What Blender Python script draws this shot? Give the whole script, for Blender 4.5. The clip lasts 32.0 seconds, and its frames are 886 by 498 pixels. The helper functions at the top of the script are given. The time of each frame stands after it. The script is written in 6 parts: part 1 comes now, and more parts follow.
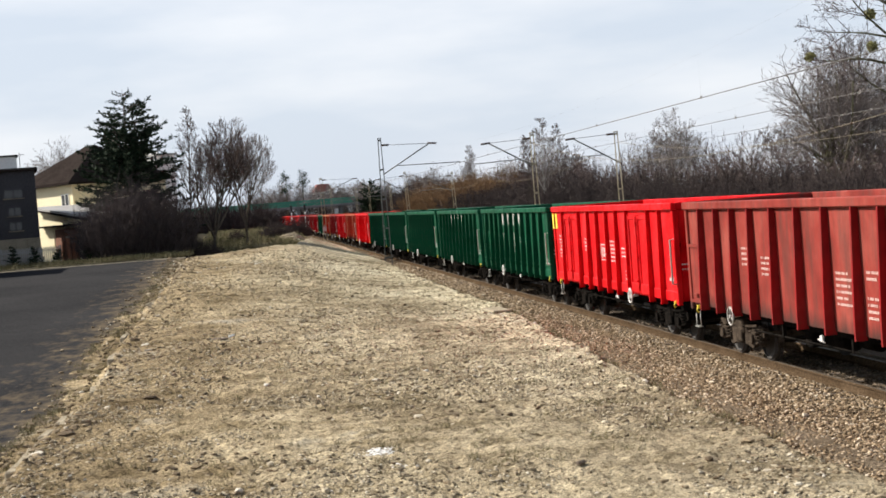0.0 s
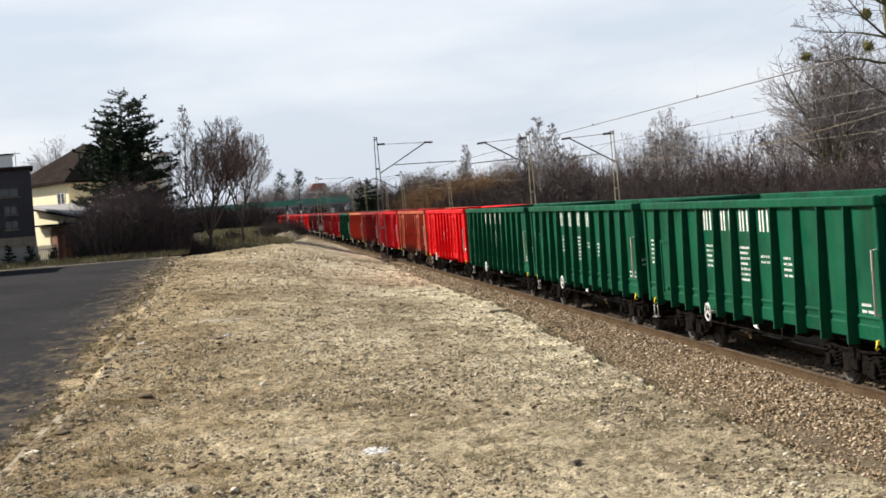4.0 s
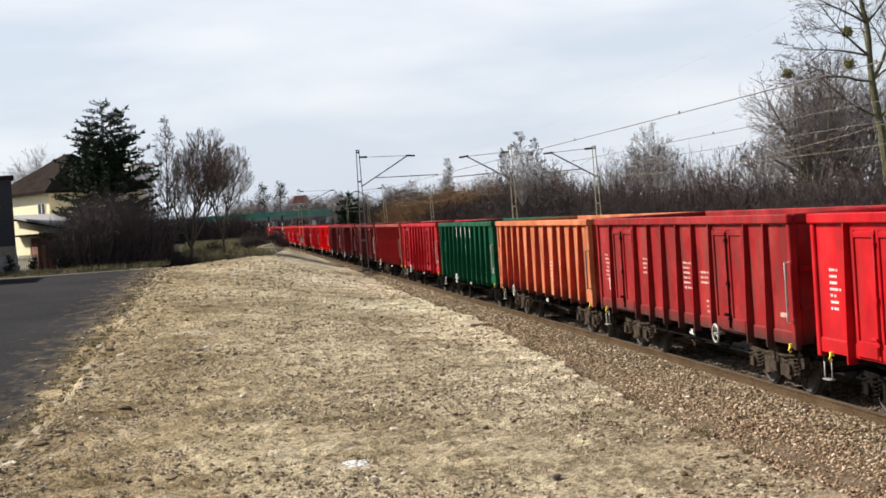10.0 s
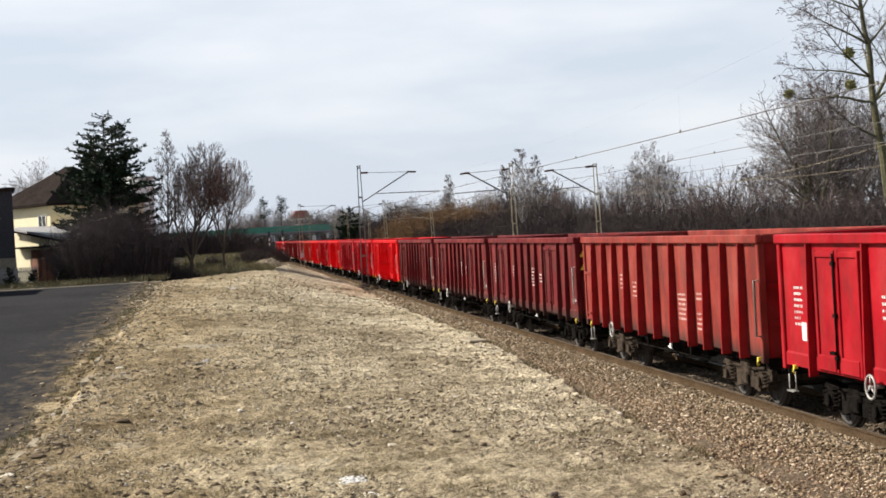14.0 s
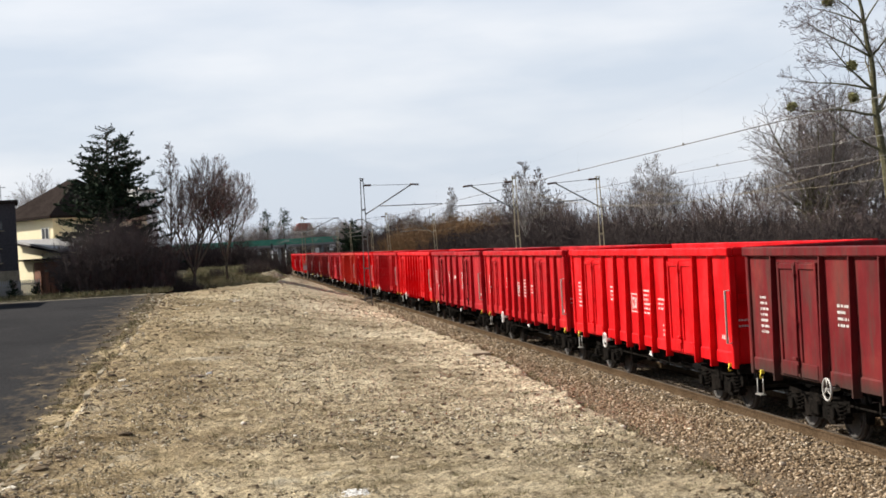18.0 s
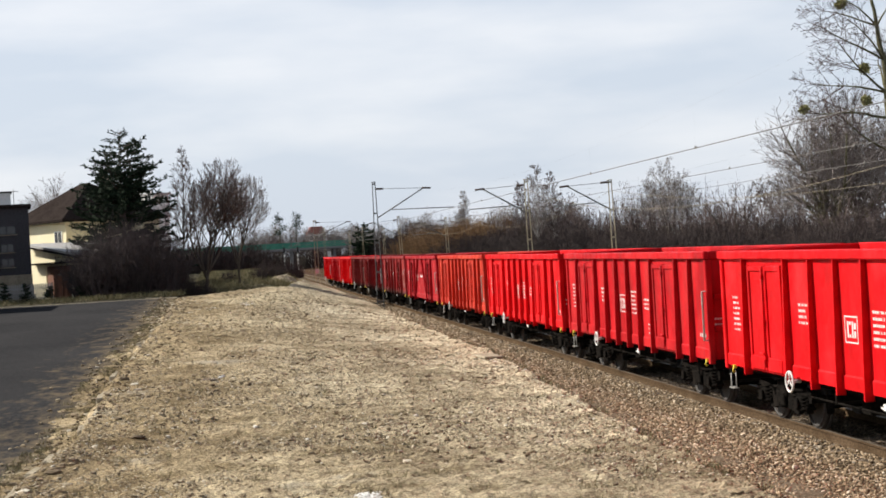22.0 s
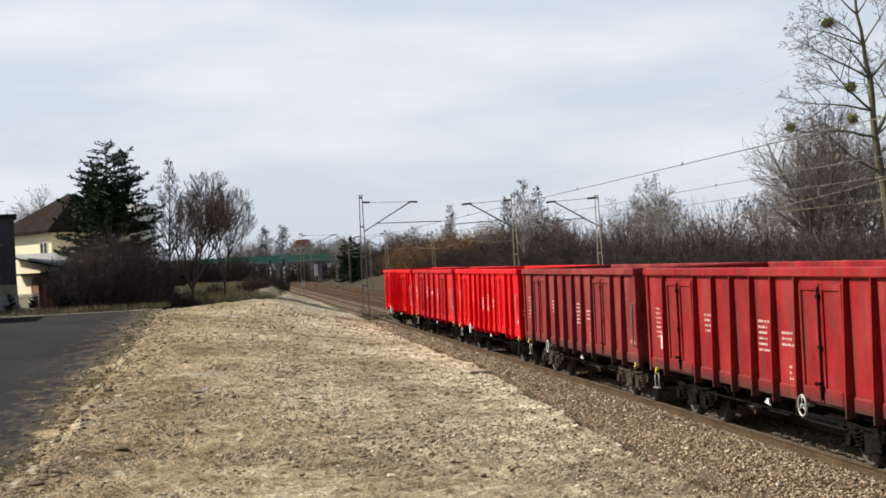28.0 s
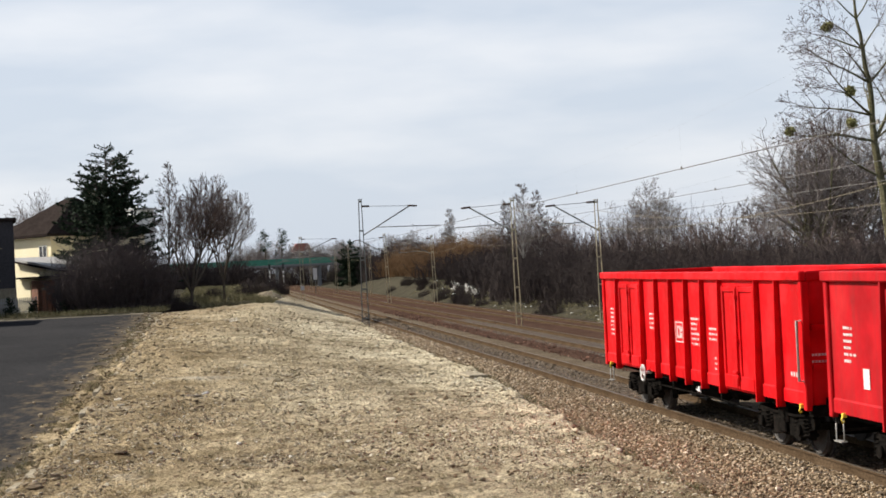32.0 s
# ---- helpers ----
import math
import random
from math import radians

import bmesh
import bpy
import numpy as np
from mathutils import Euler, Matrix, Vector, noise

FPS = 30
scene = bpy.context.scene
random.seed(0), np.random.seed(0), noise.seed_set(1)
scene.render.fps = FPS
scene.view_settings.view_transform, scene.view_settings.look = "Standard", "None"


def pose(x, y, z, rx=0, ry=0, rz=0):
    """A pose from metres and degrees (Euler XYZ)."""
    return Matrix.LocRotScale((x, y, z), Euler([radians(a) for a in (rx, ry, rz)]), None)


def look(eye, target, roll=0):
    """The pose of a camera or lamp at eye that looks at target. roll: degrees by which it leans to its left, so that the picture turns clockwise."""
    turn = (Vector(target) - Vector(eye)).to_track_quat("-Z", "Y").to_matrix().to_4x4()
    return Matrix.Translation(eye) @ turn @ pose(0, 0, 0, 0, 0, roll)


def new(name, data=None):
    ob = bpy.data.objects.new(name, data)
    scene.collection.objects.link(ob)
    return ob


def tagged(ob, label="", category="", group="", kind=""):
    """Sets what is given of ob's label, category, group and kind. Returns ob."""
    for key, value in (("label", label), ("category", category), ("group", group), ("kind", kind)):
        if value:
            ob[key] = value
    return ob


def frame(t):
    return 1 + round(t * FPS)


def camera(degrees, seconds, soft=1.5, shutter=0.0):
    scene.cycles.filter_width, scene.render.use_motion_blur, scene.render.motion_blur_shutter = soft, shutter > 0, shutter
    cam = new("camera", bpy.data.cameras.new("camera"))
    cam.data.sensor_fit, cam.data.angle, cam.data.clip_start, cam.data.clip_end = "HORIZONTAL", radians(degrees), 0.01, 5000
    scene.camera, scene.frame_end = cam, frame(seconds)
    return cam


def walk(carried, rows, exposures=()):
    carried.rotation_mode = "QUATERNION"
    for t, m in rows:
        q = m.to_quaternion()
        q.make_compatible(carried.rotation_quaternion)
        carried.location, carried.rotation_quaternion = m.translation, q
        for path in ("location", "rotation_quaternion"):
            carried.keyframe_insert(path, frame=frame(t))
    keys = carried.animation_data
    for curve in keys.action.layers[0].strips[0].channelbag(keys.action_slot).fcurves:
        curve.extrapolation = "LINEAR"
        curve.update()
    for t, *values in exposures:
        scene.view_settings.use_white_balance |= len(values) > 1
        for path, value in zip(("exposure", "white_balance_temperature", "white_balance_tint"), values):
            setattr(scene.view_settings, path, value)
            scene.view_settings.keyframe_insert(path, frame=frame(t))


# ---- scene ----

# the camera: held in the hand at one place, it only turns. Rows: seconds, yaw, pitch, roll in degrees
EYE = Vector((0.0, 0.0, 3.56))
TURNS = [
    (0, 7.207, -1.747, -4.500), (0.5, 7.289, -1.833, -4.421), (1, 7.331, -1.768, -4.519), (1.5, 7.358, -1.742, -4.699),
    (2, 7.521, -1.769, -4.655), (2.5, 7.502, -1.591, -4.647), (3, 7.381, -1.654, -4.682), (3.5, 7.270, -1.789, -4.474),
    (5.5, 7.692, -1.774, -4.289), (6, 7.662, -1.807, -4.087), (6.5, 7.600, -1.767, -4.346), (7, 7.681, -1.655, -4.249),
    (7.5, 7.908, -1.598, -4.110), (8, 8.046, -1.493, -4.146), (8.5, 8.078, -1.445, -4.045), (9, 8.061, -1.452, -3.926),
    (9.5, 7.993, -1.425, -3.972), (10, 8.090, -1.334, -3.930), (10.5, 8.187, -1.146, -3.954), (11, 8.236, -1.087, -3.741),
    (11.5, 8.207, -1.098, -3.632), (12, 8.181, -1.028, -3.660), (12.5, 8.162, -0.847, -3.733), (13, 8.179, -0.673, -3.632),
    (13.5, 8.184, -0.714, -3.373), (14, 8.125, -0.719, -3.342), (14.5, 8.052, -0.640, -3.400), (16.5, 8.096, -0.373, -3.359),
    (17, 8.011, -0.373, -3.495), (17.5, 8.005, -0.289, -3.445), (18, 8.043, -0.241, -3.331), (18.5, 8.038, -0.214, -3.323),
    (19, 7.924, -0.314, -3.237), (19.5, 7.855, -0.338, -3.324), (20, 7.886, -0.245, -3.278), (20.5, 7.832, -0.147, -3.240),
    (21, 7.849, -0.076, -3.181), (21.5, 7.805, 0.024, -3.376), (22, 7.599, -0.086, -3.383), (22.5, 7.620, -0.116, -3.124),
    (23, 7.736, -0.076, -3.213), (23.5, 7.834, -0.008, -3.159), (24, 7.851, 0.090, -3.141), (24.5, 7.895, 0.219, -3.055),
    (25, 7.967, 0.389, -3.098), (25.5, 7.954, 0.291, -3.077), (27.5, 8.069, 0.476, -2.826), (28, 8.140, 0.419, -2.857),
    (28.5, 8.135, 0.335, -2.866), (29, 8.050, 0.318, -2.979), (29.5, 8.009, 0.341, -3.022), (30, 8.080, 0.444, -3.074),
    (30.5, 8.099, 0.583, -3.093), (31, 8.120, 0.573, -2.905), (31.5, 8.176, 0.510, -2.861), (32, 8.173, 0.563, -2.819),
]


def aim(yaw, pitch, roll):
    way = Vector((math.sin(radians(yaw)) * math.cos(radians(pitch)), math.cos(radians(yaw)) * math.cos(radians(pitch)), math.sin(radians(pitch))))
    return look(EYE, EYE + way * 50, roll)


cam = camera(32.39, 32.0, soft=1.7)
# the exposure sinks slightly as the dark train passes
walk(cam, [(t, aim(a, b, c)) for t, a, b, c in TURNS], [(0, 0.94), (6, 0.94), (12, 0.92), (18, 0.88), (25, 0.85), (32, 0.83)])

# ---- light: a low spring sun to the side, thin cloud over the whole sky ----
SUN_AZ, SUN_EL = radians(-62), radians(36)   # azimuth from +y, clockwise
world = bpy.data.worlds.new("sky")
scene.world = world
world.use_nodes = True
wn, wl = world.node_tree.nodes, world.node_tree.links
sky = wn.new("ShaderNodeTexSky")
sky.sky_type, sky.sun_disc = "NISHITA", False
sky.sun_elevation, sky.sun_rotation = SUN_EL, SUN_AZ
sky.air_density, sky.dust_density, sky.ozone_density = 1.0, 2.0, 1.0
wc = wn.new("ShaderNodeTexCoord")
wm = wn.new("ShaderNodeMapping")
wm.inputs["Scale"].default_value = (1.0, 1.0, 4.2)
wl.new(wc.outputs["Generated"], wm.inputs["Vector"])
wnoise = wn.new("ShaderNodeTexNoise")
wnoise.inputs["Scale"].default_value, wnoise.inputs["Detail"].default_value, wnoise.inputs["Roughness"].default_value = 4.2, 5.0, 0.5
wl.new(wm.outputs["Vector"], wnoise.inputs["Vector"])
wramp = wn.new("ShaderNodeValToRGB")
wramp.color_ramp.elements[0].position, wramp.color_ramp.elements[1].position = 0.42, 0.66
wramp.color_ramp.elements[0].color, wramp.color_ramp.elements[1].color = (7.4, 8.2, 9.4, 1), (9.6, 9.95, 10.6, 1)
wl.new(wnoise.outputs["Fac"], wramp.inputs["Fac"])
wmix = wn.new("ShaderNodeMix")
wmix.data_type = "RGBA"
# haze and thin cloud low down, clearer and bluer overhead
wsep = wn.new("ShaderNodeSeparateXYZ")
wl.new(wc.outputs["Generated"], wsep.inputs["Vector"])
whaze = wn.new("ShaderNodeMapRange")
whaze.inputs["From Min"].default_value, whaze.inputs["From Max"].default_value = 0.2, 0.6
whaze.inputs["To Min"].default_value, whaze.inputs["To Max"].default_value = 0.85, 0.1
wl.new(wsep.outputs["Z"], whaze.inputs["Value"])
wl.new(whaze.outputs["Result"], wmix.inputs["Factor"])
wl.new(wramp.outputs["Color"], wmix.inputs["B"])
wl.new(sky.outputs["Color"], wmix.inputs["A"])
wl.new(wmix.outputs["Result"], wn["Background"].inputs["Color"])
wn["Background"].inputs["Strength"].default_value = 0.053

sun = new("sun", bpy.data.lights.new("sun", "SUN"))
sun.data.energy, sun.data.angle, sun.data.color = 4.5, radians(0.6), (1.0, 0.94, 0.84)
sun_way = Vector((math.sin(SUN_AZ) * math.cos(SUN_EL), math.cos(SUN_AZ) * math.cos(SUN_EL), math.sin(SUN_EL)))
sun.matrix_world = look(sun_way * 100, (0, 0, 0))

# ---- materials ----
def nodes_of(name, rough=0.7, metal=0.0):
    m = bpy.data.materials.new(name)
    m.use_nodes = True
    n, l = m.node_tree.nodes, m.node_tree.links
    b = n["Principled BSDF"]
    b.inputs["Roughness"].default_value, b.inputs["Metallic"].default_value = rough, metal
    return m, n, l, b


def coords(n, l, space="Object", scale=(1, 1, 1)):
    c, m = n.new("ShaderNodeTexCoord"), n.new("ShaderNodeMapping")
    m.inputs["Scale"].default_value = scale
    l.new(c.outputs[space], m.inputs["Vector"])
    return m.outputs["Vector"]


def noise_of(n, l, vec, scale, detail=4.0, rough=0.55):
    t = n.new("ShaderNodeTexNoise")
    t.inputs["Scale"].default_value, t.inputs["Detail"].default_value, t.inputs["Roughness"].default_value = scale, detail, rough
    l.new(vec, t.inputs["Vector"])
    return t.outputs["Fac"]


def ramp_of(n, l, fac, stops):
    r = n.new("ShaderNodeValToRGB")
    e = r.color_ramp.elements
    while len(e) < len(stops):
        e.new(0.5)
    for i, (p, c) in enumerate(stops):
        e[i].position, e[i].color = p, (*c, 1) if len(c) == 3 else c
    l.new(fac, r.inputs["Fac"])
    return r.outputs["Color"]


def mix_of(n, l, fac, a, b, mode="MIX"):
    x = n.new("ShaderNodeMix")
    x.data_type, x.blend_type = "RGBA", mode
    for sock, v in (("Factor", fac), ("A", a), ("B", b)):
        if isinstance(v, (int, float)):
            x.inputs[sock].default_value = v
        elif isinstance(v, tuple):
            x.inputs[sock].default_value = (*v, 1)
        else:
            l.new(v, x.inputs[sock])
    return x.outputs["Result"]


def bump_of(n, l, b, height, strength=0.4, dist=0.02):
    u = n.new("ShaderNodeBump")
    u.inputs["Strength"].default_value, u.inputs["Distance"].default_value = strength, dist
    l.new(height, u.inputs["Height"])
    l.new(u.outputs["Normal"], b.inputs["Normal"])


def mottled(name, dark, mid, light, s1=0.6, s2=9.0, rough=0.9, bump=0.5, dist=0.02, space="Object", scale=(1, 1, 1), metal=0.0):
    """A rough surface with grain at two scales."""
    m, n, l, b = nodes_of(name, rough, metal)
    v = coords(n, l, space, scale)
    big, fine = noise_of(n, l, v, s1, 5), noise_of(n, l, v, s2, 6, 0.65)
    c1 = ramp_of(n, l, big, [(0.4, mid), (0.62, light)])
    c2 = ramp_of(n, l, fine, [(0.4, dark), (0.5, mid), (0.62, light)])
    l.new(mix_of(n, l, 0.55, c1, c2), b.inputs["Base Color"])
    if rough > 0.75:
        b.inputs["Specular IOR Level"].default_value = 0.0
    bump_of(n, l, b, fine, bump, dist)
    return m


def paint(name, base, dirt=0.25, faded=None, rough=0.5, rust=0.1):
    """Wagon paint: faded patches, vertical streaks of grime, spots of rust."""
    m, n, l, b = nodes_of(name, rough)
    base, faded = tuple(c * 0.7 for c in base), faded and tuple(c * 0.7 for c in faded)
    v = coords(n, l)
    vs = coords(n, l, "Object", (1, 1, 0.13))
    faded = faded or tuple(min(1, c * 1.15 + 0.012) for c in base)
    dark = tuple(c * 0.72 for c in base)
    b.inputs["Specular IOR Level"].default_value = 0.1
    col = ramp_of(n, l, noise_of(n, l, v, 0.9, 4), [(0.36, dark), (0.5, base), (0.66, faded)])
    streak = ramp_of(n, l, noise_of(n, l, vs, 5.5, 6, 0.65), [(0.46, (0, 0, 0)), (0.66, (dirt * 1.8, dirt * 1.8, dirt * 1.8))])
    col = mix_of(n, l, streak, col, (0.05, 0.035, 0.028))
    spots = ramp_of(n, l, noise_of(n, l, v, 7.0, 7, 0.7), [(0.62, (0, 0, 0)), (0.72, (rust * 4, rust * 4, rust * 4))])
    col = mix_of(n, l, spots, col, (0.09, 0.035, 0.02))
    if dirt >= 0.25:
        # grime splashed up over the foot of the sides
        sep, low = n.new("ShaderNodeSeparateXYZ"), n.new("ShaderNodeMath")
        low.operation = "MULTIPLY_ADD"
        low.inputs[1].default_value = -0.55
        l.new(v, sep.inputs["Vector"])
        l.new(noise_of(n, l, vs, 4.0, 6, 0.7), low.inputs[0])
        l.new(sep.outputs["Z"], low.inputs[2])
        splash = ramp_of(n, l, low.outputs["Value"], [(0.72, (0.85, 0.85, 0.85)), (1.0, (0, 0, 0))])
        col = mix_of(n, l, splash, col, (0.035, 0.024, 0.02))
    l.new(col, b.inputs["Base Color"])
    r = ramp_of(n, l, noise_of(n, l, v, 3.0, 4), [(0.3, (rough - 0.1,) * 3), (0.7, (rough + 0.2,) * 3)])
    l.new(r, b.inputs["Roughness"])
    bump_of(n, l, b, noise_of(n, l, v, 2.2, 5), 0.25, 0.02)
    return m


M = {}
M["bright_red"] = paint("bright_red_paint", (0.8, 0.002, 0.007), 0.06, rust=0.0)
M["red"] = paint("red_paint", (0.58, 0.006, 0.013), 0.14, (0.66, 0.02, 0.024), rust=0.02)
M["crimson"] = paint("crimson_paint", (0.44, 0.006, 0.015), 0.16, (0.52, 0.022, 0.03), rust=0.03)
M["orange_red"] = paint("sun_bleached_red_paint", (0.62, 0.036, 0.02), 0.12, (0.7, 0.075, 0.042), rust=0.05)
M["dull_red"] = paint("dull_red_paint", (0.33, 0.013, 0.016), 0.3, (0.4, 0.034, 0.032), rust=0.06)
M["brick"] = paint("brick_red_paint", (0.32, 0.045, 0.034), 0.28, (0.38, 0.08, 0.06), 0.6, rust=0.08)
M["maroon"] = paint("maroon_paint", (0.17, 0.011, 0.015), 0.34, (0.23, 0.03, 0.026), 0.6, rust=0.14)
M["dark_maroon"] = paint("dark_maroon_paint", (0.27, 0.026, 0.026), 0.3, (0.33, 0.055, 0.05), 0.65, rust=0.08)
M["orange"] = paint("faded_orange_paint", (0.6, 0.18, 0.078), 0.2, (0.68, 0.26, 0.13), 0.65, rust=0.1)
M["orange_brown"] = paint("rusty_orange_paint", (0.46, 0.09, 0.044), 0.28, (0.54, 0.14, 0.075), 0.65, rust=0.12)
# less faded red for ribs and ends, deepened by the shade on them
M["rib_shade_red"] = paint("shade_red_rib_paint", (0.46, 0.045, 0.024), 0.25, (0.55, 0.09, 0.05), 0.6, rust=0.1)
M["rib_shade_crimson"] = paint("shade_crimson_rib_paint", (0.38, 0.016, 0.018), 0.2, (0.42, 0.04, 0.036), 0.6, rust=0.06)
M["green"] = paint("green_paint", (0.001, 0.082, 0.038), 0.07, (0.002, 0.1, 0.048), rust=0.0)
M["under"] = mottled("grimy_underframe", (0.003, 0.003, 0.0028), (0.007, 0.0065, 0.006), (0.018, 0.015, 0.013), 1.5, 14, 0.9, 0.3)
M["brown_under"] = mottled("rust_dusted_underframe", (0.014, 0.011, 0.009), (0.036, 0.028, 0.022), (0.08, 0.062, 0.048), 1.5, 14, 0.9, 0.3)
M["wheel"] = mottled("worn_wheel_steel", (0.012, 0.01, 0.009), (0.03, 0.026, 0.023), (0.06, 0.052, 0.046), 2, 20, 0.7, 0.2, metal=0.2)
M["inside"] = mottled("rusty_load_space", (0.05, 0.03, 0.022), (0.1, 0.06, 0.045), (0.16, 0.1, 0.075), 1, 12, 0.85, 0.4)
M["white_paint"] = mottled("white_marking_paint", (0.36, 0.35, 0.33), (0.54, 0.53, 0.51), (0.66, 0.65, 0.63), 3, 25, 0.6, 0.1)
M["pink_paint"] = mottled("faded_marking_paint", (0.35, 0.2, 0.18), (0.5, 0.33, 0.3), (0.6, 0.42, 0.38), 3, 25, 0.7, 0.1)
M["yellow_paint"] = mottled("yellow_paint", (0.5, 0.38, 0.03), (0.72, 0.56, 0.04), (0.8, 0.64, 0.08), 3, 25, 0.55, 0.1)
M["black_paint"] = mottled("black_paint", (0.01, 0.01, 0.01), (0.02, 0.02, 0.02), (0.03, 0.03, 0.03), 3, 25, 0.6, 0.1)
M["grey_rod"] = mottled("weathered_steel", (0.16, 0.15, 0.14), (0.28, 0.27, 0.25), (0.4, 0.39, 0.37), 3, 25, 0.5, 0.1, metal=0.3)
M["beige_mast"] = mottled("weathered_concrete_mast", (0.2, 0.17, 0.12), (0.36, 0.31, 0.21), (0.46, 0.4, 0.28), 1.2, 18, 0.85, 0.3)
M["grey_mast"] = mottled("grey_painted_steel", (0.05, 0.055, 0.05), (0.1, 0.105, 0.1), (0.16, 0.165, 0.155), 1.2, 18, 0.6, 0.2)
M["wire"] = mottled("oxidised_copper_wire", (0.06, 0.055, 0.05), (0.12, 0.11, 0.1), (0.2, 0.19, 0.17), 1.2, 18, 0.6, 0.1)
M["insulator"] = mottled("brown_glazed_porcelain", (0.03, 0.018, 0.012), (0.06, 0.03, 0.02), (0.09, 0.05, 0.03), 2, 10, 0.3, 0.05)
M["rail"] = mottled("rusty_rail", (0.025, 0.016, 0.01), (0.06, 0.04, 0.024), (0.11, 0.076, 0.048), 1.0, 22, 0.8, 0.3)
M["rail_head"] = mottled("polished_rail_head", (0.05, 0.036, 0.026), (0.1, 0.076, 0.056), (0.16, 0.13, 0.1), 0.8, 9, 0.55, 0.05, metal=0.35)
M["sleeper"] = mottled("weathered_sleeper", (0.07, 0.055, 0.045), (0.13, 0.105, 0.085), (0.2, 0.165, 0.135), 1.4, 16, 0.9, 0.4)
M["ballast"] = mottled("brown_ballast_bed", (0.05, 0.038, 0.026), (0.11, 0.085, 0.06), (0.19, 0.152, 0.11), 0.5, 16, 0.95, 1.0, 0.04)
M["rust_ballast"] = mottled("rust_stained_ballast", (0.027, 0.016, 0.012), (0.058, 0.035, 0.026), (0.1, 0.061, 0.046), 0.4, 14, 0.95, 1.0, 0.04)
M["concrete"] = mottled("crumbled_concrete", (0.14, 0.115, 0.08), (0.23, 0.195, 0.14), (0.33, 0.29, 0.22), 1.5, 14, 0.9, 0.4)
M["kerb_concrete"] = mottled("dusty_kerb_concrete", (0.17, 0.142, 0.1), (0.28, 0.24, 0.175), (0.38, 0.335, 0.255), 1.5, 14, 0.9, 0.4)
M["kerb_white"] = mottled("lime_white_rubble", (0.5, 0.49, 0.46), (0.72, 0.71, 0.68), (0.82, 0.81, 0.79), 2.5, 14, 0.9, 0.4)


def stone_material(name, stops, rough=0.9):
    m, n, l, b = nodes_of(name, rough)
    g = n.new("ShaderNodeNewGeometry")
    b.inputs["Specular IOR Level"].default_value = 0.15
    c = ramp_of(n, l, g.outputs["Random Per Island"], stops)
    f = noise_of(n, l, coords(n, l), 30, 4)
    l.new(mix_of(n, l, 0.6, c, ramp_of(n, l, f, [(0.3, (0.45, 0.45, 0.45)), (0.7, (1.25, 1.2, 1.15))]), "MULTIPLY"), b.inputs["Base Color"])
    bump_of(n, l, b, f, 0.4, 0.01)
    return m


M["stones"] = stone_material("ballast_stones", [(0.0, (0.085, 0.058, 0.034)), (0.35, (0.25, 0.182, 0.112)), (0.7, (0.4, 0.305, 0.2)), (0.93, (0.58, 0.47, 0.34)), (1.0, (0.75, 0.66, 0.53))])
M["soil_clods"] = stone_material("dark_soil_clods", [(0.0, (0.1, 0.073, 0.045)), (0.5, (0.22, 0.168, 0.108)), (0.93, (0.36, 0.295, 0.2)), (1.0, (0.6, 0.56, 0.47))])
# darker brown between the rails, shade under the wagons included in the colour
M["shade_stones"] = stone_material("shade_darkened_stones", [(0.0, (0.05, 0.037, 0.024)), (0.5, (0.15, 0.115, 0.078)), (0.95, (0.27, 0.21, 0.15)), (1.0, (0.4, 0.33, 0.25))])
M["rust_stones"] = stone_material("rust_red_stones", [(0.0, (0.05, 0.026, 0.018)), (0.5, (0.13, 0.066, 0.046)), (0.93, (0.22, 0.12, 0.085)), (1.0, (0.34, 0.22, 0.17))])
M["clods"] = stone_material("dry_earth_clods", [(0.0, (0.14, 0.11, 0.072)), (0.3, (0.29, 0.243, 0.168)), (0.7, (0.43, 0.37, 0.262)), (0.96, (0.58, 0.52, 0.4)), (1.0, (0.75, 0.72, 0.65))])


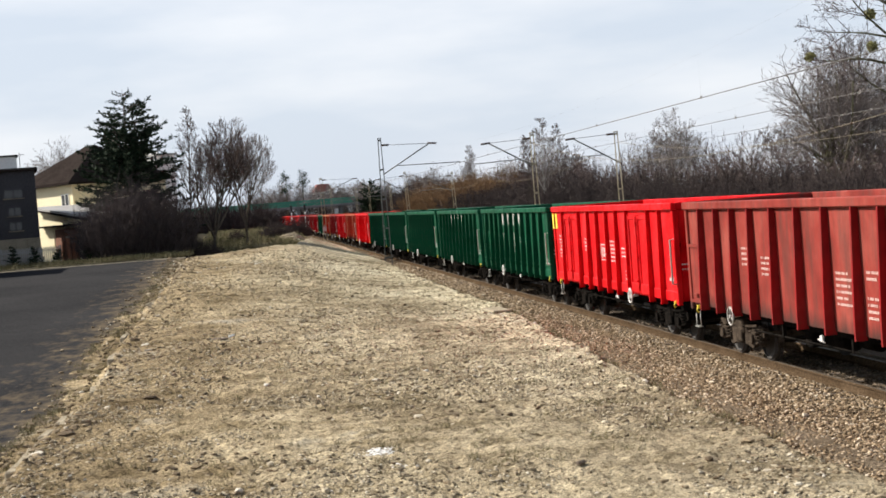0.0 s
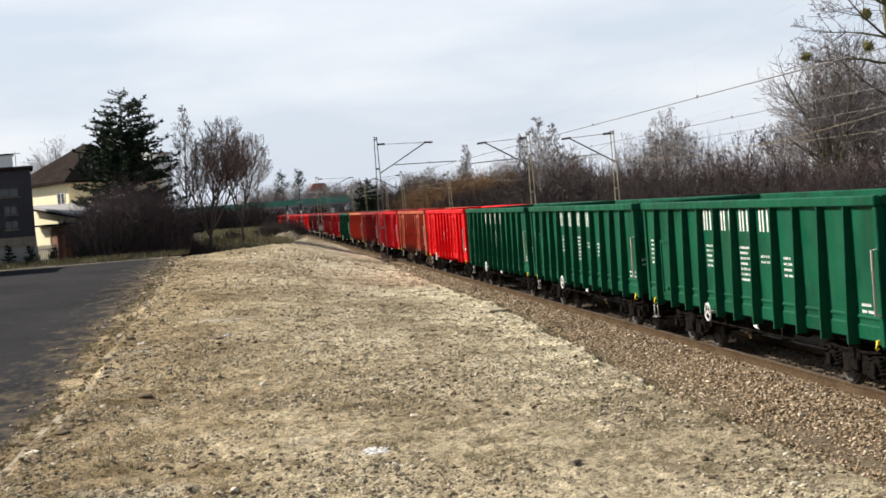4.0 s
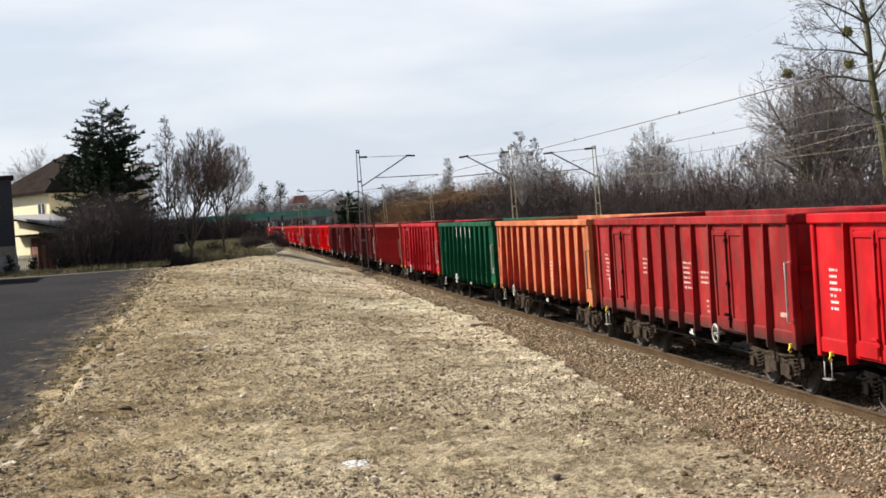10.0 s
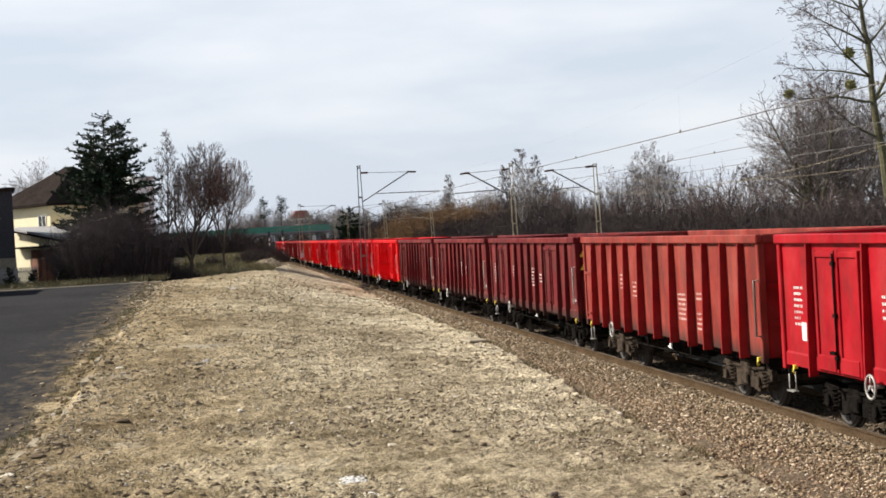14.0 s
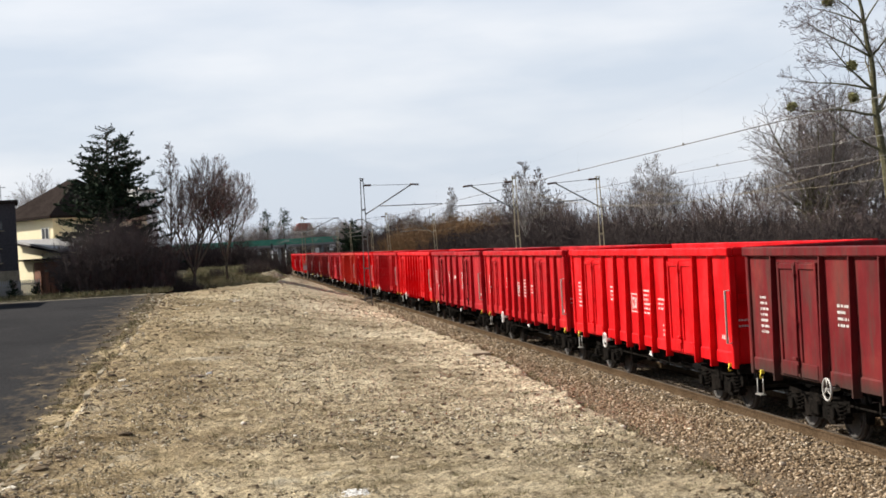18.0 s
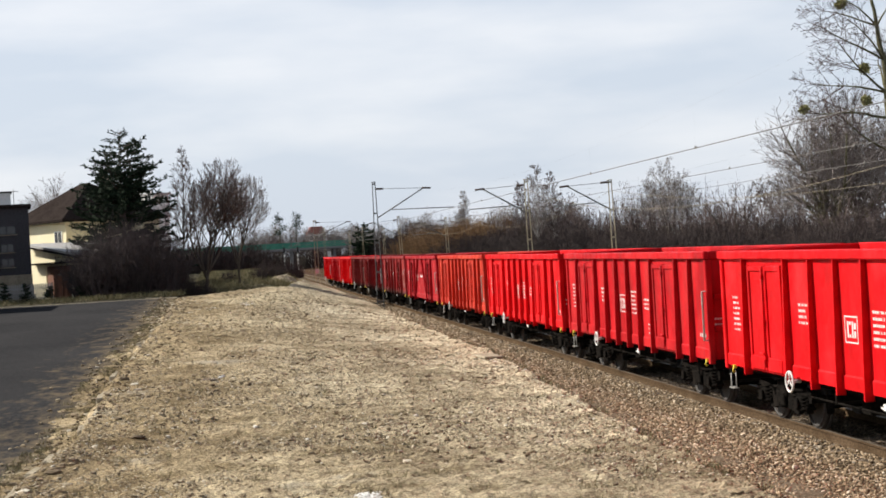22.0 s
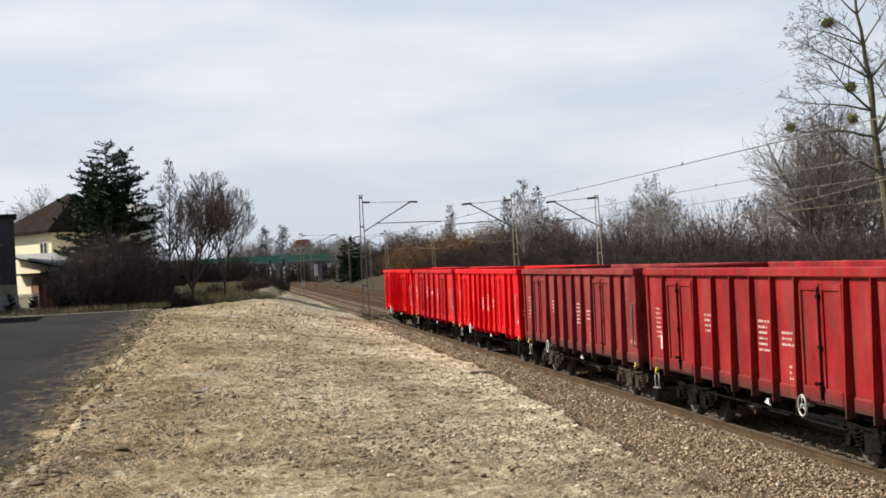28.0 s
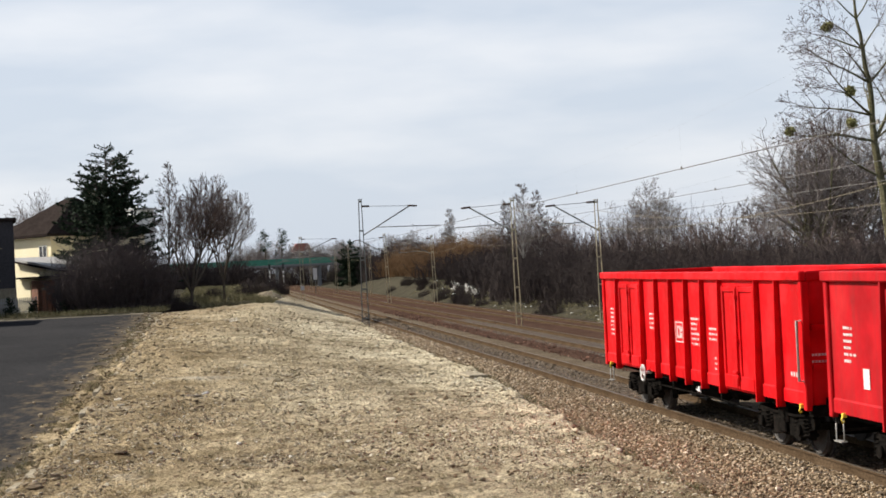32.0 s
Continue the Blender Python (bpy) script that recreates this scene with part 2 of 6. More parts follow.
def earth_material():
    m, n, l, b = nodes_of("dry_trodden_earth", 0.95)
    b.inputs["Specular IOR Level"].default_value = 0.03
    v = coords(n, l)
    vy = coords(n, l, "Object", (1, 0.45, 1))
    big = noise_of(n, l, vy, 0.16, 5, 0.6)
    midn = noise_of(n, l, v, 0.9, 6, 0.65)
    fine = noise_of(n, l, v, 11, 7, 0.7)
    c = ramp_of(n, l, big, [(0.36, (0.22, 0.178, 0.12)), (0.5, (0.39, 0.333, 0.238)), (0.64, (0.51, 0.452, 0.338))])
    c = mix_of(n, l, 0.75, c, ramp_of(n, l, midn, [(0.37, (0.5, 0.48, 0.43)), (0.5, (0.95, 0.95, 0.95)), (0.63, (1.25, 1.25, 1.25))]), "MULTIPLY")
    c = mix_of(n, l, 0.8, c, ramp_of(n, l, fine, [(0.37, (0.3, 0.27, 0.22)), (0.48, (0.9, 0.9, 0.88)), (0.64, (1.45, 1.43, 1.36))]), "MULTIPLY")
    crumbs = noise_of(n, l, v, 42, 4, 0.6)
    c = mix_of(n, l, 0.8, c, ramp_of(n, l, crumbs, [(0.36, (0.35, 0.33, 0.28)), (0.5, (1.0, 1.0, 1.0)), (0.66, (1.4, 1.38, 1.3))]), "MULTIPLY")
    # sandy dust towards the ballast, damp brown soil towards the road
    sep = n.new("ShaderNodeSeparateXYZ")
    l.new(v, sep.inputs["Vector"])
    wob = n.new("ShaderNodeMath")
    wob.operation = "MULTIPLY_ADD"
    wob.inputs[1].default_value = 6.0
    l.new(midn, wob.inputs[0])
    l.new(sep.outputs["X"], wob.inputs[2])
    side = n.new("ShaderNodeMapRange")
    side.inputs["From Min"].default_value, side.inputs["From Max"].default_value = 1.0, 11.0
    l.new(wob.outputs["Value"], side.inputs["Value"])
    c = mix_of(n, l, 1.0, c, ramp_of(n, l, side.outputs["Result"], [(0.0, (0.77, 0.71, 0.63)), (0.4, (0.94, 0.92, 0.89)), (0.75, (1.05, 1.06, 1.08)), (1.0, (1.25, 1.27, 1.3))]), "MULTIPLY")
    pale = ramp_of(n, l, noise_of(n, l, v, 0.33, 8, 0.68), [(0.58, (0, 0, 0)), (0.7, (0.5, 0.5, 0.5))])
    c = mix_of(n, l, pale, c, (0.5, 0.47, 0.39))
    l.new(c, b.inputs["Base Color"])
    bump_of(n, l, b, fine, 1.0, 0.06)
    return m


M["earth"] = earth_material()
M["asphalt"] = mottled("worn_asphalt", (0.019, 0.019, 0.02), (0.03, 0.03, 0.0315), (0.05, 0.049, 0.05), 0.12, 14, 1.0, 0.5)
M["asphalt"].node_tree.nodes["Principled BSDF"].inputs["Specular IOR Level"].default_value = 0.0


def asphalt_edges(m):
    """Brown dust and soil that spreads from the earth strip, a pale dusty line along the far edge."""
    n, l = m.node_tree.nodes, m.node_tree.links
    b = n["Principled BSDF"]
    old = b.inputs["Base Color"].links[0].from_socket
    v = coords(n, l)
    sep = n.new("ShaderNodeSeparateXYZ")
    l.new(v, sep.inputs["Vector"])
    sk, wob, far = n.new("ShaderNodeMath"), n.new("ShaderNodeMath"), n.new("ShaderNodeMath")
    for q, k in ((sk, 0.0), (wob, 11.0), (far, 3.0)):
        q.operation = "MULTIPLY_ADD"
        q.inputs[1].default_value = k
    l.new(sep.outputs["Y"], sk.inputs[0])
    l.new(sep.outputs["X"], sk.inputs[2])
    patches = noise_of(n, l, coords(n, l, "Object", (1, 0.5, 1)), 1.6, 7, 0.7)
    l.new(patches, wob.inputs[0])
    l.new(sk.outputs["Value"], wob.inputs[2])
    near = n.new("ShaderNodeMapRange")
    near.inputs["From Min"].default_value, near.inputs["From Max"].default_value = -0.6, 1.6
    l.new(wob.outputs["Value"], near.inputs["Value"])
    c = mix_of(n, l, near.outputs["Result"], old, (0.12, 0.096, 0.068))
    l.new(patches, far.inputs[0])
    l.new(sep.outputs["Y"], far.inputs[2])
    edge = n.new("ShaderNodeMapRange")
    edge.inputs["From Min"].default_value, edge.inputs["From Max"].default_value, edge.inputs["To Max"].default_value = 97.2, 100.0, 0.8
    l.new(far.outputs["Value"], edge.inputs["Value"])
    l.new(mix_of(n, l, edge.outputs["Result"], c, (0.3, 0.27, 0.21)), b.inputs["Base Color"])


asphalt_edges(M["asphalt"])
M["verge"] = mottled("dry_grass_ground", (0.026, 0.024, 0.018), (0.045, 0.041, 0.03), (0.08, 0.072, 0.052), 0.12, 2.2, 0.95, 0.8, 0.08)
M["dry_grass"] = stone_material("dry_grass_blades", [(0.0, (0.09, 0.085, 0.04)), (0.5, (0.19, 0.17, 0.09)), (1.0, (0.33, 0.29, 0.17))])
M["bark"] = mottled("grey_brown_bark", (0.035, 0.028, 0.022), (0.075, 0.062, 0.05), (0.13, 0.11, 0.09), 1.2, 12, 0.95, 0.6)
M["mossy_bark"] = mottled("mossy_green_bark", (0.05, 0.045, 0.025), (0.11, 0.1, 0.06), (0.19, 0.18, 0.11), 0.9, 9, 0.95, 0.6)
M["birch_bark"] = mottled("birch_bark", (0.12, 0.11, 0.1), (0.3, 0.28, 0.26), (0.5, 0.48, 0.45), 1.2, 7, 0.9, 0.4)
M["twigs"] = stone_material("bare_brown_twigs", [(0.0, (0.085, 0.063, 0.058)), (0.5, (0.125, 0.095, 0.088)), (1.0, (0.17, 0.135, 0.125))])
M["thicket_twigs"] = stone_material("dark_thicket_twigs", [(0.0, (0.034, 0.026, 0.025)), (0.5, (0.05, 0.039, 0.037)), (1.0, (0.075, 0.06, 0.056))])
M["shrub_twigs"] = stone_material("dark_garden_twigs", [(0.0, (0.052, 0.041, 0.041)), (0.5, (0.076, 0.061, 0.06)), (1.0, (0.11, 0.09, 0.088))])
M["pale_twigs"] = stone_material("bare_pale_twigs", [(0.0, (0.15, 0.128, 0.118)), (0.5, (0.24, 0.21, 0.195)), (1.0, (0.36, 0.32, 0.3))])
M["ochre_twigs"] = stone_material("ochre_willow_twigs", [(0.0, (0.11, 0.062, 0.03)), (0.5, (0.17, 0.1, 0.048)), (1.0, (0.24, 0.15, 0.08))])
M["needles"] = stone_material("spruce_needles", [(0.0, (0.008, 0.016, 0.01)), (0.5, (0.018, 0.034, 0.018)), (1.0, (0.035, 0.055, 0.028))])
M["mistletoe"] = stone_material("mistletoe_leaves", [(0.0, (0.2, 0.2, 0.075)), (0.5, (0.3, 0.29, 0.13)), (1.0, (0.4, 0.38, 0.19))])
M["plaster_dark"] = mottled("grey_render", (0.035, 0.034, 0.038), (0.05, 0.048, 0.053), (0.065, 0.063, 0.068), 0.4, 8, 0.9, 0.2)
M["plaster_cream"] = mottled("cream_render", (0.7, 0.62, 0.42), (0.8, 0.72, 0.5), (0.84, 0.77, 0.57), 0.4, 8, 0.9, 0.2)
M["plaster_white"] = mottled("white_render", (0.66, 0.65, 0.6), (0.76, 0.75, 0.71), (0.81, 0.8, 0.77), 0.4, 8, 0.9, 0.2)
M["roof_brown"] = mottled("brown_roof_tiles", (0.014, 0.011, 0.01), (0.025, 0.02, 0.018), (0.04, 0.032, 0.029), 0.6, 6, 0.85, 0.5)
M["roof_red"] = mottled("red_roof_tiles", (0.24, 0.09, 0.075), (0.33, 0.14, 0.12), (0.4, 0.19, 0.165), 0.6, 6, 0.85, 0.5)
M["roof_metal"] = mottled("grey_metal_roofing", (0.24, 0.23, 0.22), (0.36, 0.35, 0.34), (0.44, 0.43, 0.42), 0.6, 6, 0.5, 0.2)
M["wood_brown"] = mottled("red_brown_boards", (0.1, 0.035, 0.018), (0.19, 0.07, 0.035), (0.26, 0.11, 0.06), 0.8, 9, 0.75, 0.3, scale=(6, 6, 0.6))
M["picket"] = mottled("weathered_white_pickets", (0.2, 0.19, 0.18), (0.34, 0.33, 0.31), (0.42, 0.41, 0.39), 1, 12, 0.8, 0.3)
M["green_screen"] = mottled("green_screen_panel", (0.015, 0.13, 0.085), (0.03, 0.2, 0.13), (0.06, 0.27, 0.18), 0.3, 4, 0.5, 0.1)
M["bridge"] = mottled("grey_bridge_steel", (0.08, 0.08, 0.085), (0.15, 0.15, 0.155), (0.22, 0.22, 0.225), 0.3, 4, 0.7, 0.2)


def glass_material():
    m, n, l, b = nodes_of("dark_window_glass", 0.08)
    b.inputs["Base Color"].default_value = (0.015, 0.018, 0.022, 1)
    return m


M["glass"] = glass_material()


# ---- mesh building ----
class Mesh:
    """Collects simple solids into one mesh."""

    def __init__(self):
        self.v, self.f, self.s = [], [], []

    def add(self, verts, faces, smooth=False):
        o = len(self.v)
        self.v += [tuple(p) for p in verts]
        self.f += [tuple(i + o for i in f) for f in faces]
        self.s += [smooth] * len(faces)
        return self

    def box(self, x0, x1, y0, y1, z0, z1, c=0.0):
        lo, hi = (x0, y0, z0), (x1, y1, z1)
        if not c:
            p = [(lo[0] if i & 1 == 0 else hi[0], lo[1] if i & 2 == 0 else hi[1], lo[2] if i & 4 == 0 else hi[2]) for i in range(8)]
            return self.add(p, [(0, 2, 3, 1), (4, 5, 7, 6), (0, 1, 5, 4), (2, 6, 7, 3), (0, 4, 6, 2), (1, 3, 7, 5)])
        pts, at = [], {}
        for i in range(8):
            bits = [(i >> a) & 1 for a in range(3)]
            for a in range(3):
                q = [(hi[d] if bits[d] else lo[d]) + (0 if d == a else (-c if bits[d] else c)) for d in range(3)]
                at[i, a] = len(pts)
                pts.append(q)
        faces = []
        for a in range(3):
            b, d = (a + 1) % 3, (a + 2) % 3
            for side in (0, 1):
                ring = [(side << a) | (u << b) | (w << d) for u, w in ((0, 0), (1, 0), (1, 1), (0, 1))]
                r = [at[i, a] for i in ring]
                faces.append(r if side else r[::-1])
            for u in (0, 1):
                for w in (0, 1):
                    e0 = (u << b) | (w << d)
                    e1 = e0 | (1 << a)
                    r = [at[e0, b], at[e1, b], at[e1, d], at[e0, d]]
                    faces.append(r if u == w else r[::-1])
        for i in range(8):
            r = [at[i, 0], at[i, 1], at[i, 2]]
            faces.append(r if bin(i).count("1") % 2 else r[::-1])
        return self.add(pts, faces)

    def prism(self, outline, axis, a0, a1):
        """An outline in the two other axes (in order), pushed along an axis from a0 to a1."""
        n = len(outline)

        def at(p, a):
            q = list(p)
            q.insert(axis, a)
            return q
        pts = [at(p, a0) for p in outline] + [at(p, a1) for p in outline]
        faces = [tuple(range(n))[::-1], tuple(range(n, 2 * n))] + [(i, (i + 1) % n, n + (i + 1) % n, n + i) for i in range(n)]
        return self.add(pts, faces)

    def tube(self, p0, p1, r0, r1=None, n=8, caps=True):
        p0, p1 = Vector(p0), Vector(p1)
        r1 = r0 if r1 is None else r1
        d = (p1 - p0).normalized()
        u = d.orthogonal().normalized()
        w = d.cross(u)
        ring = [u * math.cos(math.tau * i / n) + w * math.sin(math.tau * i / n) for i in range(n)]
        pts = [p0 + q * r0 for q in ring] + [p1 + q * r1 for q in ring]
        self.add(pts, [(i, (i + 1) % n, n + (i + 1) % n, n + i) for i in range(n)], True)
        if caps:
            o = len(self.v) - 2 * n
            self.f += [tuple(range(o, o + n))[::-1], tuple(range(o + n, o + 2 * n))]
            self.s += [False, False]
        return self

    def chain(self, points, r, n=5):
        pts = [Vector(p) for p in points]
        verts, faces = [], []
        for i, p in enumerate(pts):
            d = (pts[min(i + 1, len(pts) - 1)] - pts[max(i - 1, 0)]).normalized()
            u = d.cross(Vector((0.31, 0.2, 0.93))).normalized()
            w = d.cross(u)
            verts += [p + (u * math.cos(math.tau * k / n) + w * math.sin(math.tau * k / n)) * r for k in range(n)]
        for i in range(len(pts) - 1):
            faces += [(i * n + k, i * n + (k + 1) % n, (i + 1) * n + (k + 1) % n, (i + 1) * n + k) for k in range(n)]
        faces += [tuple(range(n))[::-1], tuple(range(len(verts) - n, len(verts)))]
        return self.add(verts, faces, True)

    def ring(self, centre, axis, radius, r, n=20, k=6):
        c, ax = Vector(centre), Vector(axis).normalized()
        u = ax.orthogonal().normalized()
        w = ax.cross(u)
        pts, faces = [], []
        for i in range(n):
            d = u * math.cos(math.tau * i / n) + w * math.sin(math.tau * i / n)
            for j in range(k):
                pts.append(c + d * (radius + r * math.cos(math.tau * j / k)) + ax * r * math.sin(math.tau * j / k))
        for i in range(n):
            for j in range(k):
                faces.append((i * k + j, ((i + 1) % n) * k + j, ((i + 1) % n) * k + (j + 1) % k, i * k + (j + 1) % k))
        return self.add(pts, faces, True)

    def done(self, name, mat):
        me = bpy.data.meshes.new(name)
        me.from_pydata(self.v, [], self.f)
        me.polygons.foreach_set("use_smooth", self.s)
        me.materials.append(M[mat] if isinstance(mat, str) else mat)
        b = bmesh.new()
        b.from_mesh(me)
        bmesh.ops.recalc_face_normals(b, faces=b.faces)
        b.to_mesh(me)
        b.free()
        return me


def quick_mesh(name, verts, faces, mat, smooth=False):
    """A large mesh from arrays."""
    me = bpy.data.meshes.new(name)
    verts, faces = np.asarray(verts, dtype=np.float32), np.asarray(faces, dtype=np.int32)
    me.vertices.add(len(verts))
    me.vertices.foreach_set("co", verts.ravel())
    k = faces.shape[1]
    me.loops.add(faces.size)
    me.loops.foreach_set("vertex_index", faces.ravel())
    me.polygons.add(len(faces))
    me.polygons.foreach_set("loop_start", np.arange(0, faces.size, k, dtype=np.int32))
    me.polygons.foreach_set("use_smooth", np.full(len(faces), smooth))
    me.update(calc_edges=True)
    me.materials.append(M[mat] if isinstance(mat, str) else mat)
    return me


def thing(name, label, category, group="", kind="", mesh=None, at=None):
    ob = new(name, mesh)
    if at is not None:
        ob.matrix_world = at if isinstance(at, Matrix) else Matrix.Translation(at)
    return tagged(ob, label, category, group, kind)


def part(name, mesh, parent, label="", at=None):
    ob = new(name, mesh)
    ob.parent = parent
    if at is not None:
        ob.matrix_local = at if isinstance(at, Matrix) else Matrix.Translation(at)
    if label:
        ob["label"] = label
    return ob


def structure(name, label, mesh, parent=None):
    ob = new(name, mesh)
    if parent:
        ob.parent = parent
    return tagged(ob, label, name.split("_")[0], kind="structure")

# ---- the ground: tracks run along +y, rail heads at z = 0; the road and the strip beside it climb gently ----
TRACK_X, TRACK2_X, TRACK3_X = 10.62, 15.05, 19.0


def smooth_noise(x, y, s, seed=0.0):
    return noise.noise(Vector((x * s + seed, y * s - seed, seed * 0.7)))


def ease(a, b, v):
    u = min(1.0, max(0.0, (v - a) / (b - a)))
    return u * u * (3 - 2 * u)


def climb(y, top=94.0):
    """Rise of the road along its kerb."""
    return 0.42 * ease(34, 47, y) + 0.0225 * max(0.0, min(y, top) - 46)


def share(x, y):
    """How much of the road's rise is left at x: all of it at the kerb, none at the track."""
    return 1 - ease(-3.7 + 5.2 * ease(45, 100, y), 7.6 + 2.8 * ease(55, 95, y), x)


def grid(name, xs, ys, height, mat):
    nx, ny = len(xs), len(ys)
    verts = np.array([(x, y, height(x, y)) for y in ys for x in xs])
    i = np.arange(nx - 1)[None, :] + nx * np.arange(ny - 1)[:, None]
    faces = np.stack([i, i + 1, i + 1 + nx, i + nx], axis=-1).reshape(-1, 4)
    return quick_mesh(name, verts, faces, mat, True)


def bank(x, y):
    """Height of the land: the bank beyond the tracks, the verge and grassy rise behind the road's end."""
    if x > 9:
        z = -0.75
        if x > 21.0:
            z += ease(21.0, 27.5, x) * (1.1 + 1.75 * ease(140, 195, y) * ease(330, 230, y) + 0.3 * smooth_noise(x, y, 0.11))
        return z + 0.08 * smooth_noise(x, y, 0.15, 3.0)
    low = climb(y) * share(x, y) - (0.3 if x < -16 else 0.85)
    rise = (1.46 + 0.8 * ease(103, 142, y)) * (1 - ease(150, 420, y)) - 0.3 * ease(150, 420, y)
    across = share(x, y)
    high = rise * across - 0.75 * (1 - across)
    k = ease(95.5, 98.5, y) if x < -3.7 else ease(100, 112, y)
    return low * (1 - k) + high * k + 0.05 * smooth_noise(x, y, 0.15, 3.0) * (y > 110)


gx = [-2400, -900, -400, -200, -120, -80, -60] + [-48 + 3 * i for i in range(33)] + [54, 62, 72, 84, 100, 130, 180, 240, 400, 900, 2400]
gy = [-400, -150, -60] + [-30 + 6 * i for i in range(20)] + [90 + 3 * i for i in range(60)] + [272 + 8 * i for i in range(22)] + [460, 520, 600, 800, 1200, 2000, 3600]
structure("ground", "dry winter grass and bare earth", grid("ground", gx, gy, bank, "verge"))


def dirt_left(y):
    return -3.75 + 0.26 * smooth_noise(1.0, y, 0.21, 5.0) + 0.16 * smooth_noise(1.0, y, 0.9, 2.0)


def dirt_right(y):
    return min(8.15, 6.85 + max(0.0, y - 26) * 0.055) + 0.22 * smooth_noise(4.0, y, 0.33, 9.0) + 0.1 * smooth_noise(4.0, y, 1.3, 1.0)


def dirt_end(x):
    return 92 + 1.4 * max(0.0, min(x, 3) + 3.7) + 12 * max(0.0, x - 3)


def dirt_height(u, y, x):
    edge = min(u, 1 - u)
    z = 0.02 + climb(y, 130) * share(x, y) + 0.05 * smooth_noise(x, y, 0.22, 4.0) + 0.03 * smooth_noise(x, y, 0.9, 8.0)
    if y < 110:
        rough = noise.fractal(Vector((x * 4.2, y * 3.4, 1.0)), 0.6, 2.1, 4)
        z += 0.048 * rough + 0.075 * max(0.0, smooth_noise(x, y, 2.6, 6.0) - 0.22) - 0.06 * max(0.0, smooth_noise(x, y, 1.9, 12.0) - 0.2)
    ridge = y - (43.0 - 0.3 * x)
    if -1.2 < ridge < 0.0:
        z += 0.05 * (1 + ridge / 1.2)
    if edge < 0.01:
        z -= (0.01 - edge) / 0.01 * 0.1
    past = y - dirt_end(x)
    if past > 0:
        z -= 0.2 * past
    return z


def road_height(x, y):
    return climb(y) - 0.34 + 0.22 * ease(34, 80, y) + 0.012 * smooth_noise(x, y, 0.3)


def dirt_strip():
    """The trodden earth strip, rough near by, coarser with the distance."""
    ys, y = [], -20.0
    while y < 206:
        ys.append(y)
        y += 0.055 if 18 < y < 36 else (0.11 if 14 < y < 75 else 0.6)
    us = [i / 200 for i in range(201)]
    pts = []
    for y in ys:
        a, b = dirt_left(y), dirt_right(y)
        for u in us:
            x = a + (b - a) * u
            pts.append((x, y, dirt_height(u, y, x)))
    nx = len(us)
    i = np.arange(nx - 1)[None, :] + nx * np.arange(len(ys) - 1)[:, None]
    faces = np.stack([i, i + 1, i + 1 + nx, i + nx], axis=-1).reshape(-1, 4)
    # skirt down to the ballast
    o = len(pts)
    pts += [(dirt_right(y) + 0.05, y, -0.55) for y in ys]
    j = np.arange(len(ys) - 1)
    right = np.stack([j * nx + nx - 1, o + j, o + j + 1, (j + 1) * nx + nx - 1], axis=-1)
    # a crumbling slope down to the road on the other side
    o2 = len(pts)
    slope = [0.0, 0.08, 0.16, 0.28, 0.42, 0.56, 0.7, 0.85, 1.0]
    for y in ys:
        wide = 1.1 + 0.5 * smooth_noise(2.0, y, 0.16, 7.0) + 0.35 * smooth_noise(2.0, y, 0.7, 3.0)
        x0 = dirt_left(y)
        z0, z1 = dirt_height(0.0, y, x0), road_height(x0 - wide, y) - 0.03
        for s in slope:
            x = x0 - wide * s
            z = z0 + (z1 - z0) * (0.55 * min(1.0, s * 6) + 0.45 * s) + (0.05 * smooth_noise(x, y, 1.8, 6.0) + 0.03 * smooth_noise(x, y, 4.5, 9.0) if 0 < s < 1 else 0)
            pts.append((x, y, z))
    ns = len(slope)
    i2 = o2 + np.arange(ns - 1)[None, :] + ns * np.arange(len(ys) - 1)[:, None]
    left = np.stack([i2 + 1, i2, i2 + ns, i2 + 1 + ns], axis=-1).reshape(-1, 4)
    return quick_mesh("dirt_strip", pts, np.concatenate([faces, left, right]), "earth", True)


structure("ground_earth_strip", "trodden bare earth strip with clods and pale patches", dirt_strip())

structure("road", "worn dark asphalt road with dusty edges",
          grid("road", [-16.5, -15.0, -12.5] + [-10.0 + 0.5 * i for i in range(13)], [-20 + 2.0 * i for i in range(60)], road_height, "asphalt"))


def ballast_bed(name, centre, half, mat, y0=-60, y1=420):
    prof = [(-half - 0.5, -0.72), (-half, -0.23), (-half + 0.5, -0.17), (-0.78, -0.17), (0.0, -0.19), (0.78, -0.17), (half - 0.5, -0.17), (half, -0.23), (half + 0.5, -0.72)]
    ys, y = [], y0
    while y <= y1:
        ys.append(y)
        y += 0.6 if y < 90 else 4
    xs = []
    for (xa, za), (xb, zb) in zip(prof, prof[1:]):
        xs += [(xa + (xb - xa) * k / 4, za + (zb - za) * k / 4) for k in range(4)]
    xs.append(prof[-1])
    pts = [(centre + x, y, z + 0.025 * smooth_noise(x, y, 1.5, centre)) for y in ys for x, z in xs]
    nx = len(xs)
    i = np.arange(nx - 1)[None, :] + nx * np.arange(len(ys) - 1)[:, None]
    return quick_mesh(name, pts, np.stack([i, i + 1, i + 1 + nx, i + nx], axis=-1).reshape(-1, 4), mat, True)


beds = [structure("ballast_near", "brown crushed stone ballast under the track", ballast_bed("ballast_near", TRACK_X - 0.6, 2.9, "ballast")),
        structure("ballast_middle", "rust-stained crushed stone ballast", ballast_bed("ballast_middle", TRACK2_X, 2.2, "rust_ballast")),
        structure("ballast_far", "dark rust-stained crushed stone ballast", ballast_bed("ballast_far", TRACK3_X, 2.2, "rust_ballast"))]

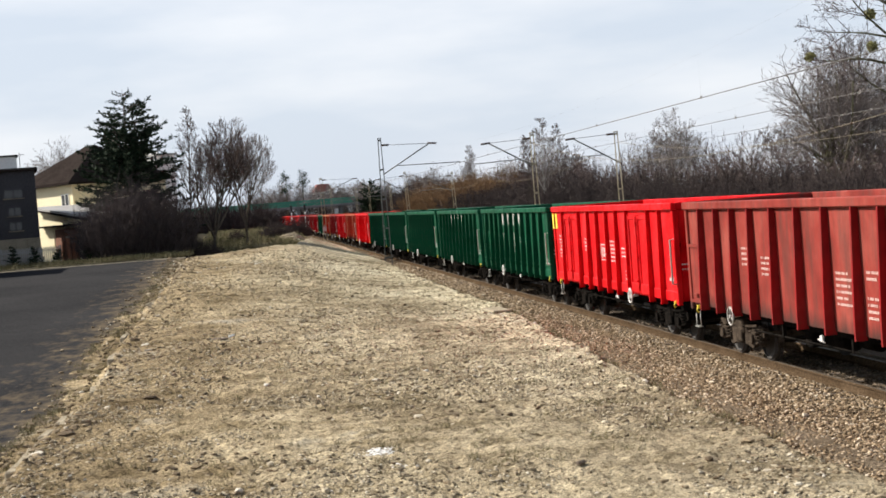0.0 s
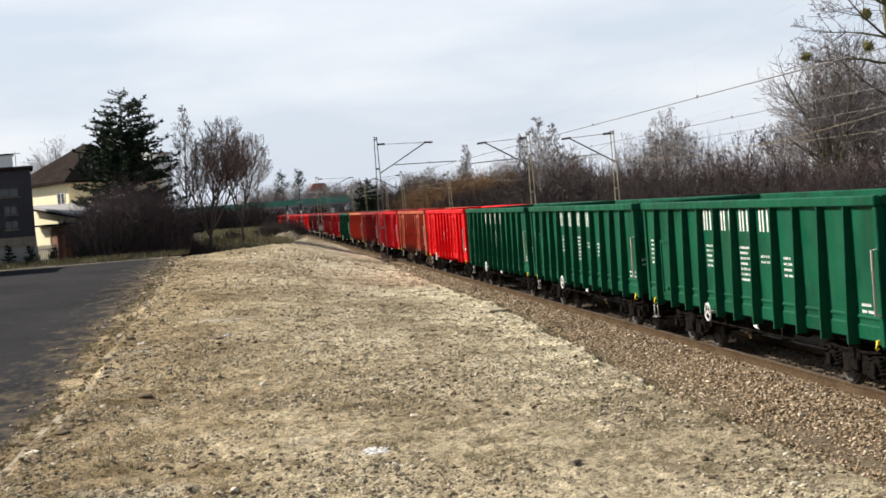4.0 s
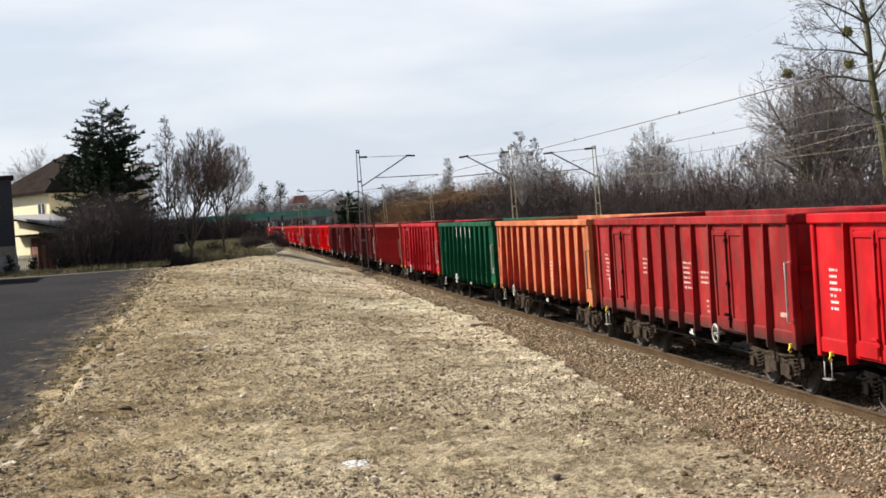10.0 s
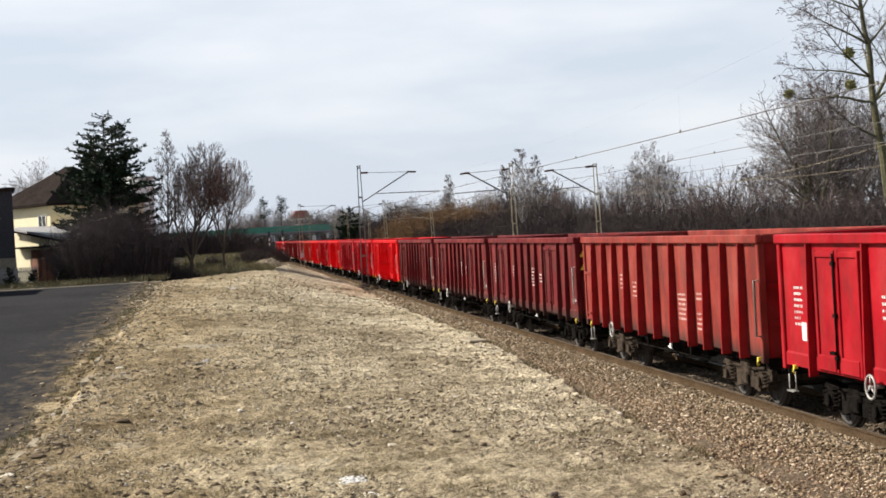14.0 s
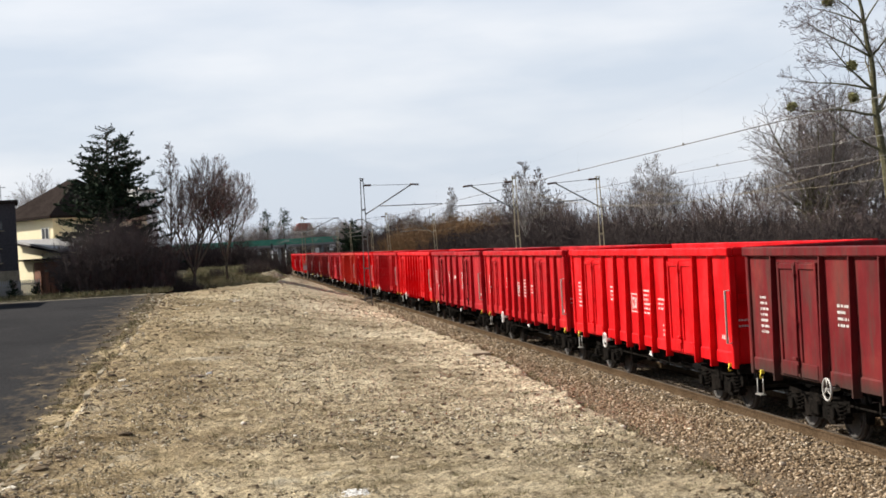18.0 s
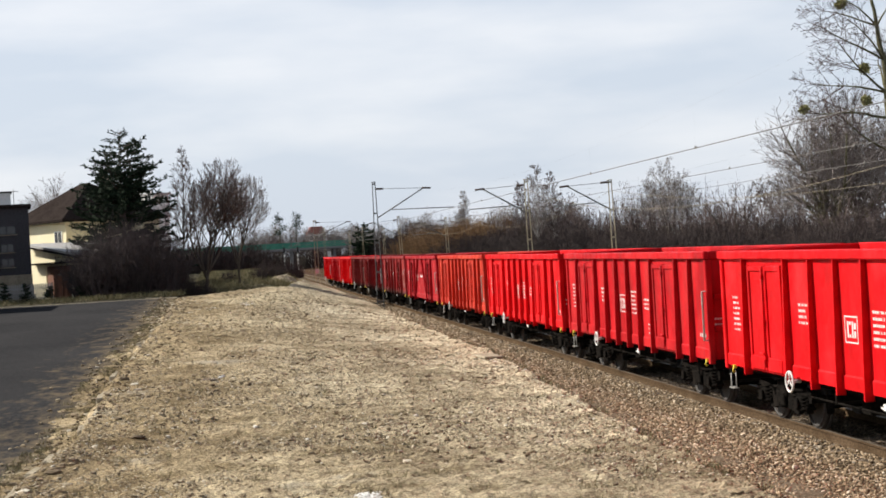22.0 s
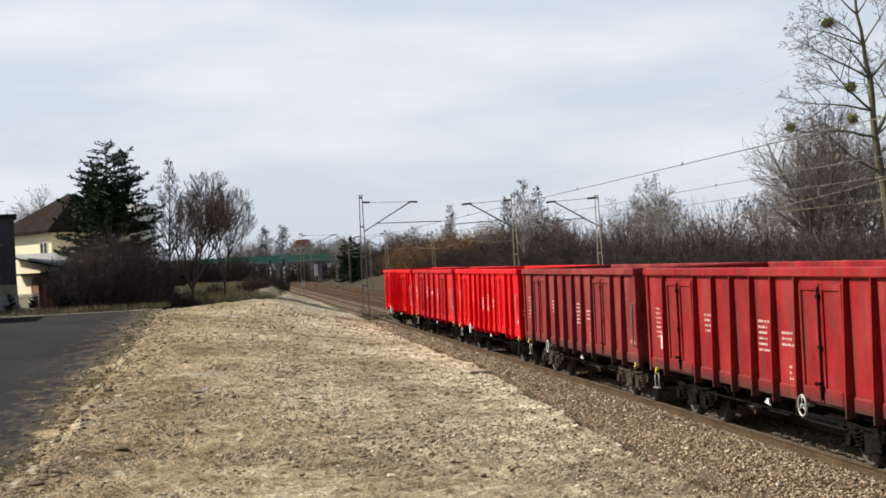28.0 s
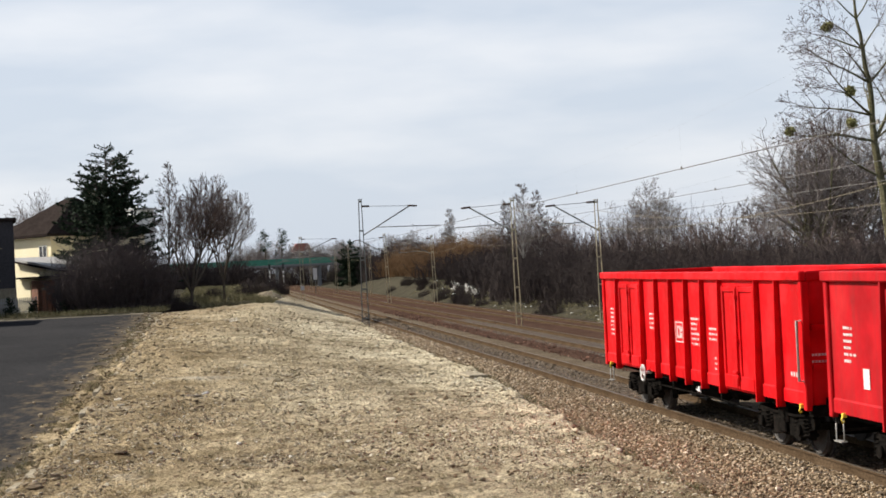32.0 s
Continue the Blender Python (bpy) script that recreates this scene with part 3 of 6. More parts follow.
RAIL = [(-0.07, -0.17), (0.07, -0.17), (0.07, -0.155), (0.012, -0.13), (0.012, -0.045), (0.036, -0.035), (0.036, -0.006), (0.028, -0.002),
        (-0.028, -0.002), (-0.036, -0.006), (-0.036, -0.035), (-0.012, -0.045), (-0.012, -0.13), (-0.07, -0.155)]
for bed, cx, top in zip(beds, (TRACK_X, TRACK2_X, TRACK3_X), (0, 0, -0.03)):
    for side in (-0.75, 0.75):
        r = Mesh().prism([(x, z) for x, z in RAIL], 1, -60, 420).done("rail", "rail")
        rail = part("rail", r, bed, "rusty steel rail with a worn bright head", (cx + side, 0, top))
        part("rail_head", Mesh().box(-0.027, 0.027, -60, 420, -0.004, 0.002).done("rail_head", "rail_head"), rail, "polished running surface")
sleeper_mesh = Mesh().box(-1.25, 1.25, -0.13, 0.13, -0.3, -0.15, 0.02).done("sleeper", "sleeper")
for bed, cx, ya, yb in ((beds[0], TRACK_X, 18, 100), (beds[1], TRACK2_X, 40, 100)):
    for k in range(int((yb - ya) / 0.6)):
        part("sleeper", sleeper_mesh, bed, "", (cx, ya + 0.6 * k, -0.006))


def pebble_shapes(rng, count):
    out = []
    t = (1 + 5 ** 0.5) / 2
    base = np.array([(-1, t, 0), (1, t, 0), (-1, -t, 0), (1, -t, 0), (0, -1, t), (0, 1, t), (0, -1, -t), (0, 1, -t), (t, 0, -1), (t, 0, 1), (-t, 0, -1), (-t, 0, 1)]) / 1.9
    for _ in range(count):
        out.append(base * rng.uniform(0.65, 1.25, (12, 1)) * rng.uniform(0.6, 1.2, (1, 3)))
    return out


ICO = np.array([(0, 11, 5), (0, 5, 1), (0, 1, 7), (0, 7, 10), (0, 10, 11), (1, 5, 9), (5, 11, 4), (11, 10, 2), (10, 7, 6), (7, 1, 8),
                (3, 9, 4), (3, 4, 2), (3, 2, 6), (3, 6, 8), (3, 8, 9), (4, 9, 5), (2, 4, 11), (6, 2, 10), (8, 6, 7), (9, 8, 1)])


def scatter(name, places, sizes, mat, seed, flat=0.75):
    """Many small stones in one mesh."""
    rng = np.random.default_rng(seed)
    shapes = pebble_shapes(rng, 24)
    n = len(places)
    pick = rng.integers(0, 24, n)
    turn = rng.uniform(0, math.tau, n)
    c, s = np.cos(turn), np.sin(turn)
    base = np.array(shapes)[pick] * np.asarray(sizes)[:, None, None]
    x = base[:, :, 0] * c[:, None] - base[:, :, 1] * s[:, None]
    y = base[:, :, 0] * s[:, None] + base[:, :, 1] * c[:, None]
    verts = np.stack([x, y, base[:, :, 2] * flat], axis=-1) + np.asarray(places)[:, None, :]
    faces = (ICO[None] + 12 * np.arange(n)[:, None, None]).reshape(-1, 3)
    return quick_mesh(name, verts.reshape(-1, 3), faces, mat)


def ballast_stones(name, x0, x1, mat, seed, thin=1.0):
    rng = np.random.default_rng(seed)
    places, sizes = [], []
    for y0, y1, dens in ((15, 32, 420), (32, 46, 250), (46, 80, 130), (80, 125, 45)):
        n = int((y1 - y0) * (x1 - x0) * dens * thin)
        xs, ys = rng.uniform(x0, x1, n), rng.uniform(y0, y1, n)
        for x, y in zip(xs, ys):
            if x < dirt_right(y) + 0.03 or abs(abs(x - TRACK_X) - 0.75) < 0.09:
                continue
            z = -0.17 if x > 8.0 else -0.17 - (8.0 - x) * 0.06
            places.append((x, y, z + rng.uniform(-0.008, 0.03)))
            sizes.append(rng.uniform(0.013, 0.034) * (1.7 if rng.random() < 0.04 else 1) * (1 if y < 46 else 1.35 if y < 80 else 2.0))
    return scatter(name, places, sizes, mat, 5)


thing("ballast_stones", "loose brown crushed stones beside the rails", "stones", kind="stuff", mesh=ballast_stones("ballast_stones", 6.9, 9.8, "stones", 4))
thing("rust_stones", "rust-red crushed stones between the tracks", "stones", kind="stuff", mesh=ballast_stones("rust_stones", 12.6, 14.3, "rust_stones", 24, 0.12))
# stones between the rails, coloured darker to deepen the shade beneath the train
thing("shade_stones", "darker brown crushed stones between the rails, toned for shade under the train", "stones", kind="stuff", mesh=ballast_stones("shade_stones", 9.94, 11.3, "shade_stones", 14, 0.5))


def earth_clods():
    rng = np.random.default_rng(8)
    places, sizes = [], []
    for y0, y1, dens in ((15, 32, 180), (32, 50, 100), (50, 95, 20), (95, 185, 3)):
        n = int((y1 - y0) * 11.5 * dens)
        us, ys = rng.uniform(0.005, 0.995, n), rng.uniform(y0, y1, n)
        for u, y in zip(us, ys):
            a, b = dirt_left(y), dirt_right(y)
            x = a + (b - a) * u
            if smooth_noise(x, y, 0.6, 2.0) + 0.8 * smooth_noise(x, y, 0.17, 5.0) + rng.uniform(-0.45, 0.45) < -0.05:
                continue
            places.append((x, y, dirt_height(u, y, x) + 0.004))
            sizes.append(rng.uniform(0.008, 0.034) * (2.2 if rng.random() < 0.06 else 1) * (1 if y < 50 else 1.3 if y < 95 else 1.4))
    return scatter("earth_clods", places, sizes, "clods", 6, 0.6)


thing("earth_clods", "small dry clods and pebbles on the earth strip", "clods", kind="stuff", mesh=earth_clods())


def kerb_slope(x, y):
    """Height of the crumbled slope between the strip's edge and the road."""
    x0 = dirt_left(y)
    k = min(1.0, (x0 - x) / 1.1)
    return road_height(x, y) + 0.02 + (1 - k) * 0.45 * (dirt_height(0.0, y, x0) - road_height(x, y))


def soil_clods():
    """Lumps of darker soil: in drifts over the strip, thick along its crumbling edge by the road."""
    rng = np.random.default_rng(18)
    places, sizes = [], []
    for _ in range(11000):
        y = 17 + 75 * rng.random() ** 1.35
        u = rng.random()
        a, b = dirt_left(y), dirt_right(y)
        x = a + (b - a) * u
        if smooth_noise(x, y * 0.6, 0.35, 7.0) + rng.uniform(-0.25, 0.25) < 0.12:
            continue
        places.append((x, y, dirt_height(u, y, x) + 0.006))
        sizes.append(rng.uniform(0.015, 0.055) * (1.7 if rng.random() < 0.07 else 1) * (1 + y / 120))
    for _ in range(2600):
        y = 18 + 90 * rng.random() ** 1.3
        x = dirt_left(y) + rng.normal(-0.15, 0.6)
        z = dirt_height(max(0.0, (x - dirt_left(y)) / 10), y, x) if x > dirt_left(y) else kerb_slope(x, y)
        places.append((x, y, z + 0.005))
        sizes.append(rng.uniform(0.015, 0.065) * (1.8 if rng.random() < 0.05 else 1) * (1 + y / 120))
    return scatter("soil_clods", places, sizes, "soil_clods", 19, 0.45)


thing("soil_clods", "dark lumps of soil on the earth strip", "clods", kind="stuff", mesh=soil_clods())


# crumbled kerb stones along the road side of the strip
rng = np.random.default_rng(12)
kerb_mesh = Mesh().box(-0.09, 0.09, -0.46, 0.46, -0.22, 0.045, 0.025).done("kerb_stone", "kerb_concrete")
KERB = "half-buried pale concrete kerb stone at the strip's edge", "kerb stone", "kerb stones beside the road"
for y0, y1, odds, out in ((24.5, 31.8, 0.97, 0.0), (33.0, 46.0, 0.3, -0.08), (46.0, 53.0, 0.75, 0.05), (53.0, 92.0, 0.8, 0.0)):
    y = y0
    while y < y1:
        if rng.random() < odds:
            tilt = 1.0 if odds > 0.9 else 2.2
            tagged(new("kerb_stone", kerb_mesh), *KERB).matrix_world = pose(
                dirt_left(y) - 0.06 - out + rng.normal(0, 0.03 * tilt), y, dirt_height(0.0, y, dirt_left(y)) + 0.0 - 0.02 * tilt + rng.normal(0, 0.012 * tilt), 0.8 * (y > 36) + rng.normal(0, 0.6 * tilt), rng.normal(0, 1.6 * tilt), rng.normal(0, 1.6 * tilt))
        y += 0.95 if odds > 0.9 else rng.uniform(0.95, 1.2)
# pale kerb along the road's far side
for k in range(46):
    tagged(new("kerb_stone", kerb_mesh), "pale dusty kerb stone along the far side of the road", "kerb stone", "kerb stones across the road's end").matrix_world = pose(
        -4.6 - 0.95 * k, 97.3 + 0.012 * k + rng.normal(0, 0.04), road_height(-4.6 - 0.95 * k, 97.3) - 0.02 + rng.normal(0, 0.015), rng.normal(0, 1), rng.normal(0, 2), 90 + rng.normal(0, 1.5))


def rubble_patch(x, y, rx, ry, count, seed, size=(0.02, 0.07)):
    """A spill of white lime and plaster crumbs."""
    r = np.random.default_rng(seed)
    a, d = r.uniform(0, math.tau, count), np.sqrt(r.random(count)) * (0.6 + 0.4 * r.random(count))
    places = []
    for b, q in zip(a, d):
        px, py = x + rx * q * math.cos(b), y + ry * q * math.sin(b)
        u = (px - dirt_left(py)) / (dirt_right(py) - dirt_left(py))
        places.append((px, py, dirt_height(min(1, max(0, u)), py, px) + 0.012))
    thing("lime_spill", "spill of white lime crumbs on the earth", "rubble", "lime spills", "stuff", scatter("lime_spill", places, r.uniform(*size, count) * (1.2 - d), "kerb_white", seed, 0.2))


rubble_patch(1.6, 21.75, 0.26, 0.4, 260, 31, (0.015, 0.05))
rubble_patch(1.55, 21.7, 0.62, 0.75, 330, 36, (0.004, 0.013))
rubble_patch(7.5, 47.3, 0.45, 1.3, 160, 32, (0.02, 0.06))
rubble_patch(7.55, 40.9, 0.3, 0.8, 60, 37, (0.02, 0.05))
rubble_patch(0.28, 79.5, 0.6, 1.6, 90, 33, (0.03, 0.08))
rubble_patch(-1.6, 77.5, 1.2, 0.8, 60, 38, (0.02, 0.05))
rubble_patch(1.8, 20.6, 0.12, 0.14, 30, 34, (0.01, 0.035))
slab_mesh = Mesh().box(-0.3, 0.3, -0.8, 0.8, -0.05, 0.03, 0.02).done("concrete_slab", "kerb_concrete")
thing("concrete_slab", "pale broken concrete slab sunk in the earth", "slab", mesh=slab_mesh, at=pose(7.55, 47.4, 0.05, 0, 0.5, 4))
plate = Mesh().box(-0.25, 0.25, -0.35, 0.35, 0, 0.03, 0.008).done("rusty_plate", "sleeper")
thing("rusty_plate", "rusty flat steel plate lying on the earth", "plate", mesh=plate, at=pose(-1.02, 42.5, 0.285, 1, 1, 25))
thing("white_stone", "small broken white stone on the earth", "stone", mesh=scatter("white_stone", [(0, 0, 0.05)], [0.12], "kerb_white", 41, 0.6), at=(-0.67, 42.6, 0.28))
thing("dark_clod", "dark lump of damp earth", "clod", mesh=scatter("dark_clod", [(0, 0, 0.03)], [0.09], "sleeper", 42, 0.6), at=(4.04, 19.4, 0.02))


def grass_tufts(seed, centres, blades, height, spread, width=0.006):
    """Dry grass: clumps of thin bent blades in one mesh."""
    r = np.random.default_rng(seed)
    verts, faces = [], []
    for x, y, z in centres:
        for _ in range(blades):
            a, q = r.uniform(0, math.tau), spread * math.sqrt(r.random())
            bx, by = x + q * math.cos(a), y + q * math.sin(a)
            h, w, t = height * r.uniform(0.4, 1.0), width, r.uniform(0, math.tau)
            lx, ly = r.normal(0, 0.5 * h), r.normal(0, 0.5 * h)
            o = len(verts)
            verts += [(bx - w * math.cos(t), by - w * math.sin(t), z - 0.02), (bx + w * math.cos(t), by + w * math.sin(t), z - 0.02), (bx + lx, by + ly, z + h)]
            faces.append((o, o + 1, o + 2))
    return quick_mesh("dry_grass", verts, faces, "dry_grass")


r = np.random.default_rng(15)
spots = []
for _ in range(420):
    y = 20 + 100 * r.random() ** 1.6
    x = dirt_left(y) - r.uniform(0.05, 1.1)
    spots.append((x, y, kerb_slope(x, y)))
for _ in range(240):
    y = 20 + 60 * r.random() ** 1.5
    spots.append((dirt_right(y) - r.uniform(-0.1, 0.5), y, -0.04))
for _ in range(500):
    y = 20 + 70 * r.random() ** 1.6
    u = r.random()
    x = dirt_left(y) + u * (dirt_right(y) - dirt_left(y))
    spots.append((x, y, dirt_height(u, y, x) - 0.01))
thing("dry_grass", "short dry grass tufts on the earth strip", "grass", kind="stuff", mesh=grass_tufts(16, spots, 26, 0.11, 0.17))

# ---- the goods train: open wagons, origin on the rail heads, local -x faces the earth strip, local +y is the far end ----
LENGTH, HALF_L, HALF_W = 14.04, 6.53, 1.4
SILL, RIM_LOW, RIM_TOP = 0.98, 3.0, 3.16
MESHES = {}


def cached(key, make):
    if key not in MESHES:
        MESHES[key] = make()
    return MESHES[key]


def rib_mesh(mat, depth, width, foot):
    """An upright of the side wall: shallow above, deeper below, with a foot under the sill."""
    def make():
        x = -HALF_W
        outline = [(x, RIM_LOW + 0.01), (x - depth * 0.66, RIM_LOW + 0.01), (x - depth, 1.3), (x - depth, SILL - foot), (x + 0.02, SILL - foot)]
        m = Mesh().prism(outline, 1, -width / 2, width / 2)
        return m.done("rib", mat)
    return cached(("rib", mat, depth, width, foot), make)


def rim_mesh(mat):
    def make():
        m = Mesh()
        for s in (-1, 1):
            m.box(min(s * (HALF_W - 0.03), s * (HALF_W + 0.09)), max(s * (HALF_W - 0.03), s * (HALF_W + 0.09)), -HALF_L - 0.06, HALF_L + 0.06, RIM_LOW, RIM_TOP, 0.02)
            m.box(-HALF_W + 0.03, HALF_W - 0.03, min(s * (HALF_L - 0.05), s * (HALF_L + 0.06)), max(s * (HALF_L - 0.05), s * (HALF_L + 0.06)), RIM_LOW, RIM_TOP, 0.02)
        return m.done("rim", mat)
    return cached(("rim", mat), make)


def side_mesh(mat):
    def make():
        return Mesh().box(-HALF_W, -HALF_W + 0.06, -HALF_L, HALF_L, SILL + 0.02, RIM_LOW).done("side_wall", mat)
    return cached(("side", mat), make)


def sill_mesh(mat):
    def make():
        return Mesh().prism([(-HALF_W - 0.022, SILL), (-HALF_W - 0.022, SILL + 0.2), (-HALF_W - 0.002, SILL + 0.23), (-HALF_W - 0.002, SILL)], 1, -HALF_L + 0.01, HALF_L - 0.01).done("sill", mat)
    return cached(("sill", mat), make)


def flange_mesh(mat):
    def make():
        return Mesh().prism([(-HALF_W - 0.024, 1.3), (-HALF_W - 0.024, 1.325), (-HALF_W - 0.002, 1.35), (-HALF_W - 0.002, 1.3)], 1, -HALF_L + 0.02, HALF_L - 0.02).done("flange", mat)
    return cached(("flange", mat), make)


def end_mesh(mat):
    def make():
        m = Mesh().box(-HALF_W + 0.07, HALF_W - 0.07, HALF_L - 0.08, HALF_L - 0.01, SILL + 0.004, RIM_LOW)
        for x in (-0.9, -0.3, 0.3, 0.9):
            m.box(x - 0.05, x + 0.05, HALF_L - 0.01, HALF_L + 0.09, SILL + 0.004, RIM_LOW - 0.02, 0.01)
        for z in (1.55, 2.2):
            m.box(-HALF_W + 0.1, HALF_W - 0.1, HALF_L - 0.01, HALF_L + 0.05, z, z + 0.09)
        return m.done("end_wall", mat)
    return cached(("end", mat), make)


def corner_mesh(mat):
    def make():
        return Mesh().box(-HALF_W - 0.05, -HALF_W + 0.08, HALF_L - 0.1, HALF_L + 0.03, SILL - 0.08, RIM_LOW, 0.015).done("corner_post", mat)
    return cached(("corner", mat), make)


def door_mesh(mat, width, leaf):
    """One leaf of a side door: raised frame, sunk panel with its own border, kick plate."""
    def make():
        m = Mesh()
        x = -HALF_W
        for a, b in ((-width / 2, -0.025) if leaf == 0 else (0.025, width / 2),):
            m.box(x - 0.03, x - 0.003, a, b, SILL + 0.02, 2.9)
            m.box(x - 0.06, x - 0.03, a, a + 0.085, SILL + 0.03, 2.9, 0.008)
            m.box(x - 0.06, x - 0.03, b - 0.085, b, SILL + 0.03, 2.9, 0.008)
            m.box(x - 0.06, x - 0.03, a + 0.085, b - 0.085, 2.79, 2.88, 0.008)
            m.box(x - 0.075, x - 0.03, a + 0.085, b - 0.085, SILL + 0.04, SILL + 0.28, 0.01)
        return m.done("door", mat)
    return cached(("door", mat, width, leaf), make)


def bar_lock_mesh(mat):
    def make():
        m = Mesh()
        m.tube((-HALF_W - 0.085, 0, SILL + 0.1), (-HALF_W - 0.085, 0, 2.85), 0.018, n=6)
        for z in (1.25, 1.9, 2.7):
            m.box(-HALF_W - 0.11, -HALF_W - 0.05, -0.05, 0.05, z - 0.03, z + 0.03)
        m.box(-HALF_W - 0.14, -HALF_W - 0.085, -0.03, 0.17, 1.3, 1.35, 0.008)
        return m.done("locking_bar", mat)
    return cached(("lock", mat), make)


def hatch_mesh(mat):
    def make():
        m = Mesh()
        x = -HALF_W
        m.box(x - 0.03, x - 0.003, -0.42, 0.42, 1.2, 2.42)
        for a, b, c, d in ((-0.42, -0.36, 1.2, 2.42), (0.36, 0.42, 1.2, 2.42), (-0.36, 0.36, 2.36, 2.42), (-0.36, 0.36, 1.2, 1.26)):
            m.box(x - 0.055, x - 0.03, a, b, c, d)
        m.box(x - 0.09, x - 0.03, -0.12, 0.12, 1.34, 1.4, 0.01)
        return m.done("hatch", mat)
    return cached(("hatch", mat), make)


def brace_mesh(mat, sign):
    def make():
        m = Mesh()
        x, h = -HALF_W, 0.74
        m.add([(x - 0.1, -h * sign - 0.07, 2.98), (x - 0.1, -h * sign + 0.07, 2.98), (x - 0.1, h * sign + 0.07, 1.15), (x - 0.1, h * sign - 0.07, 1.15),
               (x, -h * sign - 0.07, 2.98), (x, -h * sign + 0.07, 2.98), (x, h * sign + 0.07, 1.15), (x, h * sign - 0.07, 1.15)],
              [(0, 1, 2, 3), (4, 7, 6, 5), (0, 4, 5, 1), (1, 5, 6, 2), (2, 6, 7, 3), (3, 7, 4, 0)])
        return m.done("diagonal_brace", mat)
    return cached(("brace", mat, sign), make)


def bars_mesh(key, mat, lines):
    """Unreadable stencilled lines as plain bars: (y along the side, z, width, height)."""
    def make():
        m = Mesh()
        x = -HALF_W - 0.004
        for y, z, w, h in lines:
            m.box(x - 0.003, x, y - w / 2, y + w / 2, z - h / 2, z + h / 2)
        return m.done("marking", mat)
    return cached(("bars", key, mat), make)


def end_marking_mesh():
    """Stencilled lines on the near end wall, as plain bars."""
    m = Mesh()
    for i, (a, b) in enumerate(((-1.3, -1.02), (-1.3, -1.08), (-1.3, -0.98))):
        z = 1.78 - 0.11 * i
        k = a
        while k < b:
            m.box(k, k + 0.035, -HALF_L + 0.004, -HALF_L + 0.009, z, z + 0.036)
            k += 0.055
    return m.done("end_marking", "white_paint")


def text_block(rng, count, width, height=0.055, gap=0.1, broken=True):
    out = []
    for i in range(count):
        y = width / 2
        full = width * rng.uniform(0.55, 1.0)
        while y > width / 2 - full:
            w = min(rng.uniform(0.02, 0.06), full) if broken else full
            out.append((y - w / 2, -i * gap, w, height))
            y -= w + (0.018 if rng.random() < 0.75 else 0.06)
    return out


def frame_mesh(mat):
    """Sole bars, centre sill and cross members under the floor."""
    def make():
        m = Mesh()
        for x in (-1.15, 1.15):
            m.box(x - 0.05, x + 0.05, -HALF_L + 0.05, HALF_L - 0.05, 0.86, 1.14)
        m.box(-0.25, 0.25, -6.6, 6.6, 0.8, 1.1)
        for y in (-6.45, -4.5, -2.2, 0, 2.2, 4.5, 6.45):
            m.box(-1.1, 1.1, y - 0.09, y + 0.09, 0.84, 1.1)
        m.box(-1.35, 1.35, 6.42, 6.58, 0.8, 0.98)
        m.box(-1.35, 1.35, -6.58, -6.42, 0.8, 0.98)
        return m.done("underframe", mat)
    return cached(("frame", mat), make)


def floor_mesh():
    return cached("floor", lambda: Mesh().box(-HALF_W + 0.06, HALF_W - 0.06, -HALF_L + 0.08, HALF_L - 0.08, 1.14, 1.22).done("floor", "inside"))


def buffer_mesh():
    def make():
        m = Mesh().tube((0, 0, 0), (0, 0.32, 0), 0.11, 0.1, 12).tube((0, 0.3, 0), (0, 0.4, 0), 0.075, n=12)
        m.tube((0, 0.4, 0), (0, 0.44, 0), 0.2, 0.19, 16).box(-0.16, 0.16, -0.02, 0.02, -0.16, 0.16)
        return m.done("buffer", "under")
    return cached("buffer", make)


def coupling_mesh():
    def make():
        m = Mesh().box(-0.06, 0.06, 0, 0.3, -0.08, 0.08, 0.02).chain([(0.05, 0.25, 0), (0.05, 0.45, -0.2), (0.05, 0.6, -0.3)], 0.022, 6)
        m.chain([(-0.05, 0.25, 0), (-0.05, 0.45, -0.2), (-0.05, 0.6, -0.3)], 0.022, 6).tube((-0.09, 0.6, -0.3), (0.09, 0.6, -0.3), 0.03, n=6)
        m.chain([(0.3, 0.05, -0.02), (0.28, 0.2, -0.3), (0.2, 0.45, -0.42), (0.12, 0.62, -0.3)], 0.025, 6)
        return m.done("coupling", "under")
    return cached("coupling", make)


def wheelset_mesh():
    def make():
        m = Mesh().tube((-0.95, 0, 0), (0.95, 0, 0), 0.08, n=8)
        for s in (-1, 1):
            m.tube((s * 0.72, 0, 0), (s * 0.80, 0, 0), 0.46, n=24).tube((s * 0.68, 0, 0), (s * 0.72, 0, 0), 0.49, n=24)
            m.ring((s * 0.80, 0, 0), (1, 0, 0), 0.41, 0.03, 24, 6)
            m.box(min(s * 0.8, s * 0.82), max(s * 0.8, s * 0.82), -0.05, 0.05, 0.2, 0.34)
        return m.done("wheelset", "wheel")
    return cached("wheelset", make)


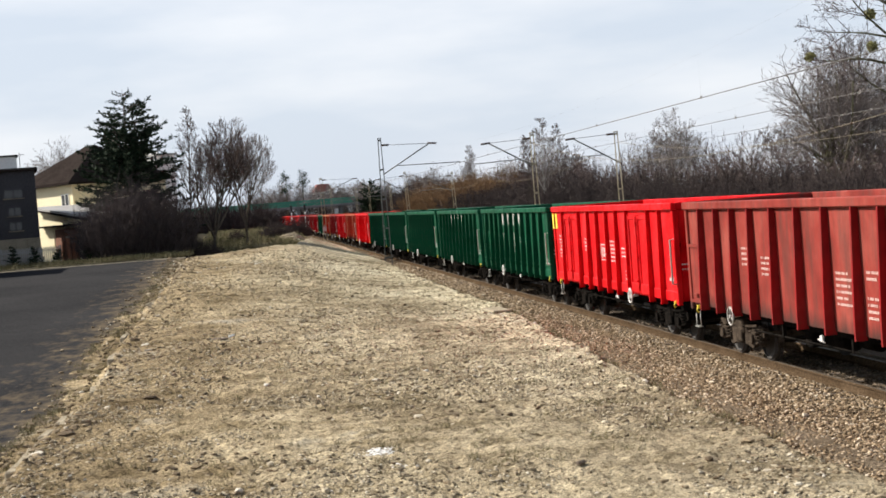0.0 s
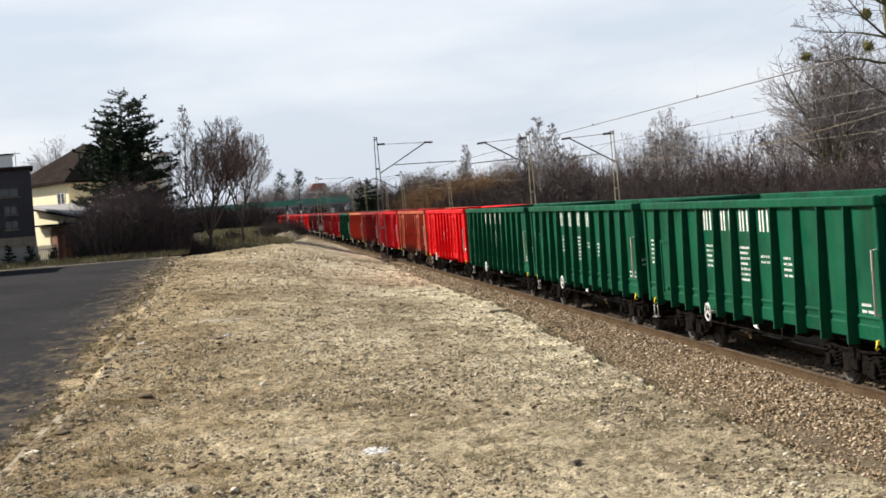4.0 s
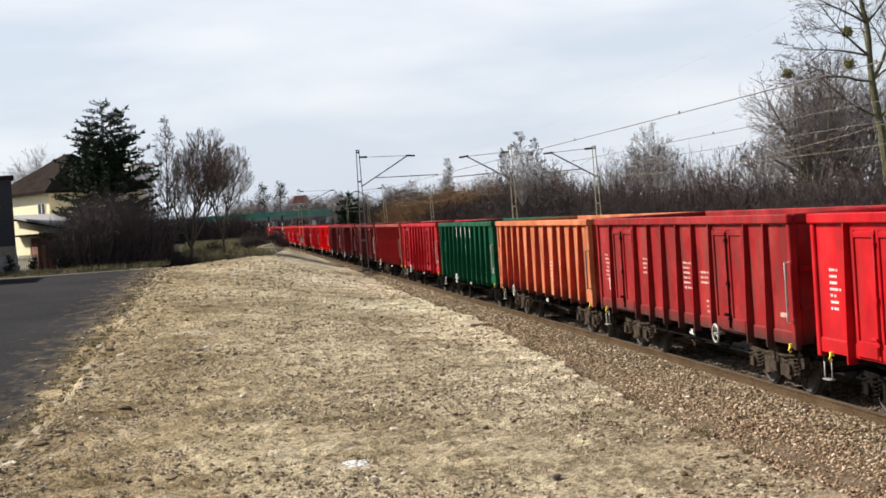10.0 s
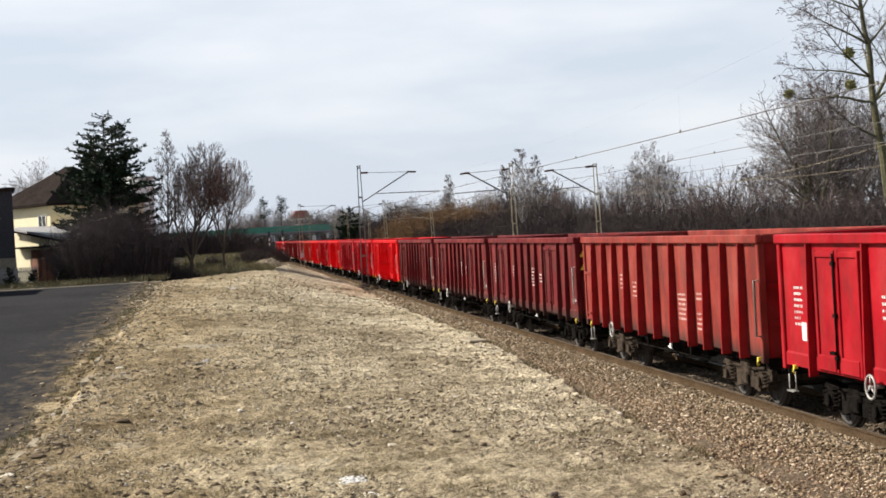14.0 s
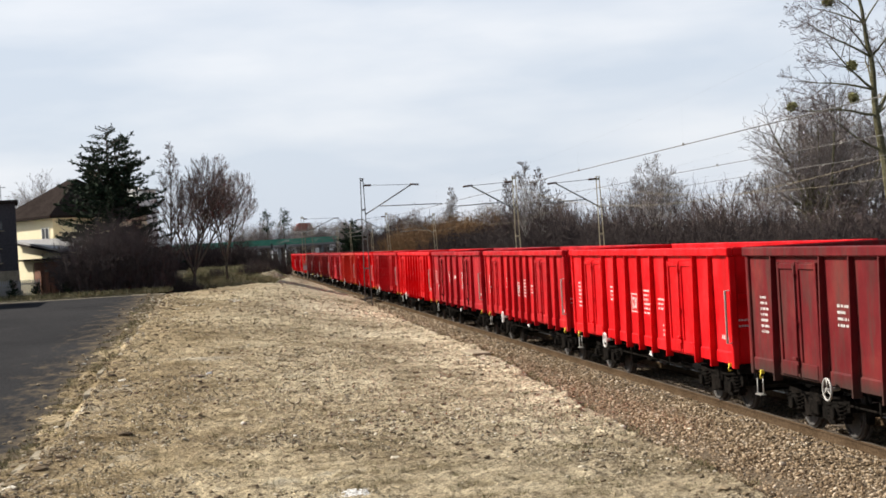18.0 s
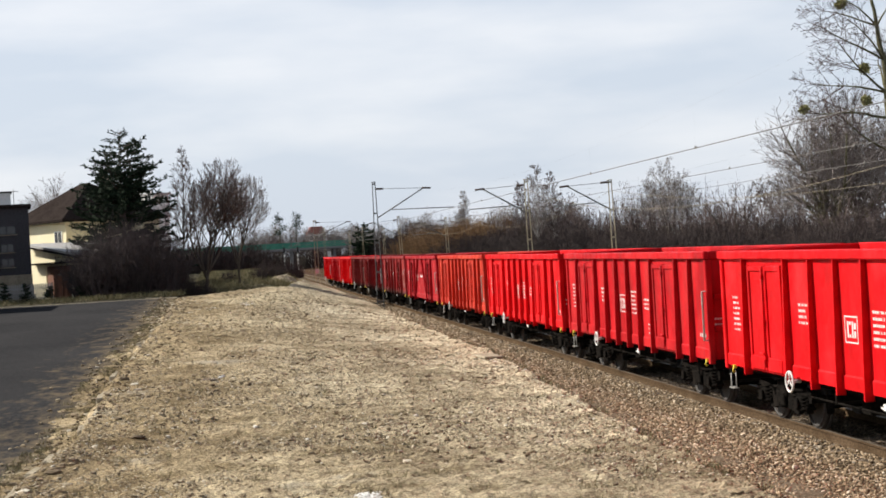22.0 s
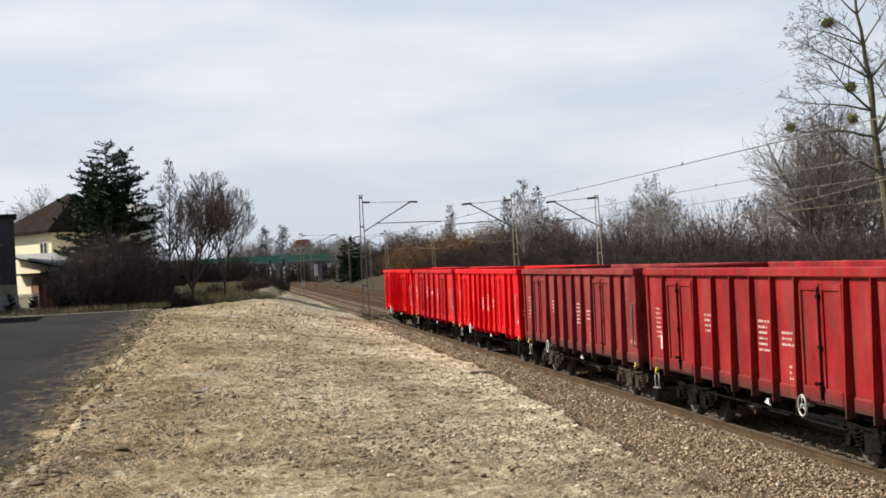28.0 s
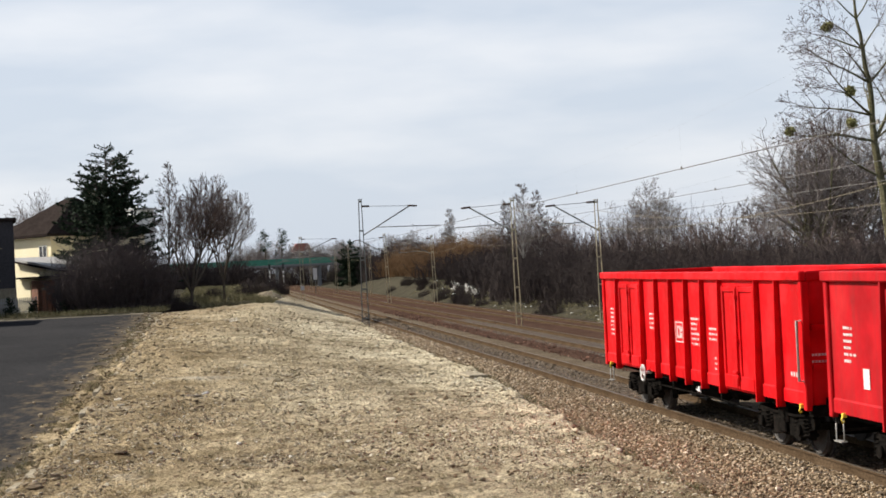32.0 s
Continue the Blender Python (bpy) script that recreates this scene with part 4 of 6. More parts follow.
def bogie_mesh(mat):
    def make():
        m = Mesh().box(-1.1, 1.1, -0.22, 0.22, 0.5, 0.8, 0.03).tube((0, 0, 0.78), (0, 0, 0.9), 0.3, n=12)
        for y in (-1.35, 1.35):
            m.box(-0.95, 0.95, y - 0.06, y + 0.06, 0.5, 0.62)
        for y in (-0.42, 0.42):
            m.tube((-0.9, y, 0.32), (0.9, y, 0.32), 0.05, n=6)
        for sx in (-0.75, 0.75):
            for y in (-0.38, 0.38, -1.42, 1.42):
                m.box(sx - 0.06, sx + 0.06, y - 0.05, y + 0.05, 0.3, 0.62, 0.02)
        return m.done("bogie", mat)
    return cached(("bogie", mat), make)


def side_frame_mesh(mat):
    """One cast side of a bogie: dropped centre, horns over the axle boxes."""
    def make():
        o = [(-1.35, 0.5), (-1.35, 0.68), (-1.1, 0.74), (-0.5, 0.68), (-0.3, 0.62), (0.3, 0.62), (0.5, 0.68), (1.1, 0.74), (1.35, 0.68), (1.35, 0.5),
             (1.2, 0.48), (1.16, 0.3), (1.06, 0.3), (1.05, 0.56), (0.75, 0.56), (0.72, 0.28), (0.6, 0.24), (0.35, 0.3), (-0.35, 0.3), (-0.6, 0.24), (-0.72, 0.28),
             (-0.75, 0.56), (-1.05, 0.56), (-1.06, 0.3), (-1.16, 0.3), (-1.2, 0.48)]
        m = Mesh().prism(o, 0, -0.05, 0.05)
        m.prism([(y, z) for y, z in [(-1.1, 0.7), (-0.5, 0.65), (0.5, 0.65), (1.1, 0.7), (1.1, 0.745), (0.5, 0.69), (-0.5, 0.69), (-1.1, 0.745)]], 0, -0.1, 0.1)
        m.box(-0.12, 0.06, -0.18, 0.18, 0.34, 0.6, 0.02)
        return m.done("side_frame", mat)
    return cached(("side_frame", mat), make)


def axle_box_mesh(mat):
    def make():
        m = Mesh().box(-0.13, 0.1, -0.14, 0.14, -0.13, 0.14, 0.03).tube((-0.18, 0, 0), (-0.13, 0, 0), 0.095, n=12)
        m.box(-0.1, 0.08, -0.31, 0.31, -0.1, -0.04, 0.01)
        return m.done("axle_box", mat)
    return cached(("axle_box", mat), make)


def spring_mesh(mat):
    def make():
        m = Mesh()
        pts, faces, k, turns = [], [], 5, 40
        for a in range(turns + 1):
            u = a * math.tau / 9
            for j in range(k):
                v = math.tau * j / k
                r = 0.075 + 0.017 * math.cos(v)
                pts.append((r * math.cos(u), r * math.sin(u), -0.05 + 0.28 * a / turns + 0.017 * math.sin(v)))
        for a in range(turns):
            for j in range(k):
                faces.append((a * k + j, a * k + (j + 1) % k, (a + 1) * k + (j + 1) % k, (a + 1) * k + j))
        return m.add(pts, faces, True).done("spring", mat)
    return cached(("spring", mat), make)


def handwheel_mesh(mat):
    def make():
        m = Mesh().ring((0, 0, 0), (1, 0, 0), 0.17, 0.02, 22, 6).tube((0.2, 0, 0), (-0.03, 0, 0), 0.03, n=8)
        for k in range(3):
            a = math.tau * k / 3 + math.pi / 2
            m.tube((0, 0, 0), (0, 0.165 * math.cos(a), 0.165 * math.sin(a)), 0.015, n=6)
        return m.done("brake_handwheel", mat)
    return cached(("handwheel", mat), make)


def handrail_mesh(mat):
    def make():
        x, y = -HALF_W - 0.1, -HALF_L + 0.02
        return Mesh().chain([(x + 0.08, y, 1.38), (x - 0.03, y, 1.38), (x - 0.03, y, 2.36), (x + 0.08, y, 2.36)], 0.024, 6).done("handrail", mat)
    return cached(("handrail", mat), make)


def step_mesh(mat):
    def make():
        x, y = -1.32, 6.62
        m = Mesh().chain([(x, y, 0.86), (x, y, 0.52), (x, y - 0.3, 0.52), (x, y - 0.3, 0.86)], 0.012, 6)
        m.box(x - 0.05, x + 0.05, y - 0.3, y, 0.508, 0.528)
        return m.done("shunters_step", mat)
    return cached(("step", mat), make)


def hook_mesh():
    def make():
        x = -HALF_W - 0.05
        m = Mesh().box(x - 0.02, x + 0.05, -0.03, 0.03, 0.93, 1.0, 0.008).chain([(x - 0.01, 0, 0.95), (x - 0.03, 0, 0.89), (x - 0.01, 0.02, 0.85), (x + 0.03, 0.03, 0.87)], 0.014, 6)
        return m.done("rope_hook", "yellow_paint")
    return cached("hook", make)


def rod_mesh():
    def make():
        m = Mesh().tube((-1.2, -3.2, 0.66), (-1.2, 3.2, 0.66), 0.02, n=6).tube((-0.4, -3.6, 0.62), (-0.4, 3.6, 0.62), 0.03, n=6)
        for y in (-1.6, 1.6):
            m.box(-1.23, -1.17, y - 0.03, y + 0.03, 0.64, 0.9)
        return m.done("brake_rod", "under")
    return cached("rod", make)


def tank_mesh():
    def make():
        m = Mesh().tube((-0.75, -0.5, 0.72), (-0.75, 0.5, 0.72), 0.19, n=14).box(-0.95, -0.3, 0.9, 1.25, 0.5, 0.8, 0.02)
        m.tube((-0.62, -1.3, 0.72), (-0.62, -0.7, 0.72), 0.14, n=12)
        return m.done("air_tank", "under")
    return cached("tank", make)


def lever_mesh(mat):
    def make():
        m = Mesh().box(-1.36, -1.33, -0.05, 0.06, 0.76, 0.86).tube((-1.37, -0.18, 0.76), (-1.37, 0.1, 0.8), 0.014, n=6)
        return m.done("brake_lever", mat)
    return cached(("lever", mat), make)


def triangle_mesh(mat, size):
    def make():
        s = size
        return Mesh().prism([(-s, -s * 0.85), (s, -s * 0.85), (0, s * 0.85)], 1, 0, 0.004).done("warning_sign", mat)
    return cached(("triangle", mat, size), make)


# posts and doors along a side, metres from the far end
DOORED = ((1.35, 3.5, 4.65, 5.72, 6.8, 7.85, 8.95, 10.95, 11.95), (2.42, 9.95))
RIBBED = ((1.1, 2.15, 3.15, 4.2, 5.4, 6.63, 7.87, 9.1, 10.1, 11.2, 12.2), ())
GREEN_SIDE = ((1.1, 2.25, 3.3, 4.35, 5.43, 6.5, 7.6, 8.7, 9.8, 10.9, 12.0), ())
BRACED = ((1.9, 3.95, 9.05, 10.85), (2.92, 9.95))
WIDE = ((2.12, 4.1, 5.6, 7.3, 9.05, 11.02), (3.1, 10.03))


def lettering(w, style, layout, rng):
    """Stencilled blocks as plain bars; a maker's mark as a framed plain shape; an owner's name as plain tall bars."""
    mat = "pink_paint" if style in ("brick", "dark_maroon", "orange", "orange_brown", "dull_red", "orange_red") else "white_paint"
    seed = int(rng.integers(0, 3))
    trng = np.random.default_rng(70 + seed)
    if layout is WIDE or layout is BRACED:
        blocks = [(0.8, 2.3, 6, 0.45), (4.85, 2.3, 5, 0.6), (8.3, 2.3, 7, 0.55), (12.64, 1.57, 1, 0.5), (12.3, 1.15, 1, 0.6)]
    elif layout is GREEN_SIDE:
        blocks = [(0.6, 2.3, 6, 0.48), (4.8, 2.26, 5, 0.45), (6.98, 2.26, 7, 0.65), (8.12, 2.12, 2, 0.6), (9.25, 2.12, 4, 0.55), (12.5, 1.5, 2, 0.5), (8.35, 1.6, 3, 0.2)]
    elif layout is RIBBED:
        blocks = [(3.7, 2.25, 4, 0.5), (4.85, 2.1, 4, 0.62), (8.45, 1.95, 6, 0.75), (9.6, 2.0, 2, 0.6), (9.6, 1.6, 4, 0.6)]
    else:
        blocks = [(0.75, 2.28, 7, 0.4), (4.2, 2.24, 4, 0.48), (7.3, 2.22, 6, 0.64), (8.4, 2.06, 3, 0.58), (12.65, 1.46, 1, 0.55), (12.5, 1.13, 1, 0.62), (8.45, 1.5, 3, 0.12)]
    for i, (d, z, count, width) in enumerate(blocks):
        part("marking", bars_mesh((seed, i, layout[0][0], layout[0][1]), mat, text_block(trng, count, width, 0.042 if count > 1 else 0.075, 0.1)), w, "pale stencilled marking", (0, HALF_L - d, z))
    if style == "green":
        for d, second in ((4.62, 1), (5.02, 2), (5.74, 3), (6.14, 4), (6.86, 3), (7.26, 2), (7.96, 5), (8.36, 3)):
            bars = [(0.085, 2.77, 0.075, 0.4), (-0.085, 2.77, 0.075, 0.4)] if second != 4 else [(0.0, 2.77, 0.09, 0.4)]
            part("owner_marking", bars_mesh(("owner", second), "white_paint", bars), w, "tall white bars of the owner's name", (0, HALF_L - d, 0))
    elif layout is WIDE or layout is BRACED:
        bars = [(0.4, 2.1, 0.2, 0.15)] + [(0.2 - 0.11 * i, 2.1, 0.08, 0.11) for i in range(7)]
        part("emblem", bars_mesh("wordmark", "white_paint", bars), w, "white emblem and name as plain bars", (0, HALF_L - 6.62, 0.01))
    elif style in ("bright_red", "red", "orange_red"):
        bars = [(0, 2.12, 0.5, 0.022), (0, 1.72, 0.5, 0.022), (0.24, 1.92, 0.022, 0.38), (-0.24, 1.92, 0.022, 0.38),
                (0.13, 1.92, 0.05, 0.26), (0.05, 2.02, 0.06, 0.05), (0.05, 1.82, 0.06, 0.05), (-0.05, 1.92, 0.05, 0.26), (-0.14, 1.98, 0.07, 0.1), (-0.14, 1.85, 0.07, 0.1)]
        part("emblem", bars_mesh("emblem", "white_paint", bars), w, "white framed emblem as a plain shape", (0, HALF_L - 6.15, 0))


def wagon(style, layout, rng, frame_mat="under", rail_mat="white_paint", wheel_mat="white_paint", flange=False, extra=""):
    label = {"bright_red": "clean bright red open goods wagon with ribbed steel sides", "red": "red open goods wagon with slightly faded ribbed sides",
             "crimson": "crimson open goods wagon with steel side doors", "orange_red": "sun-bleached orange-red open goods wagon", "dull_red": "dull dirty red open goods wagon with rusty sills",
             "brick": "brick-brown ribbed open goods wagon with faded markings", "maroon": "dirty maroon open goods wagon with ribbed sides", "dark_maroon": "grimy dark maroon open goods wagon",
             "orange": "pale faded orange ribbed open goods wagon", "orange_brown": "rusty orange-brown open goods wagon", "green": "clean dark green ribbed open goods wagon with white lettering"}[style]
    w = thing("goods_wagon", label, "goods wagon", "wagons of the goods train")
    posts, doors = layout
    edge = {"orange": "rib_shade_red", "orange_brown": "rib_shade_red", "brick": "rib_shade_crimson"}.get(style, style)   # bleached panels; ribs and ends deeper red: less faded paint plus painted shade
    depth, width = (0.17, 0.055) if layout is RIBBED or layout is GREEN_SIDE else (0.13, 0.05)
    foot = 0.1 if layout is not RIBBED else 0.04
    turned = Matrix.Rotation(math.pi, 4, "Z")
    for m in (Matrix.Identity(4), turned):
        part("side_wall", side_mesh(style), w, "", m)
        if layout is not RIBBED:
            part("sill", sill_mesh(style), w, "", m)
        if flange and layout is GREEN_SIDE:
            part("flange", flange_mesh(style), w, "", m)
        for d in posts:
            part("rib", rib_mesh(edge, depth, width, foot), w, "", m @ Matrix.Translation((0, HALF_L - d, 0)))
        for d in doors:
            for leaf in (0, 1):
                door = part("door", door_mesh(style, 1.72, leaf), w, "side door leaf", m @ Matrix.Translation((0, HALF_L - d, 0)))
            part("locking_bar", bar_lock_mesh("under" if style in ("dull_red", "crimson", "brick") else style), door, "")
        part("end_wall", end_mesh(edge), w, "", m)
        part("corner_post", corner_mesh(style), w, "", m)
        part("corner_post", corner_mesh(style), w, "", m @ Matrix.Diagonal((1, -1, 1, 1)))
        part("handrail", handrail_mesh(rail_mat), w, "white handrail" if rail_mat == "white_paint" else "", m)
        part("shunters_step", step_mesh("grey_rod"), w, "pale steel step", m)
        for d in (0.52, 12.85):
            part("rope_hook", hook_mesh(), w, "yellow rope hook", m @ Matrix.Translation((0, HALF_L - d, 0)))
        for x in (-0.875, 0.875):
            part("buffer", buffer_mesh(), w, "", m @ Matrix.Translation((x, HALF_L + 0.02, 1.03)))
        part("coupling", coupling_mesh(), w, "", m @ Matrix.Translation((0, HALF_L + 0.05, 0.98)))
    if layout is GREEN_SIDE:
        part("hatch", hatch_mesh(style), w, "small side hatch", (0, HALF_L - 1.68, -0.1))
    if layout is RIBBED:
        part("hatch", hatch_mesh(style), w, "small side hatch", (0, HALF_L - 0.5, -0.15))
    if extra == "braces":
        for d, s in ((4.72, 1), (8.03, -1)):
            part("diagonal_brace", brace_mesh(style, s), w, "", (0, HALF_L - d, 0))
        part("cross_rail", Mesh().box(-HALF_W - 0.08, -HALF_W - 0.002, HALF_L - 7.35, HALF_L - 5.75, 2.3, 2.42, 0.01).done("cross_rail", style), w)
    part("rim", rim_mesh(style), w, "thick top rim")
    part("floor", floor_mesh(), w)
    part("underframe", frame_mesh("under"), w, "black underframe")
    part("brake_rod", rod_mesh(), w)
    part("air_tank", tank_mesh(), w, "black air tank")
    part("brake_lever", lever_mesh("white_paint"), w, "white-tipped brake lever", (0, -0.6, 0))
    if layout not in (WIDE, BRACED):
        part("brake_handwheel", handwheel_mesh(wheel_mat), w, "round brake handwheel", (-1.56, HALF_L - (4.85 if layout is GREEN_SIDE else 3.0 if layout is RIBBED else 9.28 if style in ("dull_red", "orange_brown") or extra == "yellow_corner" else 3.76), 0.94))
    for by in (4.5, -4.5):
        bogie = part("bogie", bogie_mesh(frame_mat), w, "two-axle bogie", (0, by, 0))
        for x in (-1.0, 1.0):
            part("side_frame", side_frame_mesh(frame_mat), bogie, "", (x, 0, 0))
            for y in (-0.9, 0.9):
                part("axle_box", axle_box_mesh(frame_mat), bogie, "", Matrix.Translation((x, y, 0.46)) @ (Matrix.Identity(4) if x < 0 else turned))
                for dy in (-0.22, 0.22):
                    part("spring", spring_mesh(frame_mat), bogie, "coil spring", (x * 1.06, y + dy, 0.4))
        for y in (-0.9, 0.9):
            ws = part("wheelset", wheelset_mesh(), bogie, "steel wheels on an axle", (0, y, 0.46))
            WHEELSETS[y].append(ws)
    lettering(w, style, layout, rng)
    if style in ("bright_red", "red", "green", "crimson", "orange_red"):
        part("end_rail", cached("end_rail", lambda: Mesh().chain([(-0.98, -HALF_L - 0.04, 1.36), (-0.98, -HALF_L - 0.13, 1.36), (-0.98, -HALF_L - 0.13, 2.2), (-0.98, -HALF_L - 0.04, 2.2)], 0.022, 6).done("end_rail", "white_paint")), w, "white end handrail")
        part("end_marking", cached("end_marking", end_marking_mesh), w, "pale stencilled marking")
    if extra == "yellow_corner":
        part("corner_plate", cached("corner_plate", lambda: Mesh().box(-HALF_W - 0.062, -HALF_W - 0.055, HALF_L - 0.16, HALF_L + 0.03, 2.5, 2.95).box(-HALF_W - 0.012, -HALF_W - 0.003, HALF_L - 0.4, HALF_L - 0.1, 2.5, 2.95).done("corner_plate", "yellow_paint")), w, "yellow corner plate")
    if extra == "warning":
        for z in (2.75, 2.4):
            tri = part("warning_sign", triangle_mesh("yellow_paint", 0.14), w, "yellow warning triangle", (-1.2, -HALF_L - 0.1, z))
            part("sign_mark", triangle_mesh("black_paint", 0.055), tri, "", (0, -0.004, -0.01))
    if extra == "plate" or style in ("crimson", "dull_red"):
        part("label_plate", cached("label_plate", lambda: Mesh().box(-HALF_W - 0.012, -HALF_W - 0.003, -0.11, 0.11, 1.42, 1.72).done("label_plate", "white_paint")), w, "white paper label plate", (0, HALF_L - (1.36 if layout in (WIDE, BRACED) else 0.95), 0))
    return w


WHEELSETS = {-0.9: [], 0.9: []}
U, BR = "under", "brown_under"
TRAIN = [  # from the last wagon forwards: paint, layout, bogie colour, flange, extra
    ("bright_red", DOORED, U, 0, ""), ("red", WIDE, U, 0, "plate"), ("bright_red", DOORED, U, 0, ""), ("dark_maroon", DOORED, BR, 0, ""), ("dull_red", DOORED, U, 0, ""),
    ("dull_red", WIDE, U, 0, "plate"), ("crimson", BRACED, U, 0, "braces"), ("orange_red", DOORED, U, 0, "plate"), ("bright_red", DOORED, U, 0, ""), ("red", DOORED, U, 0, "plate"),
    ("bright_red", DOORED, U, 0, ""), ("crimson", WIDE, U, 0, ""), ("red", DOORED, U, 0, ""), ("bright_red", DOORED, U, 0, ""), ("maroon", DOORED, U, 0, "warning"),
    ("maroon", DOORED, U, 0, ""), ("maroon", DOORED, U, 0, "warning"), ("brick", RIBBED, BR, 1, ""), ("crimson", DOORED, U, 0, "warning"), ("green", GREEN_SIDE, U, 1, ""),
    ("orange", RIBBED, BR, 1, ""), ("dull_red", DOORED, BR, 0, ""), ("red", DOORED, U, 0, ""), ("orange_brown", DOORED, BR, 0, ""), ("bright_red", DOORED, U, 0, ""),
    ("green", GREEN_SIDE, U, 1, ""), ("green", GREEN_SIDE, U, 1, ""), ("green", GREEN_SIDE, U, 1, ""), ("green", GREEN_SIDE, U, 1, ""), ("green", GREEN_SIDE, U, 1, ""),
    ("bright_red", DOORED, U, 0, "yellow_corner"), ("brick", RIBBED, BR, 1, "")]
WAGONS = []
rng_train = np.random.default_rng(11)
for style, layout, bogie_mat, flange, extra in TRAIN:
    WAGONS.append(wagon(style, layout, rng_train, bogie_mat, "white_paint" if style not in ("dark_maroon", "orange", "brick") else "grey_rod",
                        "white_paint" if style in ("bright_red", "green", "red") else "wheel" if style == "orange_brown" else "grey_rod", bool(flange), extra))

# ---- overhead line: masts, arms, wires ----
def mast(x, y, height, mat, arm, label, base=0.0, reach=2.6, arm_z=6.7, plate=False, lean=0.0, foot=0.15, top=0.09, drop=1.45, steady=0.7):
    """A slim two-legged mast with battens; arm: -1 or 1 for the side over which its bracket reaches, 0 for none."""
    at = pose(x, y, base - 0.3, 0, lean, 0)
    ob = thing("catenary_mast", label, "catenary mast", "masts of the overhead line", at=at)
    h = height + 0.3 - base
    for s in (-1, 1):
        leg = Mesh()
        b, t = foot * s, top * s
        for k, (u, w) in enumerate(((0.032, 0.01), (0.01, 0.045))):
            leg.add([(b - u, -w, 0), (b + u, -w, 0), (b + u, w, 0), (b - u, w, 0), (t - u * 0.8, -w, h), (t + u * 0.8, -w, h), (t + u * 0.8, w, h), (t - u * 0.8, w, h)],
                    [(0, 1, 2, 3), (4, 7, 6, 5), (0, 4, 5, 1), (1, 5, 6, 2), (2, 6, 7, 3), (3, 7, 4, 0)])
        part("leg", leg.done("leg", mat), ob)
    n = 5
    for i in range(n):
        z = 0.7 + (h - 0.8) * i / (n - 1)
        half = foot + (top - foot) * z / h - 0.02
        part("batten", Mesh().box(-half, half, -0.012, 0.012, z - 0.05, z + 0.05).done("batten", mat), ob)
    part("cap", Mesh().box(-top - 0.05, top + 0.05, -0.06, 0.06, h, h + 0.05, 0.01).done("cap", mat), ob)
    part("footing", Mesh().box(-foot - 0.16, foot + 0.16, -0.2, 0.2, -0.3, 0.12, 0.03).done("footing", "concrete"), ob, "concrete footing")
    if arm:
        z0 = arm_z + 0.3 - base
        part("top_rod", Mesh().tube((arm * 0.55, 0, z0 + 0.08), (arm * reach, 0, z0), 0.016, n=6).done("top_rod", "grey_mast"), ob)
        part("insulator", Mesh().tube((arm * 0.1, 0, z0 + 0.09), (arm * 0.55, 0, z0 + 0.08), 0.06, n=8).done("insulator", "insulator"), ob, "brown insulator")
        part("strut", Mesh().tube((arm * 0.1, 0, z0 - drop), (arm * (reach - 0.1), 0, z0), 0.04, n=6).done("strut", "grey_mast"), ob)
        part("wire_clamp", Mesh().tube((arm * (reach - 0.2), 0, z0 + 0.02), (arm * (reach + 0.35), 0, z0 - 0.02), 0.055, n=8).done("wire_clamp", "insulator"), ob)
        part("steady_arm", Mesh().tube((arm * reach * 0.32, 0, z0 - drop * 0.72), (arm * (reach + steady), 0, z0 - drop * 0.72 - 0.05), 0.028, n=6).done("steady_arm", "grey_mast"), ob)
    if plate:
        part("plate", Mesh().box(-0.2, 0.2, -0.14, -0.1, 1.75, 2.25).done("plate", "white_paint"), ob, "white plate")
    return ob


GREY, BEIGE = "grey steel two-legged catenary mast beside the track", "weathered beige two-legged catenary mast between the tracks"
mast(8.4, 93.3, 7.74, "grey_mast", 1, GREY, 0.05, 3.15, 7.25, foot=0.21, top=0.08, drop=1.7, steady=1.75)
mast(8.25, 165.9, 7.2, "beige_mast", 1, GREY, 0.0, 3.6, 6.9, True, foot=0.2, top=0.13)
mast(8.02, 17.0, 6.6, "beige_mast", 1, BEIGE, 0.0, 2.6, 6.2)
mast(16.4, 85.2, 7.07, "beige_mast", -1, BEIGE, 0.0, 2.6, 6.7, lean=-0.6)
mast(21.25, 85.1, 6.78, "beige_mast", -1, BEIGE, 0.0, 2.6, 6.6, lean=-0.6)
mast(15.98, 149.9, 6.8, "beige_mast", -1, BEIGE, 0.0, 2.6, 6.4, lean=-2.0)
mast(19.87, 144.7, 6.35, "beige_mast", -1, BEIGE, 0.0, 2.6, 6.0, lean=-1.5)
mast(16.0, 222.0, 6.6, "beige_mast", -1, GREY, 0.0, 2.6, 6.2)
mast(19.6, 207.0, 6.6, "beige_mast", -1, BEIGE, 0.0, 2.6, 6.2)
mast(8.0, 238.0, 6.9, "grey_mast", 1, GREY, 0.0, 2.6, 6.2)
mast(16.4, 295.0, 8.5, "beige_mast", -1, GREY, 0.0, 2.6, 7.6)
mast(22.6, 280.0, 8.0, "beige_mast", -1, BEIGE, 0.0, 2.6, 7.2)


